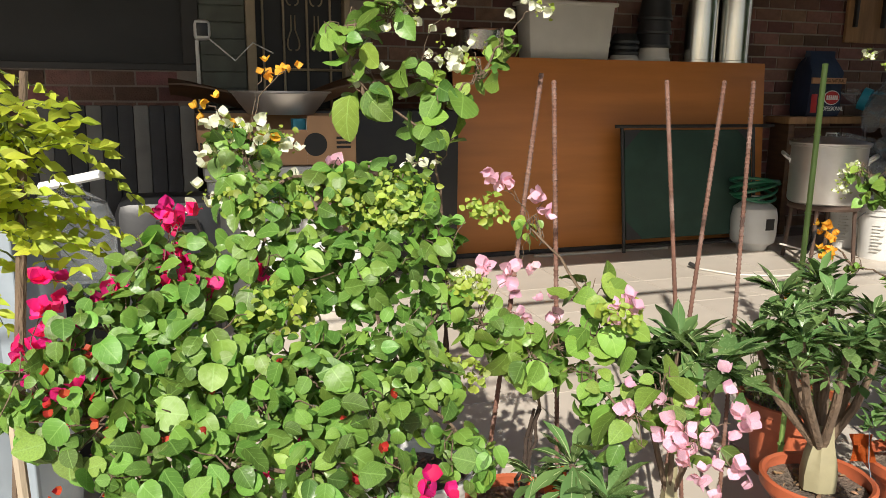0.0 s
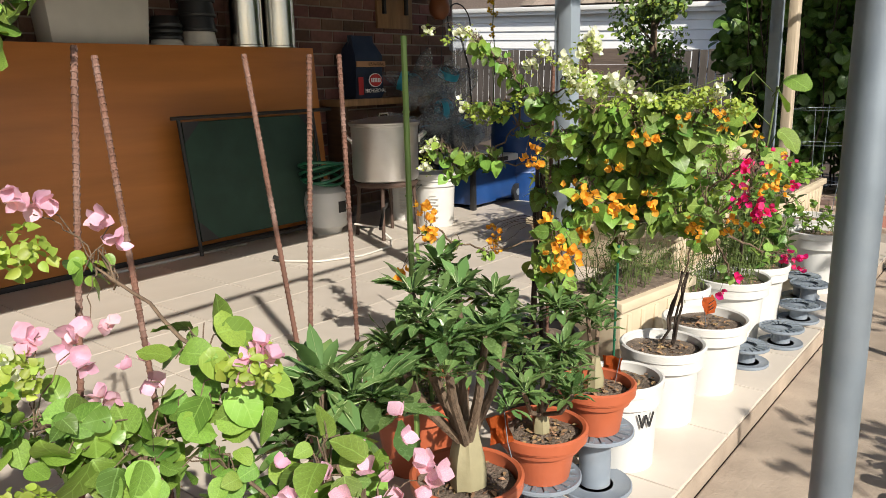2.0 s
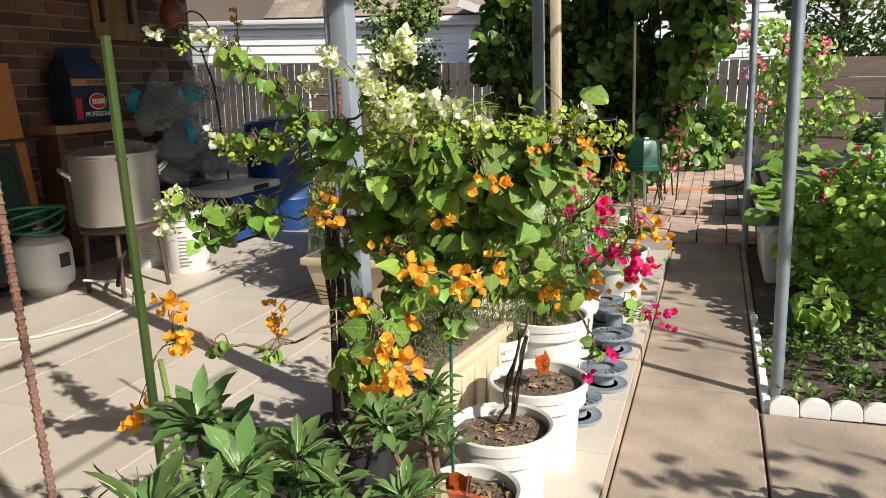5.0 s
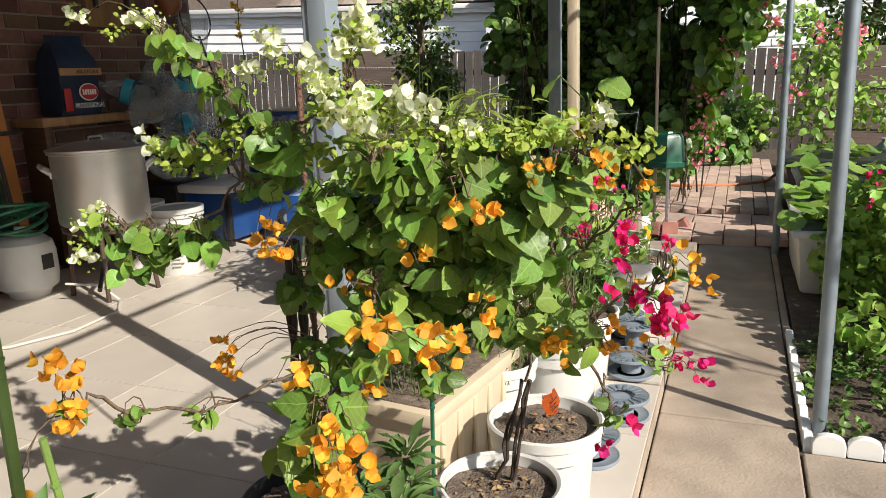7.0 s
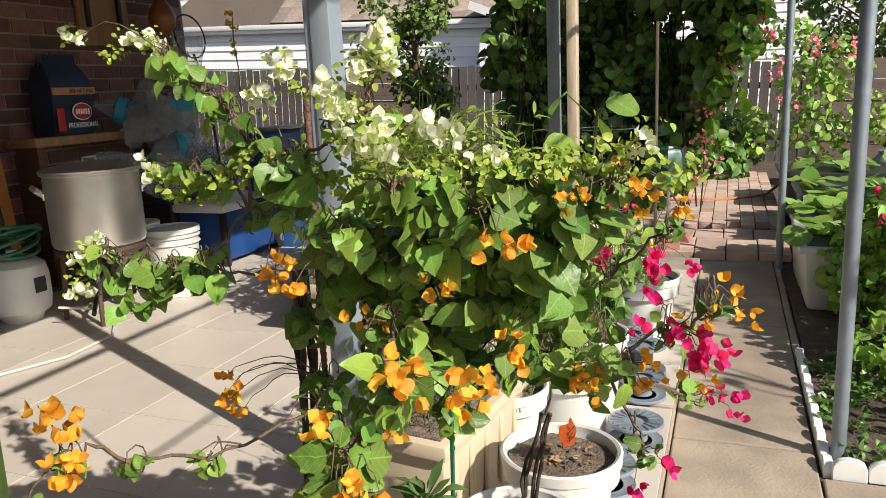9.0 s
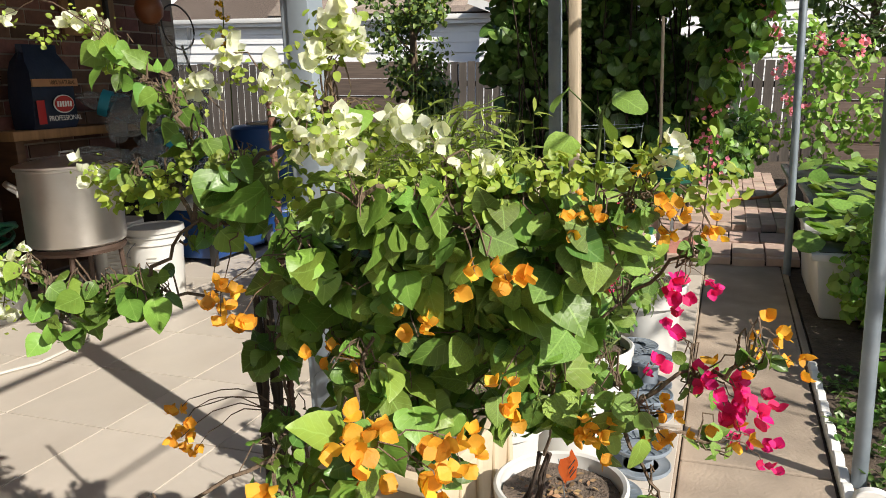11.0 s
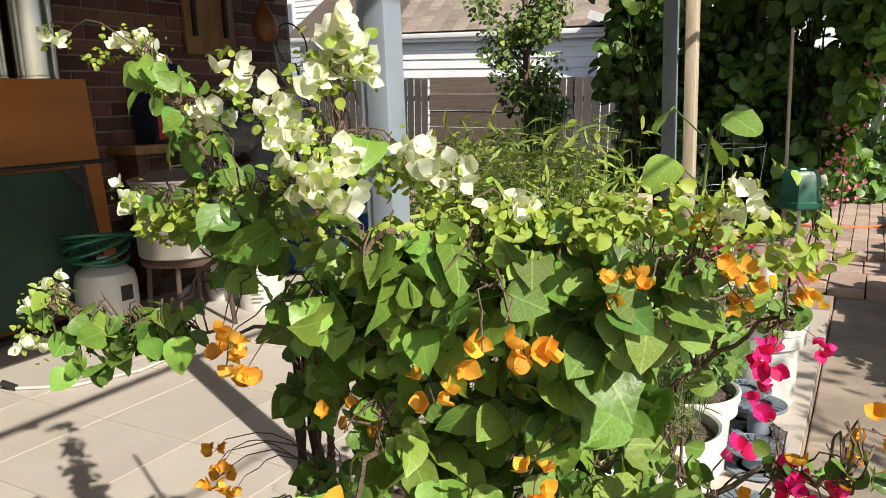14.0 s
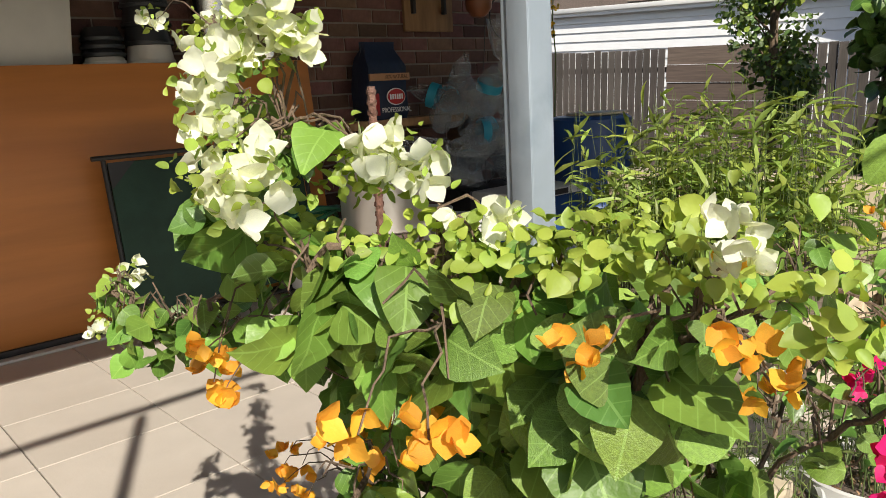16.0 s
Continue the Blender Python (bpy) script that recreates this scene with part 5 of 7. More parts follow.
bag.scale = (0.80, 1.0, 1.0)
part("tan_band", box(bmesh.new(), -0.207, 0.207, -0.118, -0.104, 0.25, 0.295, bevel=0.002), M["tan"], bag)
bm = bmesh.new()
lathe(bm, [(0.095, 0), (0.095, 0.006), (0.001, 0.006)], 32, squash=(1, 0.58))
for v in bm.verts:
    v.co = Vector((v.co.x + 0.05, -0.112 - v.co.z, 0.145 + v.co.y))
part("white_oval", bm, M["white"], bag)
bm = bmesh.new()
lathe(bm, [(0.088, 0), (0.088, 0.003), (0.001, 0.003)], 32, squash=(1, 0.55))
for v in bm.verts:
    v.co = Vector((v.co.x + 0.05, -0.1185 - v.co.z, 0.145 + v.co.y))
part("red_oval", bm, M["red"], bag)
for k in range(6):
    part("white_bar", box(bmesh.new(), -0.02 + 0.024 * k, -0.005 + 0.024 * k, -0.124, -0.122, 0.128, 0.162), M["white"], bag, smooth=False)
words("PROFESSIONAL", 0.045, M["white"], bag, Matrix.Translation((0.05, -0.117, 0.06)) @ FRONT)
words("100% NATURAL", 0.035, M["darkwood"], bag, Matrix.Translation((0.06, -0.1195, 0.272)) @ FRONT)
part("side_oval", box(bmesh.new(), -0.19, -0.12, -0.1125, -0.110, 0.03, 0.17, bevel=0.002), M["red"], bag)


def bottle_shape(bm, m, r=0.055, h=0.27):
    prof = [(r * 0.55, 0.004), (r * 0.95, 0.0), (r, 0.02), (r * 0.94, 0.06), (r, 0.08), (r * 0.94, 0.11), (r, 0.14), (r * 0.96, h * 0.62), (r * 0.8, h * 0.78), (r * 0.3, h * 0.93), (r * 0.28, h)]
    rings = lathe(bm, prof, 18)
    vs = [v for rg in rings for v in rg]
    bmesh.ops.transform(bm, matrix=m, verts=vs)


bundle = thing("bottle_bundle", (5.36, 4.5, 0), "heap of empty clear plastic water bottles tied in a bundle", "bottles")
rnd = random.Random(44)
for k in range(44):
    a, u = rnd.uniform(0, 6.28), rnd.random()
    p = Vector((0.42 * math.cos(a) * u ** 0.5, 0.15 * math.sin(a) * u ** 0.5 - 0.02, 0.45 + 0.66 * rnd.random()))
    m = Matrix.Translation(p) @ Euler((rnd.uniform(-1.6, 1.6), rnd.uniform(-1.6, 1.6), rnd.uniform(0, 6.3))).to_matrix().to_4x4()
    bm = bmesh.new()
    bottle_shape(bm, m, rnd.choice((0.06, 0.07, 0.085)), rnd.uniform(0.26, 0.36))
    b = part("bottle", bm, M["bottle"], bundle)
    if k % 5 == 0:
        bm = bmesh.new()
        vs = [v for rg in lathe(bm, [(0.087, 0.10), (0.087, 0.16)], 18, cap_bottom=False) for v in rg]
        bmesh.ops.transform(bm, matrix=m, verts=vs)
        part("label_band", bm, M["cyan"], b)
part("crate", box(bmesh.new(), -0.3, 0.3, -0.14, 0.16, 0.0, 0.42, bevel=0.012), M["blackplastic"], bundle, "black crate under the bottles")
part("cord", tube(bmesh.new(), [(0.0, 0, 0.42), (0.02, 0, 1.2), (0.1, 0, 1.95)], 0.003, seg=5), M["black"], bundle)

cooler = thing("wheeled_cooler", (5.43, 4.15, 0), "blue wheeled ice cooler with a white lid", "cooler")
bm = box(bmesh.new(), -0.33, 0.33, -0.19, 0.19, 0.03, 0.36, bevel=0.02)
for v in bm.verts:
    v.co.x *= 0.92 + 0.22 * v.co.z
part("body", bm, M["blue"], cooler)
part("lid", box(bmesh.new(), -0.36, 0.36, -0.21, 0.21, 0.361, 0.42, bevel=0.015), M["whitepot"], cooler)
part("badge", box(bmesh.new(), -0.06, 0.14, -0.218, -0.2125, 0.372, 0.408, bevel=0.002), M["black"], cooler)
for s in (-1, 1):
    bm = bmesh.new()
    tube(bm, [(0.30, s * 0.20 - 0.015, 0.075), (0.30, s * 0.20 + 0.015, 0.075)], 0.075, seg=20)
    w = part("wheel", bm, M["blackplastic"], cooler)
    bm = bmesh.new()
    tube(bm, [(0.30, s * 0.20 - 0.018, 0.075), (0.30, s * 0.20 + 0.018, 0.075)], 0.03, seg=12)
    part("hub", bm, M["galv"], w)
part("corner_post", box(bmesh.new(), -0.36, -0.32, -0.21, -0.17, 0.0, 0.36, bevel=0.004), M["blackplastic"], cooler)

drum = thing("plastic_drum", (6.0, 4.06, -0.06), "tall blue plastic drum with a pale cover", "drum")
bm = bmesh.new()
lathe(bm, [(0.27, 0), (0.285, 0.03), (0.29, 0.28), (0.297, 0.30), (0.29, 0.32), (0.29, 0.60), (0.297, 0.62), (0.29, 0.64), (0.285, 0.90), (0.26, 0.92), (0.001, 0.925)], 44)
part("shell", bm, M["blue"], drum)
part("cover", box(bmesh.new(), -0.16, 0.18, -0.2, 0.1, 0.926, 0.945, bevel=0.006), M["cream"], drum)

panel = thing("wall_panel", (5.30, 4.965, 1.51), "knotty brown wooden panel with black brackets on the bricks", "panel")
part("plank", box(bmesh.new(), -0.22, 0.24, -0.014, 0.014, 0.0, 0.8, bevel=0.004), M["panelwood"], panel)
for x in (-0.15, 0.14):
    part("bracket", box(bmesh.new(), x - 0.014, x + 0.014, -0.045, -0.015, 0.12, 0.8, bevel=0.003), M["black"], panel)
speed = thing("speed_bag", (5.31, 4.45, 1.55), "brown leather speed bag hanging under a round platform", "speed bag")
bm = bmesh.new()
lathe(bm, [(0.001, 0.0), (0.045, 0.012), (0.085, 0.06), (0.092, 0.11), (0.075, 0.17), (0.04, 0.225), (0.016, 0.265), (0.01, 0.30)], 24, cap_bottom=False)
part("bladder", bm, M["leather"], speed)
part("swivel", tube(bmesh.new(), [(0, 0, 0.29), (0, 0, 0.392)], 0.006, seg=8), M["black"], speed)
bm = bmesh.new()
lathe(bm, [(0.30, 0.392), (0.30, 0.432), (0.001, 0.432)], 32)
part("platform", bm, M["black"], speed)
part("hanger", box(bmesh.new(), -0.03, 0.03, -0.03, 0.545, 0.433, 0.49, bevel=0.004), M["darkwood"], speed)
net = thing("landing_net", (5.56, 4.42, 0.93), "pale mesh landing net on a black handle against the heap", "net")
ringp = [(-0.02 + 0.16 * math.cos(a * 0.262), 0.02 * math.sin(a * 0.262), 0.62 + 0.15 * math.sin(a * 0.262)) for a in range(25)]
part("hoop", tube(bmesh.new(), ringp, 0.006, seg=6), M["black"], net)
bm = bmesh.new()
lathe(bm, [(0.155, 0.62), (0.14, 0.5), (0.10, 0.38), (0.03, 0.33)], 18, at=(-0.05, 0, 0), cap_bottom=False, squash=(1, 0.35))
part("mesh_bag", bm, M["netting"], net)
part("handle", tube(bmesh.new(), [(0.0, 0, 0.5), (0.09, -0.02, 0.22), (0.16, -0.04, -0.9)], 0.009, seg=7), M["black"], net)

sprig = thing("yellow_flower", (5.95, 4.35, 0), "tall stem of yellow flowers at the corner of the house", "flower")
part("stem", tube(bmesh.new(), curve_pts((0, 0, 0), (0.02, 0.0, 1.75), 0.0, 8, 0.01, random.Random(5)), 0.007, 0.004, 6), M["greenstem"], sprig)
rnd = random.Random(211)
mats = []
for z in (1.45, 1.5, 1.62, 1.66, 1.72):
    mats += bract_cluster(rnd, (rnd.uniform(-0.04, 0.05), rnd.uniform(-0.03, 0.03), z), 5, 0.014, 0.026)
foliage(sprig, "bloom_spray", BRACT, mats, M["yellow"])

# seats, boxes and oddments by the window
lounge = thing("lounge_chair", (-0.30, 4.05, 0), "dark striped cushioned lounge chair by the window", "chair")
for k in range(11):
    x = -0.5 + 0.075 * k
    part("stripe" if k % 2 else "cushion_panel", box(bmesh.new(), x, x + 0.0735, -0.05, 0.05 - 0.006 * (k % 2), 0.34, 1.02, bevel=0.008, m=Matrix.Rotation(radians(-12), 4, "X")), M["stripe_l" if k % 3 == 1 else "stripe_d"], lounge)
part("seat", box(bmesh.new(), -0.5, 0.33, -0.62, 0.06, 0.28, 0.38, bevel=0.02), M["stripe_d"], lounge)
for x in (-0.45, 0.28):
    for y in (-0.58, 0.0):
        part("leg", tube(bmesh.new(), [(x, y, 0), (x, y, 0.285)], 0.014, seg=8), M["black"], lounge)
for k, z in enumerate((0.0, 0.37)):
    e = thing("foam_box", (0.42, 3.78, z), "stacked white foam box with a lid", "box", "white foam boxes")
    part("tub", box(bmesh.new(), -0.36, 0.36, -0.17, 0.17, 0, 0.30, bevel=0.015), M["whitepot"], e)
    part("lid", box(bmesh.new(), -0.375, 0.375, -0.18, 0.18, 0.301, 0.369, bevel=0.015), M["whitepot"], e)
cb = thing("cardboard_box", (0.39, 3.78, 0.74), "brown printed cardboard produce box standing open", "box")
for a in ((-0.365, -0.361, -0.18, 0.18, 0, 0.235), (0.361, 0.365, -0.18, 0.18, 0, 0.235), (-0.36, 0.36, 0.176, 0.18, 0, 0.235), (-0.36, 0.36, -0.18, 0.18, 0, 0.004)):
    part("wall", box(bmesh.new(), *a), M["card"], cb, smooth=False)
part("front_flap", box(bmesh.new(), -0.36, 0.13, -0.18, -0.176, 0, 0.17), M["card"], cb, smooth=False)
part("front_flap", box(bmesh.new(), 0.131, 0.36, -0.18, -0.176, 0, 0.235), M["card"], cb, smooth=False)
words("INSPIRED", 0.06, M["inkblack"], cb, Matrix.Translation((-0.25, -0.181, 0.09)) @ FRONT)
bm = bmesh.new()
lathe(bm, [(0.055, 0), (0.055, 0.002), (0.001, 0.002)], 28)
for v in bm.verts:
    v.co = Vector((v.co.x + 0.17, -0.1805 - v.co.z, 0.1 + v.co.y))
part("printed_sun", bm, M["inkblack"], cb)
for k in range(3):
    part("printed_bar", box(bmesh.new(), 0.27, 0.34, -0.1815, -0.1803, 0.08 + 0.022 * k, 0.092 + 0.022 * k), M["inkblack"], cb, smooth=False)
ct = thing("small_carton", (0.52, 3.66, 0.744), "blue and white carton in the produce box", "carton")
part("blue_side", box(bmesh.new(), -0.06, 0.0, -0.03, 0.05, 0, 0.215, bevel=0.002), M["cyan"], ct)
part("white_side", box(bmesh.new(), 0.0005, 0.06, -0.03, 0.05, 0, 0.215, bevel=0.002), M["white"], ct)
basin = thing("metal_basin", (0.43, 3.84, 0.975), "wide dented aluminium basin resting on a box", "basin")
bm = bmesh.new()
lathe(bm, [(0.16, 0), (0.20, 0.05), (0.235, 0.10), (0.25, 0.105), (0.248, 0.112), (0.23, 0.105), (0.19, 0.05), (0.001, 0.01)], 40)
part("basin_shell", bm, M["alu"], basin)
cam_stand = thing("security_camera", (0.06, 4.6, 0), "white security camera on a thin stand with loose cables", "camera")
part("stem", tube(bmesh.new(), [(0, 0, 0), (0, 0, 1.36)], 0.011, seg=8), M["white"], cam_stand)
part("shroud", box(bmesh.new(), -0.015, 0.075, -0.09, 0.05, 1.36, 1.47, bevel=0.025), M["white"], cam_stand)
part("lens", box(bmesh.new(), 0.0, 0.06, -0.098, -0.088, 1.38, 1.45, bevel=0.004), M["blackplastic"], cam_stand)
part("cable", tube(bmesh.new(), [(0.05, -0.05, 1.38), (0.2, -0.1, 1.25), (0.3, -0.1, 1.35), (0.42, 0, 1.3)], 0.005, seg=5), M["white"], cam_stand)
tarp = thing("folded_tarp", (0.75, 4.55, 0), "brown tarpaulin draped over a dark workbench", "tarpaulin")
bm = bmesh.new()
bmesh.ops.create_grid(bm, x_segments=24, y_segments=8, size=0.5)
for v in bm.verts:
    x, y = v.co.x, v.co.y
    v.co = Vector((x * 1.7, y * 0.5, 1.06 + 0.05 * math.sin(x * 9) + 0.04 * math.cos(y * 11 + x * 4) + 0.06 * math.exp(-((x - 0.3) ** 2) * 20)))
bmesh.ops.solidify(bm, geom=bm.faces, thickness=0.01)
part("cloth", bm, M["darkwood"], tarp)
part("bench_body", box(bmesh.new(), -0.8, 0.8, -0.2, 0.22, 0.0, 0.98, bevel=0.01), M["black"], tarp)
clutter = thing("sports_bag", (0.1, 3.45, 0), "black zipped sports bag on the patio floor", "bag")
part("sack", box(bmesh.new(), -0.42, 0.0, -0.16, 0.16, 0, 0.64, bevel=0.06), M["blackplastic"], clutter)
part("strap", tube(bmesh.new(), [(-0.3, -0.165, 0.4), (-0.25, -0.19, 0.55), (-0.1, -0.19, 0.55), (-0.05, -0.165, 0.4)], 0.012, seg=7), M["black"], clutter)
jug = thing("water_jug", (-0.36, 2.42, 0), "large clear plastic water jug with a white handle on a stand", "jug")
part("stand", box(bmesh.new(), -0.13, 0.13, -0.13, 0.13, 0, 0.50, bevel=0.01), M["black"], jug)
bm = bmesh.new()
lathe(bm, [(0.11, 0.501), (0.13, 0.53), (0.13, 0.70), (0.11, 0.76), (0.05, 0.80), (0.045, 0.83)], 28)
part("vessel", bm, M["bottle"], jug)
part("handle", tube(bmesh.new(), [(-0.05, -0.06, 0.82), (0.02, -0.12, 0.84), (0.12, -0.12, 0.86)], 0.014, seg=8), M["white"], jug)
blu = thing("pale_barrel", (-0.52, 1.98, 0), "pale blue plastic barrel beside the steel post", "barrel")
bm = bmesh.new()
lathe(bm, [(0.18, 0), (0.2, 0.05), (0.2, 0.70), (0.18, 0.75), (0.001, 0.76)], 36)
part("shell", bm, M["galvpost"], blu)


# ---- yellow-leaved sapling and low plants at the start ----
rnd = random.Random(61)
yt = thing("sapling", (-0.30, 1.2, -0.08), "young tree with yellow-green feathered leaves tied to a stake", "tree")
part("trunk", tube(bmesh.new(), [(0.0, 0, 0), (0.01, 0.0, 0.5), (0.05, 0.01, 0.9), (0.08, 0.02, 1.2)], 0.012, 0.006, 8), M["bark"], yt)
part("stake", tube(bmesh.new(), [(0.04, -0.02, 0), (0.025, -0.02, 0.75)], 0.009, seg=7), M["wood"], yt)
mats, bm = [], bmesh.new()
for cx, cy, cz, r in YTREE:
    for k in range(9):
        o = Vector((cx + 0.23 + rnd.gauss(0, r * 0.35), cy - 1.2 + rnd.gauss(0, r * 0.6), cz + 0.085 + rnd.gauss(0, r * 0.5)))
        d = Vector((rnd.gauss(0.2, 0.6), rnd.gauss(-0.2, 0.6), rnd.gauss(0.0, 0.35))).normalized()
        L = rnd.uniform(0.09, 0.13)
        side = d.cross(Vector((0, 0, 1))).normalized()
        pts = [o + d * (L * i / 7) - Vector((0, 0, 0.3 * L * (i / 7) ** 2)) for i in range(8)]
        tube(bm, pts, 0.0011, 0.0006, 4)
        tube(bm, curve_pts((0.05, 0.01, min(1.1, o.z)), o, 0.02, 4), 0.0018, 0.0011, 4)
        for i in range(1, 8):
            for s in (-1, 1):
                mats.append(frame_of(pts[i], side * s + d * 0.5 + Vector((0, 0, rnd.uniform(-0.3, 0.2))), Vector((rnd.gauss(0, 0.5), -0.9 + rnd.gauss(0, 0.4), 0.6)), rnd.uniform(0.024, 0.036)))
        mats.append(frame_of(pts[7], d, Vector((0, -0.3, 1)), 0.028))
tagged(part("leaf_stalk", bm, M["greenstem"], yt), kind="stuff")
foliage(yt, "feathered_foliage", PINNA, mats, M["leafyellow"], 150)


def tuft(name, label, at, spread, height, n, mat, size, seed, category="plant", template=BLADE, upright=0.9):
    """A low mound of thin leaves."""
    rnd = random.Random(seed)
    e = thing(name, at, label, category)
    mats, bm = [], bmesh.new()
    for _ in range(n // 6):
        p = Vector((rnd.uniform(-1, 1) * spread[0], rnd.uniform(-1, 1) * spread[1], 0))
        q = p + Vector((rnd.gauss(0, 0.05), rnd.gauss(0, 0.05), height * rnd.uniform(0.4, 1.0)))
        tube(bm, curve_pts(p, q, 0.01, 3, 0.006, rnd), 0.0016, 0.0008, 4)
        for _ in range(6):
            u = p.lerp(q, rnd.uniform(0.2, 1))
            d = Vector((rnd.gauss(0, 1), rnd.gauss(0, 1), rnd.gauss(upright * 0.5, 0.5)))
            mats.append(frame_of(u, d, Vector((rnd.gauss(0, 0.5), rnd.gauss(0, 0.5), 1)), size * rnd.uniform(0.6, 1.2)))
    tagged(part("stalk_work", bm, M["greenstem"], e), kind="stuff")
    foliage(e, "foliage", template, mats, M[mat])
    return e


tuft("moss_rose", "trailing moss rose with fine needle leaves", (-0.22, 1.0, -0.08), (0.2, 0.16), 0.5, 900, "grasslike", 0.035, 71)
tuft("moss_rose", "trailing moss rose with fine needle leaves", (1.62, 1.62, 0.21), (0.1, 0.1), 0.2, 420, "grasslike", 0.03, 72)
tuft("moss_rose", "trailing moss rose with fine needle leaves", (3.02, 1.42, 0.2), (0.12, 0.1), 0.25, 420, "grasslike", 0.03, 73)
tuft("leafy_shrub", "wispy fine-leaved shrub in a pot", (3.24, 1.27, 0.21), (0.12, 0.1), 0.45, 420, "grasslike", 0.05, 74)
tuft("leafy_shrub", "wispy fine-leaved shrub in a pot", (3.53, 1.27, 0.21), (0.13, 0.1), 0.4, 420, "leafdark", 0.05, 75, template=HEART_B)
tuft("leafy_shrub", "bright leafy shrub in a white pot", (4.17, 1.14, 0.26), (0.09, 0.08), 0.22, 90, "leaf", 0.032, 76, template=HEART_B)
sapling = thing("fig_sapling", (3.53, 1.27, 0.21), "leggy sapling with a few large heart-shaped leaves", "sapling")
part("stem", tube(bmesh.new(), [(0, 0, 0), (-0.01, -0.01, 0.4), (-0.03, -0.05, 0.8)], 0.008, 0.004, 8), M["greenstem"], sapling)
for k, (dx, dy, dz, s) in enumerate(((0.10, -0.05, 0.78, 0.12), (-0.12, 0.06, 0.72, 0.11), (0.06, 0.11, 0.86, 0.10), (-0.03, -0.14, 0.84, 0.11), (0.0, -0.1, 0.62, 0.12), (0.1, 0.08, 0.6, 0.12), (-0.1, -0.08, 0.55, 0.11))):
    part("leaf_stalk", tube(bmesh.new(), [(-0.02, -0.03, dz - 0.08), (dx * 0.6, dy * 0.6, dz)], 0.0025, seg=5), M["greenstem"], sapling)
    ob = new("leaf", leaf_mesh("leaf", HEART_C, M["leaf"], k))
    ob.parent = sapling
    ob.matrix_basis = frame_of((dx * 0.6, dy * 0.6, dz), (dx, dy, -0.06), (-0.4, -0.3, 0.8), s)


# ---- planters and the bamboo-like shrub behind the pots ----
def trough(at, w, d, h, mat, label, turn=0.0):
    e = thing("planter_trough", at, label, "planter", "long planter troughs")
    bm = bmesh.new()
    box(bm, -w / 2, w / 2, -d / 2, d / 2, 0, h, bevel=0.012)
    for v in bm.verts:
        k = 0.88 + 0.12 * v.co.z / h
        v.co.x *= k
        v.co.y *= k
    part("body", bm, M[mat], e)
    part("rim", box(bmesh.new(), -w / 2 - 0.012, w / 2 + 0.012, -d / 2 - 0.012, d / 2 + 0.012, h - 0.035, h + 0.003, bevel=0.006), M[mat], e)
    part("soil", box(bmesh.new(), -w / 2 + 0.015, w / 2 - 0.015, -d / 2 + 0.015, d / 2 - 0.015, h - 0.02, h + 0.008, bevel=0.002), M["potsoil"], e)
    for k in range(int(w / 0.09)):
        x = -w / 2 + 0.06 + 0.09 * k
        part("flute", box(bmesh.new(), x - 0.012, x + 0.012, -d / 2 * 0.97 - 0.006, -d / 2 * 0.93, 0.03, h - 0.05, bevel=0.005), M[mat], e)
    e.rotation_euler = (0, 0, turn)
    return e


trough((2.76, 1.52, 0), 0.50, 0.28, 0.29, "cream", "cream plastic planter trough beside white pots", radians(-8))
tuft("moss_rose", "fine-leaved trailing plant in a cream trough", (2.76, 1.52, 0.295), (0.2, 0.1), 0.22, 500, "grasslike", 0.035, 77)
trough((5.25, 1.60, 0), 1.15, 0.24, 0.34, "cream", "weathered cream planter trough at the patio edge")
tuft("bedding_plant", "low leafy bedding plants with purple blooms", (5.25, 1.60, 0.345), (0.48, 0.09), 0.14, 300, "leaf", 0.05, 78, template=HEART_B)
for y, z in ((2.05, 0.0), (2.55, 0.0), (3.05, 0.0)):
    e = thing("concrete_block", (5.2, y, z), "tan concrete block of a low garden wall", "block", "blocks of the low wall")
    part("body", box(bmesh.new(), -0.12, 0.12, -0.22, 0.22, 0, 0.6, bevel=0.01), M["cream"], e)
tuft("bamboo_shrub", "bamboo-like shrub with narrow pale green blades", (4.35, 2.2, 0.25), (0.45, 0.46), 0.80, 2600, "bamboo", 0.115, 80, "shrub", template=BROADBLADE, upright=0.5)
pl = trough((4.35, 2.2, 0), 1.0, 0.9, 0.26, "cream", "wide beige planter box holding a bamboo-like shrub")
tuft("bamboo_shrub", "tall thin bamboo shoot with few blades", (4.5, 2.25, 0.25), (0.12, 0.12), 0.95, 120, "bamboo", 0.12, 81, "shrub", upright=0.9)
rag = thing("crumpled_sheet", (4.6, 2.75, 0.0), "crumpled pale plastic sheet heaped on the patio", "sheet")
bm = bmesh.new()
bmesh.ops.create_icosphere(bm, subdivisions=4, radius=0.25)
for v in bm.verts:
    n = noise.noise(v.co * 9) * 0.06 + noise.noise(v.co * 22) * 0.03
    v.co += v.co.normalized() * n
    v.co.z = max(-0.25, v.co.z) + 0.25
part("film", bm, M["galvpost"], rag)

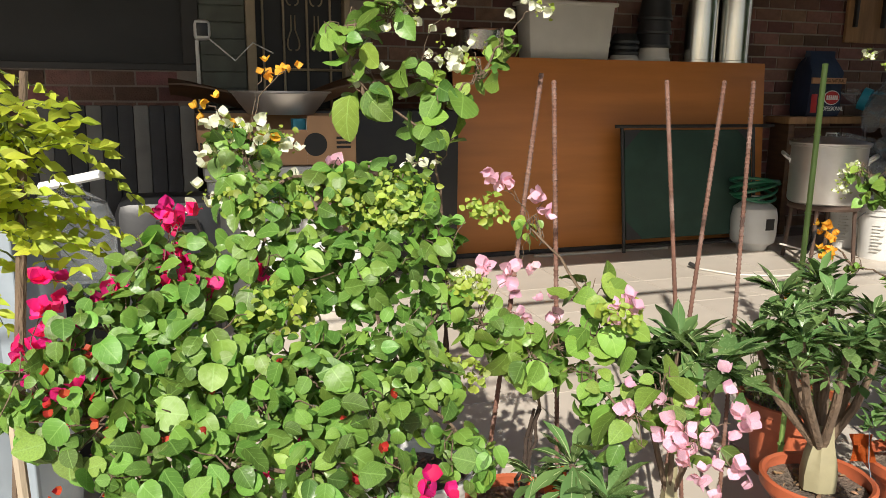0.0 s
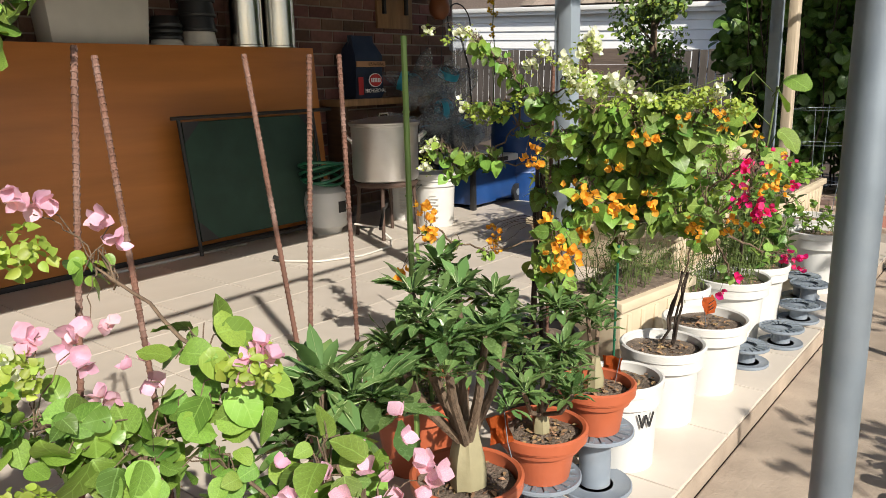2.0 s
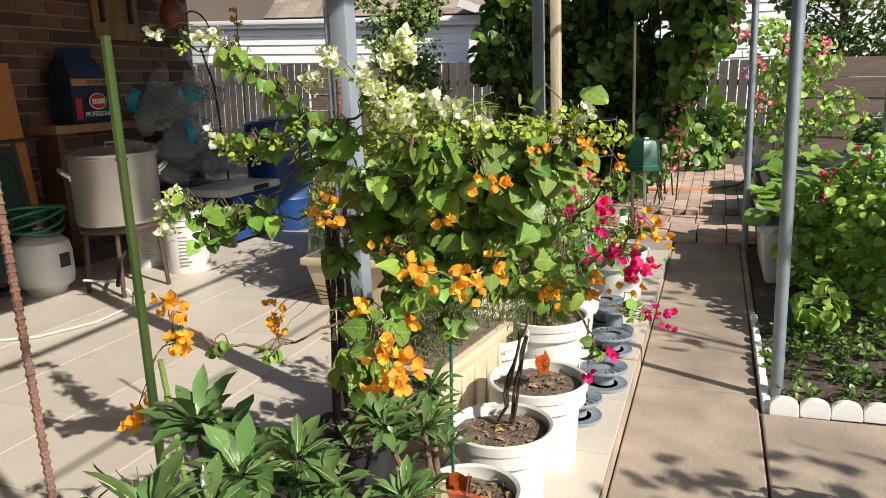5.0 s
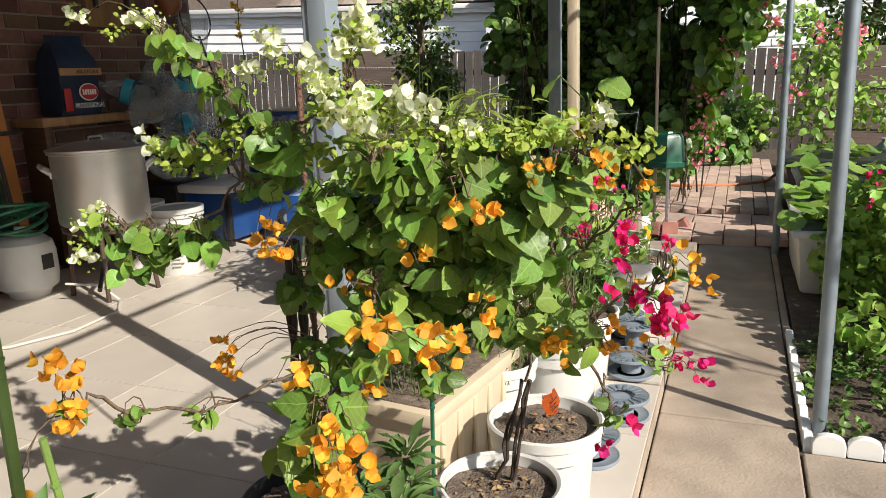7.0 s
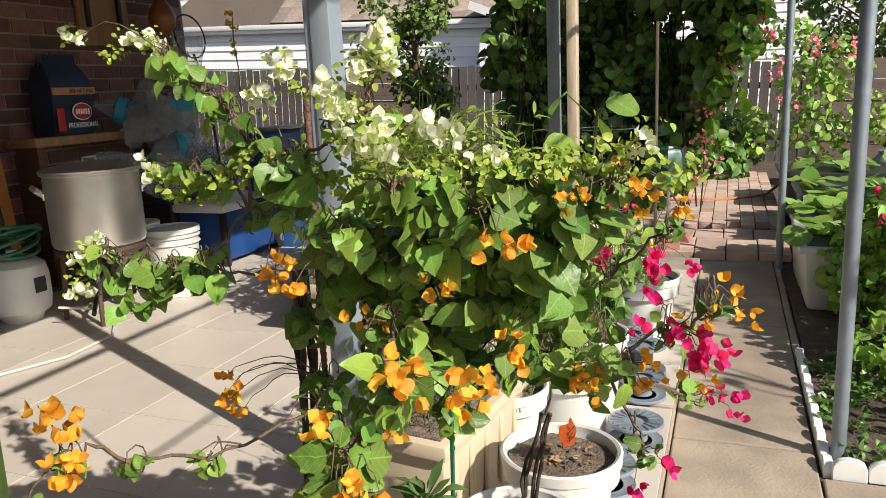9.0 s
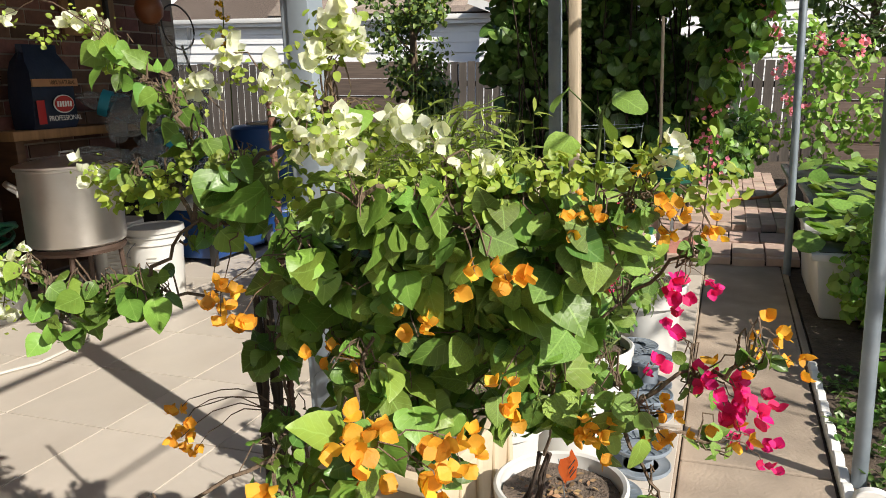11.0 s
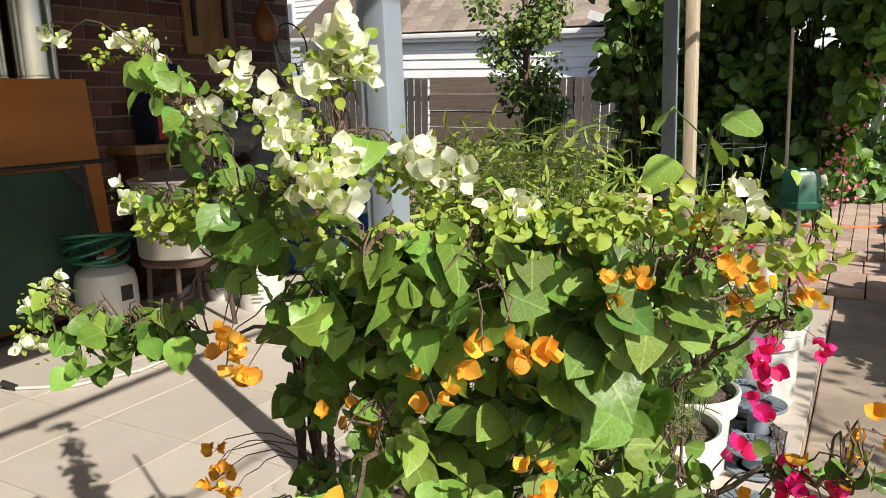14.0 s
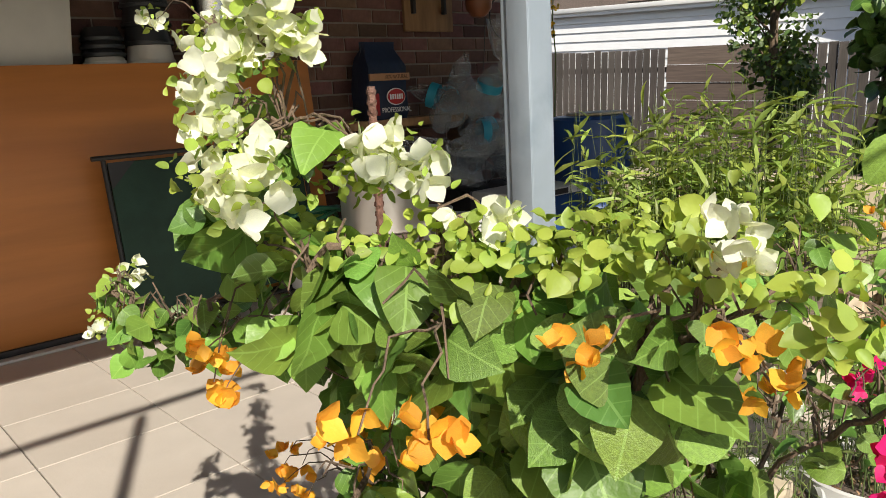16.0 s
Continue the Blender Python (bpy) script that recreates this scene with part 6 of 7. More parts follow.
# ---- brick walk, edging and beds ----
def scalloped_edge(x, y, turn, label="white scalloped concrete edging stone"):
    e = thing("edging_stone", (x, y, -0.08), label, "edging stone", "white scalloped edging stones")
    bm = bmesh.new()
    prof = [(-0.047, 0), (0.047, 0), (0.047, 0.038)] + [(0.047 * math.cos(a), 0.038 + 0.03 * math.sin(a)) for a in [0.3 * k for k in range(1, 10)]] + [(-0.047, 0.038)]
    f = [bm.verts.new((px, -0.014, pz)) for px, pz in prof]
    b = [bm.verts.new((px, 0.014, pz)) for px, pz in prof]
    bm.faces.new(f), bm.faces.new(list(reversed(b)))
    for i in range(len(prof)):
        bm.faces.new((f[i], b[i], b[(i + 1) % len(prof)], f[(i + 1) % len(prof)]))
    bmesh.ops.bevel(bm, geom=list(bm.edges), offset=0.003, segments=1, affect="EDGES")
    part("stone", bm, M["white"], e)
    e.rotation_euler = (0, 0, turn)
    return e


for k in range(11):
    scalloped_edge(3.295 + 0.006 * k, 0.455 - 0.098 * k, radians(90))
for k in range(11):
    scalloped_edge(3.345 + 0.098 * k, 0.51, radians(1), "white concrete edging stone sunk low beside the path").location.z = -0.105
for k in range(7):
    a = radians(20 + 22 * k)
    scalloped_edge(2.36 + 0.42 * math.cos(a) - 0.1, 0.12 + 0.36 * math.sin(a), a + radians(90))
plane_box("bed_soil", 3.31, 5.4, -2.2, 0.49, -0.15, -0.068, M["soil"], "dark soil of the planting bed")
tuft("ground_cover", "dense dark green creeping ground cover", (3.85, 0.1, -0.066), (0.5, 0.38), 0.05, 1500, "leafdark", 0.03, 90, template=HEART_B)
tuft("ground_cover", "dense dark green creeping ground cover", (2.28, 0.18, -0.069), (0.26, 0.24), 0.05, 500, "leafdark", 0.03, 91, template=HEART_B)


def shrub(label, base, clumps, size, density, mat, seed, flowers=(), template=HEART, category="shrub", name="leafy_shrub", twig=0.003):
    rnd = random.Random(seed)
    e = thing(name, base, label, category)
    o = Vector(base)
    rel = [(c[0] - o.x, c[1] - o.y, c[2] - o.z, c[3], c[3], c[3], int(density * (c[3] / 0.2) ** 2)) for c in clumps]
    bm = bmesh.new()
    twigs(rnd, bm, rel, (0, 0, 0), twig, 5)
    tagged(part("branchwork", bm, M["bark"], e), kind="stuff")
    foliage(e, "foliage", template, blob_leaves(rnd, rel, size), M[mat])
    for fm, pts, n, sp, fs in flowers:
        mats = []
        for p in pts:
            mats += bract_cluster(rnd, Vector(p) - o, n, sp, fs)
        foliage(e, "bloom_spray", BRACT, mats, M[fm])
    return e


rnd = random.Random(191)
LUSH = [(4.05 + rnd.uniform(0, 1.05), 0.28 - rnd.uniform(0, 1.1), rnd.uniform(0.02, 0.62), rnd.uniform(0.10, 0.19)) for _ in range(34)]
shrub("lush green leafy shrub with small purple blooms", (4.5, -0.15, -0.068), LUSH, 0.048, 300, "lush", 92,
      [("f_magenta", [(4.2, 0.25, 0.55), (4.4, 0.1, 0.7), (4.6, 0.2, 0.62)], 3, 0.03, 0.02)])
shrub("leafy green shrub leaning over the path", (2.35, 0.1, -0.068), [(2.35, 0.16, 0.12, 0.13), (2.45, 0.02, 0.2, 0.15), (2.3, -0.15, 0.15, 0.16), (2.15, -0.05, 0.1, 0.15)], 0.055, 240, "lush", 93)


def lily_tub(at, w, d, h, mat, label, n, seed):
    rnd = random.Random(seed)
    e = thing("lily_tub", at, label, "tub", "water lily tubs")
    bm = box(bmesh.new(), -w / 2, w / 2, -d / 2, d / 2, 0, h, bevel=0.03)
    for v in bm.verts:
        k = 0.85 + 0.15 * v.co.z / h
        v.co.x *= k
        v.co.y *= k
    part("tub_shell", bm, M[mat], e)
    part("rim", box(bmesh.new(), -w / 2 - 0.02, w / 2 + 0.02, -d / 2 - 0.02, d / 2 + 0.02, h - 0.03, h + 0.004, bevel=0.008), M[mat], e)
    part("water", box(bmesh.new(), -w / 2 + 0.02, w / 2 - 0.02, -d / 2 + 0.02, d / 2 - 0.02, h - 0.01, h + 0.007), M["black"], e, smooth=False)
    shared = [leaf_mesh("lily_leaf", ROUND, M["pad"], s) for s in range(5)]
    for _ in range(n):
        p = (rnd.uniform(-w / 2, w / 2), rnd.uniform(-d / 2, d / 2), h + rnd.uniform(0.012, 0.06))
        d2 = Vector((rnd.gauss(0, 1), rnd.gauss(0, 1), rnd.gauss(0.1, 0.25)))
        ob = new("lily_leaf", rnd.choice(shared))
        ob.parent = e
        ob.matrix_basis = frame_of(p, d2, Vector((rnd.gauss(-0.2, 0.35), rnd.gauss(-0.2, 0.35), 1)), rnd.uniform(0.09, 0.15))
    return e


lily_tub((5.22, 0.26, -0.068), 0.50, 0.40, 0.33, "whitepot", "white rectangular water tub crowded with lily pads", 34, 95)
lily_tub((5.76, 0.24, -0.16), 0.52, 0.42, 0.46, "whitepot", "white rectangular water tub crowded with lily pads", 34, 96)
lily_tub((6.75, -0.10, -0.16), 0.9, 0.9, 0.46, "blackplastic", "low black water tub covered with lily pads", 44, 97)
lily_tub((8.0, -0.20, -0.16), 0.9, 1.2, 0.46, "blackplastic", "low black water tub covered with lily pads", 44, 98)
lily_tub((7.6, -1.6, -0.16), 1.4, 1.4, 0.42, "blackplastic", "low black water tub covered with lily pads", 50, 99)
lily_tub((5.9, -1.0, -0.16), 1.0, 1.0, 0.42, "blackplastic", "low black water tub covered with lily pads", 50, 100)
lamp = thing("garden_hose", (7.9, 1.0, 0.03), "thin orange hose lying across the brick walk", "hose")
part("line", tube(bmesh.new(), [(0.1, 0.6, 0.012), (0.0, 0.2, 0.012), (0.05, -0.15, 0.012), (0.3, -0.5, 0.02), (0.45, -0.62, 0.1)], 0.013, seg=8), M["hoseo"], lamp)

tubp = thing("bird_feeder", (6.24, 1.19, -0.04), "green hexagonal plastic tub upturned on a pale post", "feeder")
bm = bmesh.new()
lathe(bm, [(0.128, 0.46), (0.14, 0.47), (0.14, 0.5), (0.122, 0.505), (0.108, 0.66), (0.09, 0.685), (0.05, 0.69), (0.045, 0.70), (0.001, 0.70)], 6)
part("tub", bm, M["tealgreen"], tubp, "dark green plastic tub")
part("post", tube(bmesh.new(), [(0, 0, 0), (0, 0, 0.49)], 0.012, seg=8), M["white"], tubp)
tallp = thing("garden_stake", (6.30, 1.28, -0.05), "thin weathered wooden stake beside a feeder", "stake")
part("shaft", tube(bmesh.new(), [(0, 0, 0), (0.0, 0.0, 1.52)], 0.013, 0.010, 7), M["wood"], tallp)
cage = thing("tomato_cage", (5.9, 1.55, -0.05), "thin wire tomato cage in the garden bed", "wire cage")
for z, r in ((0.35, 0.14), (0.62, 0.17), (0.86, 0.2)):
    part("hoop", tube(bmesh.new(), [(r * math.cos(a * 0.262), r * math.sin(a * 0.262), z) for a in range(25)], 0.0018, seg=5), M["galv"], cage)
for k in range(4):
    c, s = math.cos(k * 1.571), math.sin(k * 1.571)
    part("upright", tube(bmesh.new(), [(0.1 * c, 0.1 * s, 0), (0.2 * c, 0.2 * s, 0.88)], 0.0018, seg=5), M["galv"], cage)
for x, y, w in ((8.35, 1.28, 0.28), (8.2, 1.55, 0.24), (8.6, 1.5, 0.25)):
    lily_tub((x, y, 0.03), w, w, 0.36, "whitepot", "square white planter with leafy plants on the walk", 10, int(x * 10))
sb = thing("spray_bottle", (5.72, 1.28, 0), "white and yellow garden bottle with a green cap", "bottle")
bm = bmesh.new()
lathe(bm, [(0.035, 0), (0.038, 0.01), (0.038, 0.15), (0.02, 0.18)], 16)
part("flask", bm, M["white"], sb)
part("label_band", box(bmesh.new(), -0.0395, 0.0, -0.0395, 0.0, 0.02, 0.12, bevel=0.002), M["yellow"], sb)
bm = bmesh.new()
lathe(bm, [(0.022, 0.18), (0.022, 0.22), (0.001, 0.222)], 12)
part("cap", bm, M["tealgreen"], sb)

# ---- vine arbour ----
arb = thing("vine_arbour", (7.2, 1.6, -0.1), "timber arbour smothered in heart-leaved vines with pink sprays", "arbour")
for x, y in ((1.8, 1.2), (1.9, 0.2)):
    part("post", box(bmesh.new(), x - 0.04, x + 0.04, y - 0.04, y + 0.04, 0, 2.35, bevel=0.005), M["wood"], arb)
for y in (-0.6, 0.3, 1.2):
    part("beam", box(bmesh.new(), -1.6, 2.0, y - 0.03, y + 0.03, 2.36, 2.44, bevel=0.005), M["wood"], arb)
rnd = random.Random(110)
slabs = []
for k in range(84):
    y = rnd.uniform(-0.45, 1.0)
    z = rnd.uniform(0.35, 2.45)
    slabs.append((rnd.uniform(0.0, 0.7), y, z, 0.22, 0.2, 0.22, 62))
for k in range(26):
    slabs.append((rnd.uniform(-1.4, 1.6), rnd.uniform(-0.75, 1.2), rnd.uniform(2.2, 2.5), 0.32, 0.32, 0.12, 60))
for k in range(16):
    z = rnd.uniform(1.0, 2.3)
    slabs.append((rnd.uniform(-0.5, 0.3), -0.55 - 0.25 * (z - 1.0) + rnd.uniform(-0.1, 0.15), z, 0.16, 0.14, 0.2, 34))
for k in range(34):
    x = rnd.uniform(-0.5, 1.8)
    slabs.append((x, -0.86 + rnd.uniform(-0.1, 0.12) + 0.1 * x, rnd.uniform(1.5, 2.45), 0.18, 0.12, 0.2, 44))
for k in range(44):
    slabs.append((rnd.uniform(1.1, 1.7), rnd.uniform(-0.5, 1.2), rnd.uniform(0.6, 2.7), 0.24, 0.22, 0.24, 50))
# unseen canopy leaves past the south side, added to shade the vine curtain
for k in range(14):
    slabs.append((rnd.uniform(-0.6, 1.8), rnd.uniform(-1.3, -0.7), rnd.uniform(2.3, 2.5), 0.3, 0.3, 0.1, 50))
for k in range(8):
    slabs.append((rnd.uniform(-0.3, 0.2), rnd.uniform(-0.62, -0.45), rnd.uniform(0.5, 1.2), 0.1, 0.08, 0.16, 20))
for k in range(9):
    slabs.append((rnd.uniform(-0.2, 0.5), rnd.uniform(0.8, 1.15), rnd.uniform(0.7, 2.3), 0.16, 0.16, 0.2, 34))
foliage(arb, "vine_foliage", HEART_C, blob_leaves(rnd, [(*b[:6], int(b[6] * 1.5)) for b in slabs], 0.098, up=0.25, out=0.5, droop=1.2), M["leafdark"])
# lighter leaves on the sunward south edge: sunlight put into their colour
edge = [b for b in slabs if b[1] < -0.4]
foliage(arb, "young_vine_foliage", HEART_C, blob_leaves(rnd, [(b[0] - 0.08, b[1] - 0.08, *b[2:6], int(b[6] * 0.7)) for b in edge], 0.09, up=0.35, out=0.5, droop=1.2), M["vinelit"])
bm = bmesh.new()
for k in range(60):
    y, x = rnd.uniform(-0.6, 1.1), rnd.uniform(-0.2, 0.7)
    tube(bm, curve_pts((x, y, 0.0), (x + rnd.gauss(0, 0.2), y + rnd.gauss(0, 0.2), 2.3), 0.0, 6, 0.05, rnd), 0.008, 0.004, 4)
tagged(part("stemwork", bm, M["darkbark"], arb), kind="stuff")
mats = []
for p in ((-0.2, -0.55, 0.75), (-0.2, -0.6, 1.0), (-0.3, -0.75, 1.3), (-0.2, -0.95, 1.6), (-0.1, -1.05, 1.9), (0.1, -0.6, 0.5), (-0.4, -1.1, 1.75)):
    mats += bract_cluster(rnd, p, 16, 0.06, 0.03)
foliage(arb, "pink_spray", BRACT, mats, M["rosy"])
# flowering shrub by the far fence, with pink blooms
shrub("flowering shrub with pink sprays before the fence", (10.4, -0.15, -0.16), [(10.4, 0.0, 0.9, 0.35), (10.4, -0.3, 1.2, 0.32), (10.5, 0.2, 1.45, 0.3), (10.4, -0.1, 0.4, 0.35), (10.4, 0.5, 0.5, 0.3), (10.3, -0.6, 0.6, 0.3)], 0.085, 55, "lush", 111,
      [("rosy", [(10.1, 0.35, 1.15), (10.1, 0.0, 1.35), (10.1, 0.25, 0.75), (10.0, -0.35, 1.35), (10.2, 0.45, 1.5)], 18, 0.08, 0.045)])
shrub("dark leafy bushes at the foot of the fence", (11.0, -1.4, -0.16), [(11.0, -1.3, 0.2, 0.4), (10.8, -2.2, 0.25, 0.45), (11.0, -3.2, 0.3, 0.5), (11.0, 0.8, 0.3, 0.4), (9.6, 0.9, 0.15, 0.3)], 0.10, 120, "leafdark", 112)
for k, (x, y, r) in enumerate(((9.9, -0.75, 0.22), (9.6, -1.15, 0.18))):
    e = thing("clay_jar", (x, y, -0.16), "squat weathered clay jar by the garden tubs", "jar", "clay jars")
    bm = bmesh.new()
    lathe(bm, [(r * 0.6, 0), (r, 0.16), (r * 0.95, 0.28), (r * 0.5, 0.40), (r * 0.55, 0.43), (r * 0.4, 0.43)], 24)
    part("jar_shell", bm, M["terracotta" if k else "spool"], e)

# tree before the fence
tree = thing("slender_tree", (9.0, 4.12, -0.16), "slender tree with small pale-edged leaves before the fence", "tree")
part("trunk", tube(bmesh.new(), [(0, 0, 0), (0.03, 0.02, 0.9), (-0.02, 0.0, 1.8), (0.02, 0.03, 3.6)], 0.06, 0.025, 10), M["bark"], tree)
rnd = random.Random(120)
bl = []
for k in range(34):
    z = rnd.uniform(0.9, 3.6)
    w = 0.42 if z > 1.4 else 0.28
    bl.append((rnd.uniform(-w, w), rnd.uniform(-w, w), z, 0.20, 0.20, 0.22, 105))
bm = bmesh.new()
for b in bl:
    tube(bm, curve_pts((0, 0, max(0.5, b[2] - 0.35)), b[:3], 0.05, 4, 0.02, rnd), 0.012, 0.005, 5)
tagged(part("limb_work", bm, M["bark"], tree), kind="stuff")
foliage(tree, "crown", HEART_B, blob_leaves(rnd, bl, 0.062, droop=0.9), M["treeleaf"])
# paler leaves scattered through the same crown, sunshine painted by their colour
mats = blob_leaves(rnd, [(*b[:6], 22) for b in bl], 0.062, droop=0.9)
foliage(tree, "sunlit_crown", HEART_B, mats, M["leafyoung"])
for x, y, h, s in ((14.8, -1.2, 3.4, 131), (14.6, -2.6, 3.8, 132), (19.5, 5.4, 4.6, 133)):
    e = thing("far_tree", (x, y, -0.16), "leafy tree standing beyond the garden fence", "tree", "trees beyond the fence")
    part("trunk", tube(bmesh.new(), [(0, 0, 0), (0.05, 0.05, h * 0.5), (0, 0, h * 0.95)], 0.09, 0.03, 8), M["bark"], e)
    rnd = random.Random(s)
    b2 = [(rnd.uniform(-0.8, 0.8), rnd.uniform(-0.8, 0.8), rnd.uniform(1.5, h), 0.4, 0.4, 0.35, 110) for _ in range(20)]
    bm = bmesh.new()
    for b in b2:
        tube(bm, curve_pts((0, 0, max(0.8, b[2] - 0.6)), b[:3], 0.06, 4, 0.03, rnd), 0.02, 0.006, 5)
    tagged(part("limb_work", bm, M["bark"], e), kind="stuff")
    foliage(e, "crown", HEART_B, blob_leaves(rnd, b2, 0.11, droop=0.8), M["treeleaf"])

# unseen trees added south of the path, two dappling slabs, one shading the arbour
for x, y, z0, z1, r, n, s in ((2.75, -1.85, 1.5, 2.4, 0.55, 9, 171), (1.5, -1.7, 1.2, 1.9, 0.45, 6, 172), (5.3, -2.2, 3.3, 4.9, 0.9, 60, 173)):
    e = thing("shade_tree", (x, y, -0.16), "unseen leafy tree added south of the path to cast shade", "tree", "small trees by the path")
    part("trunk", tube(bmesh.new(), [(0, 0, 0), (0.03, 0.02, z0), (0, 0, z1)], 0.03, 0.012, 8), M["bark"], e)
    rnd = random.Random(s)
    b2 = [(rnd.uniform(-r, r), rnd.uniform(-r, r), rnd.uniform(z0, z1) + 0.16, 0.17 if z0 < 3 else 0.3, 0.17 if z0 < 3 else 0.3, 0.14, 15 if z0 < 3 else 60) for _ in range(n)]
    bm = bmesh.new()
    for b in b2:
        tube(bm, curve_pts((0, 0, max(0.6, b[2] - 0.3)), b[:3], 0.04, 4, 0.02, rnd), 0.008, 0.003, 5)
    tagged(part("limb_work", bm, M["bark"], e), kind="stuff")
    foliage(e, "crown", HEART_B, blob_leaves(rnd, b2, 0.075, droop=0.7), M["leaf"])

# ---- fence and neighbouring houses ----
fence = tagged(new("fence", mesh_of(box(bmesh.new(), 13.06, 13.10, -12, 16, 0.25, 0.34), "fence", M["fence"], False)), "weathered grey wooden privacy fence", "", "", "structure")
fence.location, fence.rotation_euler = (0, 0, -0.27), (0.037, 0, 0)
part("fence_rail", box(bmesh.new(), 13.03, 13.07, -12, 16, 1.15, 1.24), M["fence"], fence, smooth=False)
picket = mesh_of(box(bmesh.new(), -0.009, 0.009, -0.063, 0.063, 0, 1.70, bevel=0.003), "picket", M["fence"], False)
rnd = random.Random(140)
for k in range(190):
    y = -11.5 + 0.1435 * k
    if 5.95 < y < 7.75 or -3.6 < y < -0.35:
        continue
    ob = new("picket", picket)
    ob.parent = fence
    ob.location = (13.0, y, -0.17 + rnd.uniform(-0.015, 0.015))
    ob.rotation_euler = (0, rnd.gauss(0, 0.004), rnd.gauss(0, 0.01))
board_m = mesh_of(box(bmesh.new(), -0.011, 0.011, -0.92, 0.92, 0, 0.28, bevel=0.004), "rail_board", M["fencered"], False)
for cy in (6.85, -1.0, -2.7):
    for k in range(6):
        ob = new("rail_board", board_m)
        ob.parent = fence
        ob.location, ob.rotation_euler = (13.0 + 0.02 * (k % 2), cy, -0.15 + 0.285 * k), (0, 0, 0)


def siding_house(name, label, x, y0, y1, h, depth):
    """A clapboard house: its wall boards face -x."""
    e = thing(name, (x, (y0 + y1) / 2, -0.16), label, "house", "neighbouring houses")
    w = y1 - y0
    part("wall", box(bmesh.new(), 0.03, depth, -w / 2, w / 2, 0, h), M["siding"], e, smooth=False)
    lap = bmesh.new()
    box(lap, -0.012, 0.012, -w / 2, w / 2, -0.10, 0.10, m=Matrix.Rotation(radians(8), 4, "Y"))
    me = mesh_of(lap, "clapboard", M["siding"], False)
    for k in range(int(h / 0.2)):
        ob = new("clapboard", me)
        ob.parent, ob.location = e, (0.012, 0, 0.1 + 0.2 * k)
    return e


garage = siding_house("garage", "white clapboard garage with a brown shingle roof", 16.0, 5.6, 13.2, 2.72, 5)
garage.location.z, garage.rotation_euler = -0.12, (0.045, 0, 0)
bm = bmesh.new()
a = [(-0.12, -4.25, 2.68), (-0.12, 4.3, 2.68), (2.6, 4.3, 4.45), (2.6, -1.6, 4.45)]
b = [(-0.12, -4.25, 2.68), (2.6, -1.6, 4.45), (5.4, -4.25, 2.68)]
for poly in (a, b, [(5.4, -4.25, 2.68), (2.6, -1.6, 4.45), (2.6, 4.3, 4.45), (5.4, 4.3, 2.68)]):
    bm.faces.new([bm.verts.new(p) for p in poly])
bmesh.ops.solidify(bm, geom=bm.faces, thickness=-0.08)
roof = part("roof", bm, M["shingle"], garage, smooth=False)
slope = math.atan2(4.45 - 2.68, 2.72)
sh = mesh_of(box(bmesh.new(), 0, 0.26, -0.16, 0.16, 0.0, 0.012), "shingle", M["shingle"], False)
rnd = random.Random(150)
for r in range(14):
    u = r / 14
    x, z = -0.12 + 2.72 * u, 2.70 + 1.77 * u
    n0 = -4.2 + 2.65 * u
    y = n0 + (0.16 if r % 2 else 0.0)
    while y < 4.2 and y < 1.2:
        ob = new("shingle", sh)
        ob.parent = roof
        ob.location, ob.rotation_euler = (x, y, z + 0.075 + rnd.uniform(0, 0.006)), (0, -slope, 0)
        y += 0.325
part("fascia", box(bmesh.new(), -0.14, -0.115, -4.3, 4.3, 2.56, 2.74), M["siding"], garage, smooth=False)
part("gutter", box(bmesh.new(), -0.20, -0.145, -4.3, 4.3, 2.64, 2.74, bevel=0.01), M["white"], garage)
annex = siding_house("garden_shed", "low white clapboard annex with a sloping roof", 15.6, 3.9, 5.5, 2.05, 3)
bm = bmesh.new()
pts = [(-0.1, -0.95, 2.1), (-0.1, 0.9, 2.85), (3.2, 0.9, 2.85), (3.2, -0.95, 2.1)]
bm.faces.new([bm.verts.new(p) for p in pts])
bmesh.ops.solidify(bm, geom=bm.faces, thickness=-0.08)
part("roof", bm, M["shingle"], annex, smooth=False)
part("fascia", box(bmesh.new(), -0.13, -0.105, -1.0, 1.0, -0.12, 0.04, m=Matrix.Translation((0, 0, 2.5)) @ Matrix.Rotation(math.atan2(0.75, 1.85), 4, "X")), M["white"], annex, smooth=False)
part("gable", box(bmesh.new(), 0.03, 2.9, -0.78, 0.8, 2.05, 2.12), M["siding"], annex, smooth=False)
tall = siding_house("neighbour_house", "two-storey pale blue clapboard house", 24.0, 14.5, 24.0, 6.2, 8)
for y in (-1.5, 1.2):
    w = part("window", box(bmesh.new(), -0.06, 0.02, y - 0.55, y + 0.55, 3.7, 5.2, bevel=0.01), M["white"], tall, smooth=False)
    part("pane", box(bmesh.new(), -0.075, -0.062, y - 0.47, y + 0.47, 3.78, 5.12), M["spool"], w, smooth=False)
siding_house("neighbour_house", "white clapboard house beyond the fence", 20.0, -9.0, 2.6, 5.0, 8)
siding_house("neighbour_house", "white clapboard house beyond the garage", 24.0, 3.0, 10.0, 5.4, 8)

# ---- floor tiles, path slabs, bricks ----
def shared_box(name, sx, sy, sz, mat, bevel):
    return mesh_of(box(bmesh.new(), -sx / 2, sx / 2, -sy / 2, sy / 2, -sz, 0, bevel=bevel), name, mat, False)


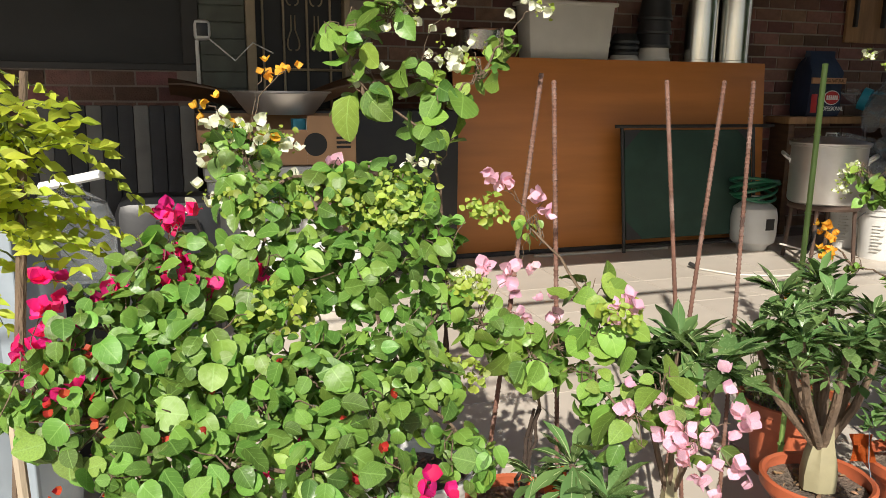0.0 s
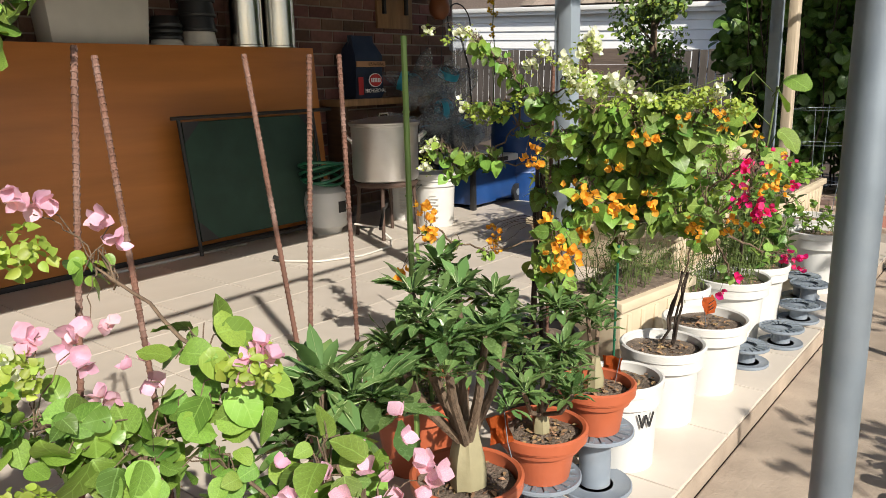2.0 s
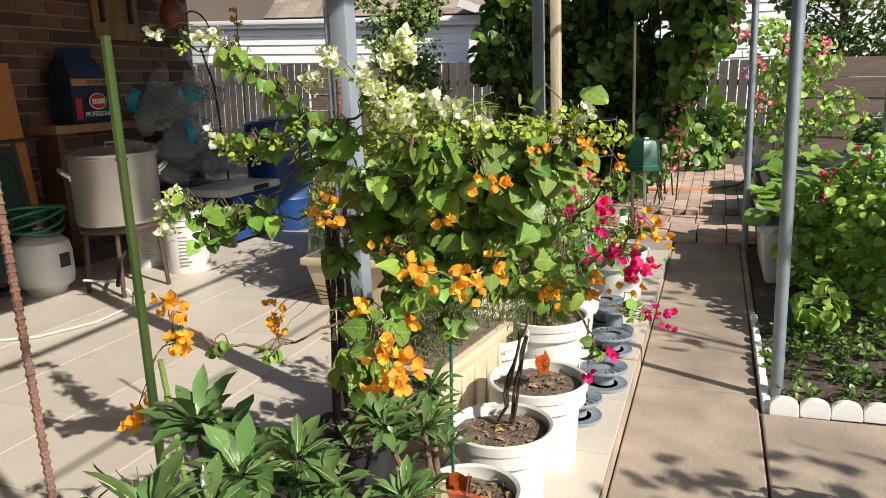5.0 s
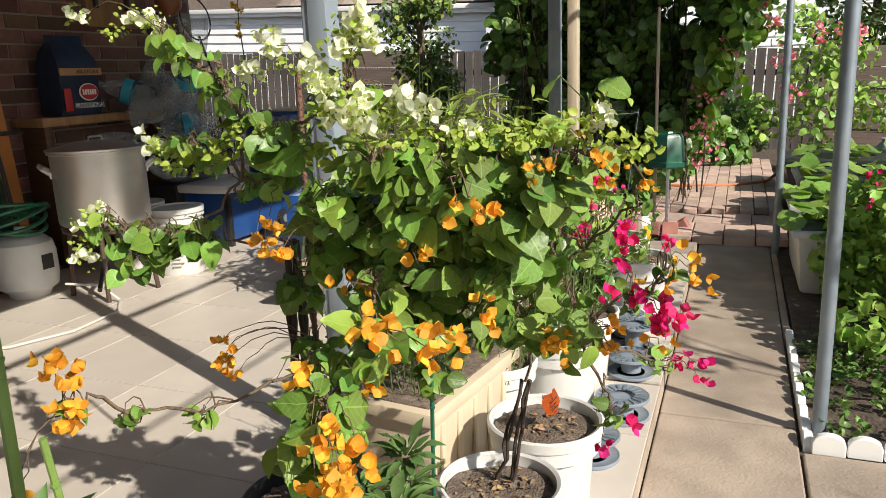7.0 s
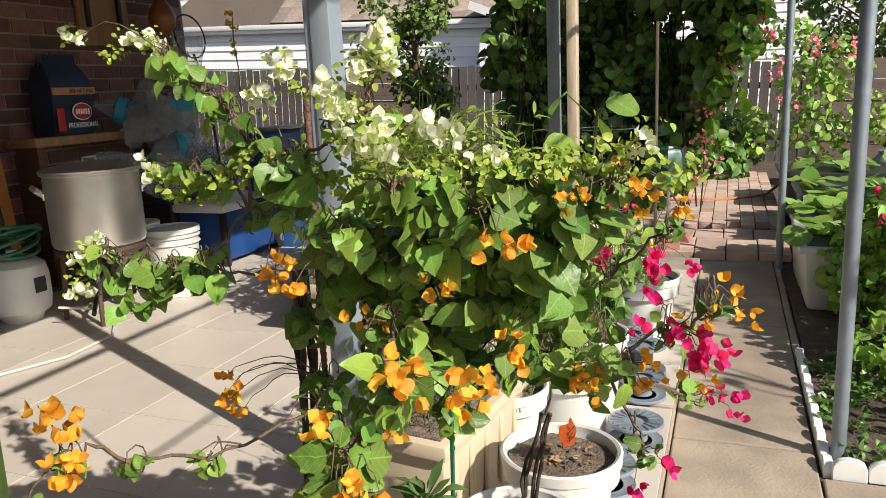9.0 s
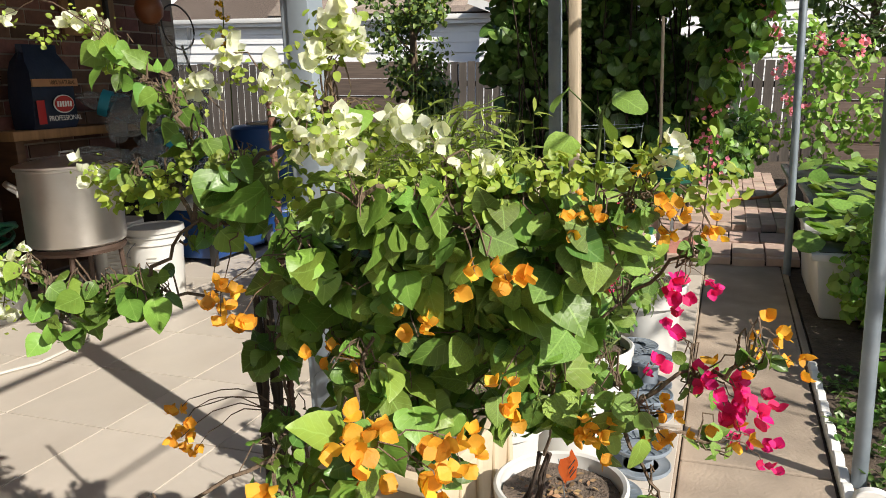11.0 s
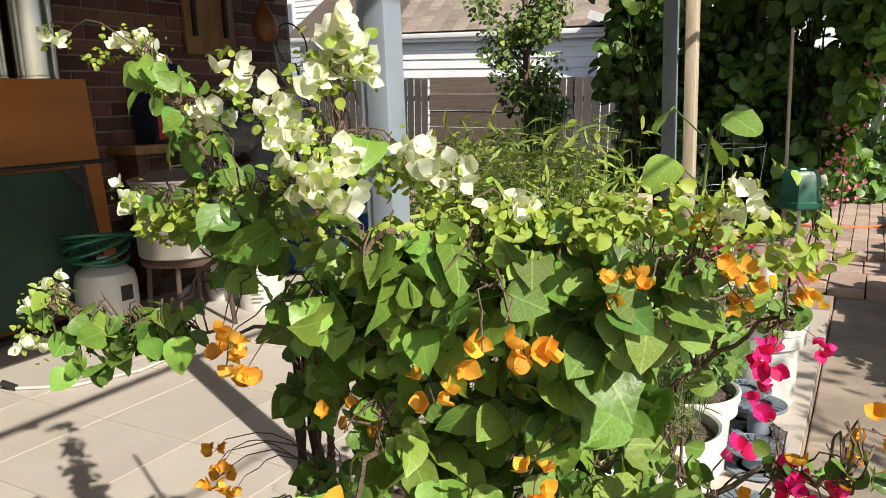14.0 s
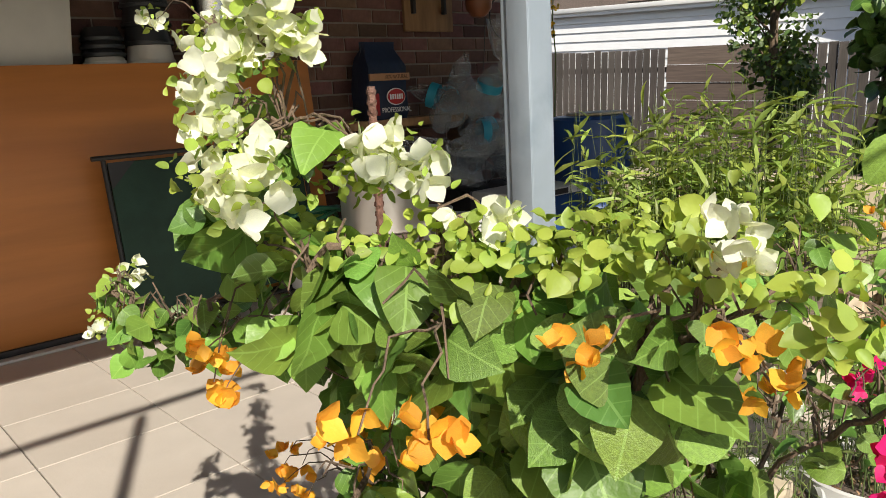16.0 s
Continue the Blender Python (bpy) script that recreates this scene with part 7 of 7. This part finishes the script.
TILE = 0.46
tile_mesh = shared_box("tile", TILE - 0.005, TILE - 0.005, 0.011, M["tile"], 0.0012)
rnd = random.Random(160)
for i in range(-13, 9):
    for j in range(1, 9):
        x, y = 2.05 + TILE * (i + 0.5), 0.967 + TILE * (j + 0.5)
        if x + TILE / 2 < 5.9 and y + TILE / 2 < 5.0:
            ob = new("tile", tile_mesh)
            ob.parent, ob.location = patio, (x, y, rnd.uniform(-0.0008, 0.0))
edge_mesh = shared_box("edge_tile", 0.389, TILE - 0.005, 0.011, M["tile"], 0.0012)
for i in range(-17, 7):
    x = 2.705 + 0.394 * (i + 0.5) + (0.03 if i > 1 else 0)
    ob = new("edge_tile", edge_mesh)
    ob.parent, ob.location = patio, (x, 0.967 + TILE / 2, 0)
part("edge_face", box(bmesh.new(), -4.2, 5.86, 0.966, 0.979, -0.075, -0.0125), M["concrete"], patio, smooth=False)
for x0, x1 in ((-2.0, 0.4), (0.4, 2.0), (2.0, 3.43), (3.43, 4.715), (4.715, 6.1)):
    structure("path", box(bmesh.new(), x0 + 0.005, x1 - 0.005, 0.535, 0.962, -0.14, -0.07, bevel=0.006), M["concrete"], "weathered tan concrete path slab")
structure("path", box(bmesh.new(), 2.0, 3.27, -0.9, 0.527, -0.14, -0.07, bevel=0.006), M["concrete"], "weathered tan concrete path slab")
structure("path", box(bmesh.new(), -2.0, 1.99, -0.9, 0.527, -0.14, -0.07, bevel=0.006), M["concrete"], "weathered tan concrete path slab")
structure("path", box(bmesh.new(), 4.3, 6.1, 0.50, 0.53, -0.14, -0.07, bevel=0.003), M["concrete"], "weathered tan concrete path slab")
walk_ob = bpy.data.objects["walk_base"]
# a landing of large pavers, one row higher the running bricks of the walk
big_pv = shared_box("paver", 0.335, 0.190, 0.06, M["paver"], 0.005)
for i in range(2):
    for j in range(7):
        if i == 0 and j > 3:
            continue
        ob = new("paver", big_pv)
        ob.parent = walk_ob
        ob.location = (6.285 + 0.342 * i, 0.52 + 0.197 * j + 0.02 * i, 0.0 + rnd.uniform(-0.006, 0.006))
        ob.rotation_euler = (rnd.gauss(0, 0.014), rnd.gauss(0, 0.014), rnd.gauss(0, 0.012))
front_pv = shared_box("paver", 0.055, 0.188, 0.05, M["paver"], 0.004)
for j in range(4):
    ob = new("paver", front_pv)
    ob.parent = walk_ob
    ob.location, ob.rotation_euler = (6.085, 0.52 + 0.197 * j, -0.018 + rnd.uniform(-0.008, 0.004)), (0, 0, rnd.gauss(0, 0.02))
pv = shared_box("paver", 0.195, 0.095, 0.055, M["paver"], 0.004)
for i in range(16):
    for j in range(14):
        ob = new("paver", pv)
        ob.parent = walk_ob
        ob.location = (6.90 + 0.2 * i + (0.1 if j % 2 else 0.0), 0.47 + 0.1 * j, 0.035 + rnd.uniform(-0.004, 0.005))
        ob.rotation_euler = (rnd.gauss(0, 0.012), rnd.gauss(0, 0.012), rnd.gauss(0, 0.012))
ring_pv = shared_box("paver", 0.06, 0.105, 0.09, M["redpaver"], 0.004)
# low ring of leaning bricks round the foot of the feeder
for x, y, a in ((6.17, 1.16, 0.1), (6.15, 1.27, -0.15), (6.17, 1.38, 0.1), (6.30, 1.10, 1.5), (6.30, 1.43, 1.65)):
    ob = new("paver", ring_pv)
    ob.parent = walk_ob
    ob.location, ob.rotation_euler = (x, y, 0.045), (0.0, 0.5, a)

CO, BL = 0.092, 0.245
brick = mesh_of(box(bmesh.new(), -BL / 2 + 0.006, BL / 2 - 0.006, -0.006, 0.02, 0.006, CO - 0.006, bevel=0.004), "brick", M["brick"], False)
far_b = []
for c in range(30):
    z = c * CO
    for k in range(24):
        x = 1.15 + BL * (k + 0.5 * (c % 2))
        if x + BL / 2 > 6.2:
            continue
        if (x > 3.95 and 0.0 < z < 2.0) or (1.0 < x < 1.9 and z < 1.6):
            ob = new("brick", brick)
            ob.parent, ob.location = wall, (x, WY - 0.004, z)
        else:
            far_b.append((x, z))
bm = bmesh.new()
for x, z in far_b:
    box(bm, x - BL / 2 + 0.006, x + BL / 2 - 0.006, WY - 0.01, WY + 0.016, z + 0.006, z + CO - 0.006)
ob = part("brick_courses", bm, M["brick"], wall, smooth=False)
tagged(ob, kind="stuff")
bm = bmesh.new()
for c in range(13):
    for k in range(17):
        x = -4.1 + BL * (k + 0.5 * (c % 2))
        if x + BL / 2 < 0.08:
            box(bm, x - BL / 2 + 0.006, x + BL / 2 - 0.006, WY - 0.01, WY + 0.016, c * CO + 0.006, c * CO + CO - 0.006)
tagged(part("brick_courses", bm, M["brick"], wall_l, smooth=False), kind="stuff")
bm = bmesh.new()
for c in range(30):
    for k in range(14):
        y = 5.35 + BL * (k + 0.5 * (c % 2))
        box(bm, 6.184, 6.21, y - BL / 2 + 0.006, y + BL / 2 - 0.006, c * CO + 0.006, c * CO + CO - 0.006)
tagged(part("brick_courses", bm, M["brick"], bpy.data.objects["wall_house_side"], smooth=False), kind="stuff")
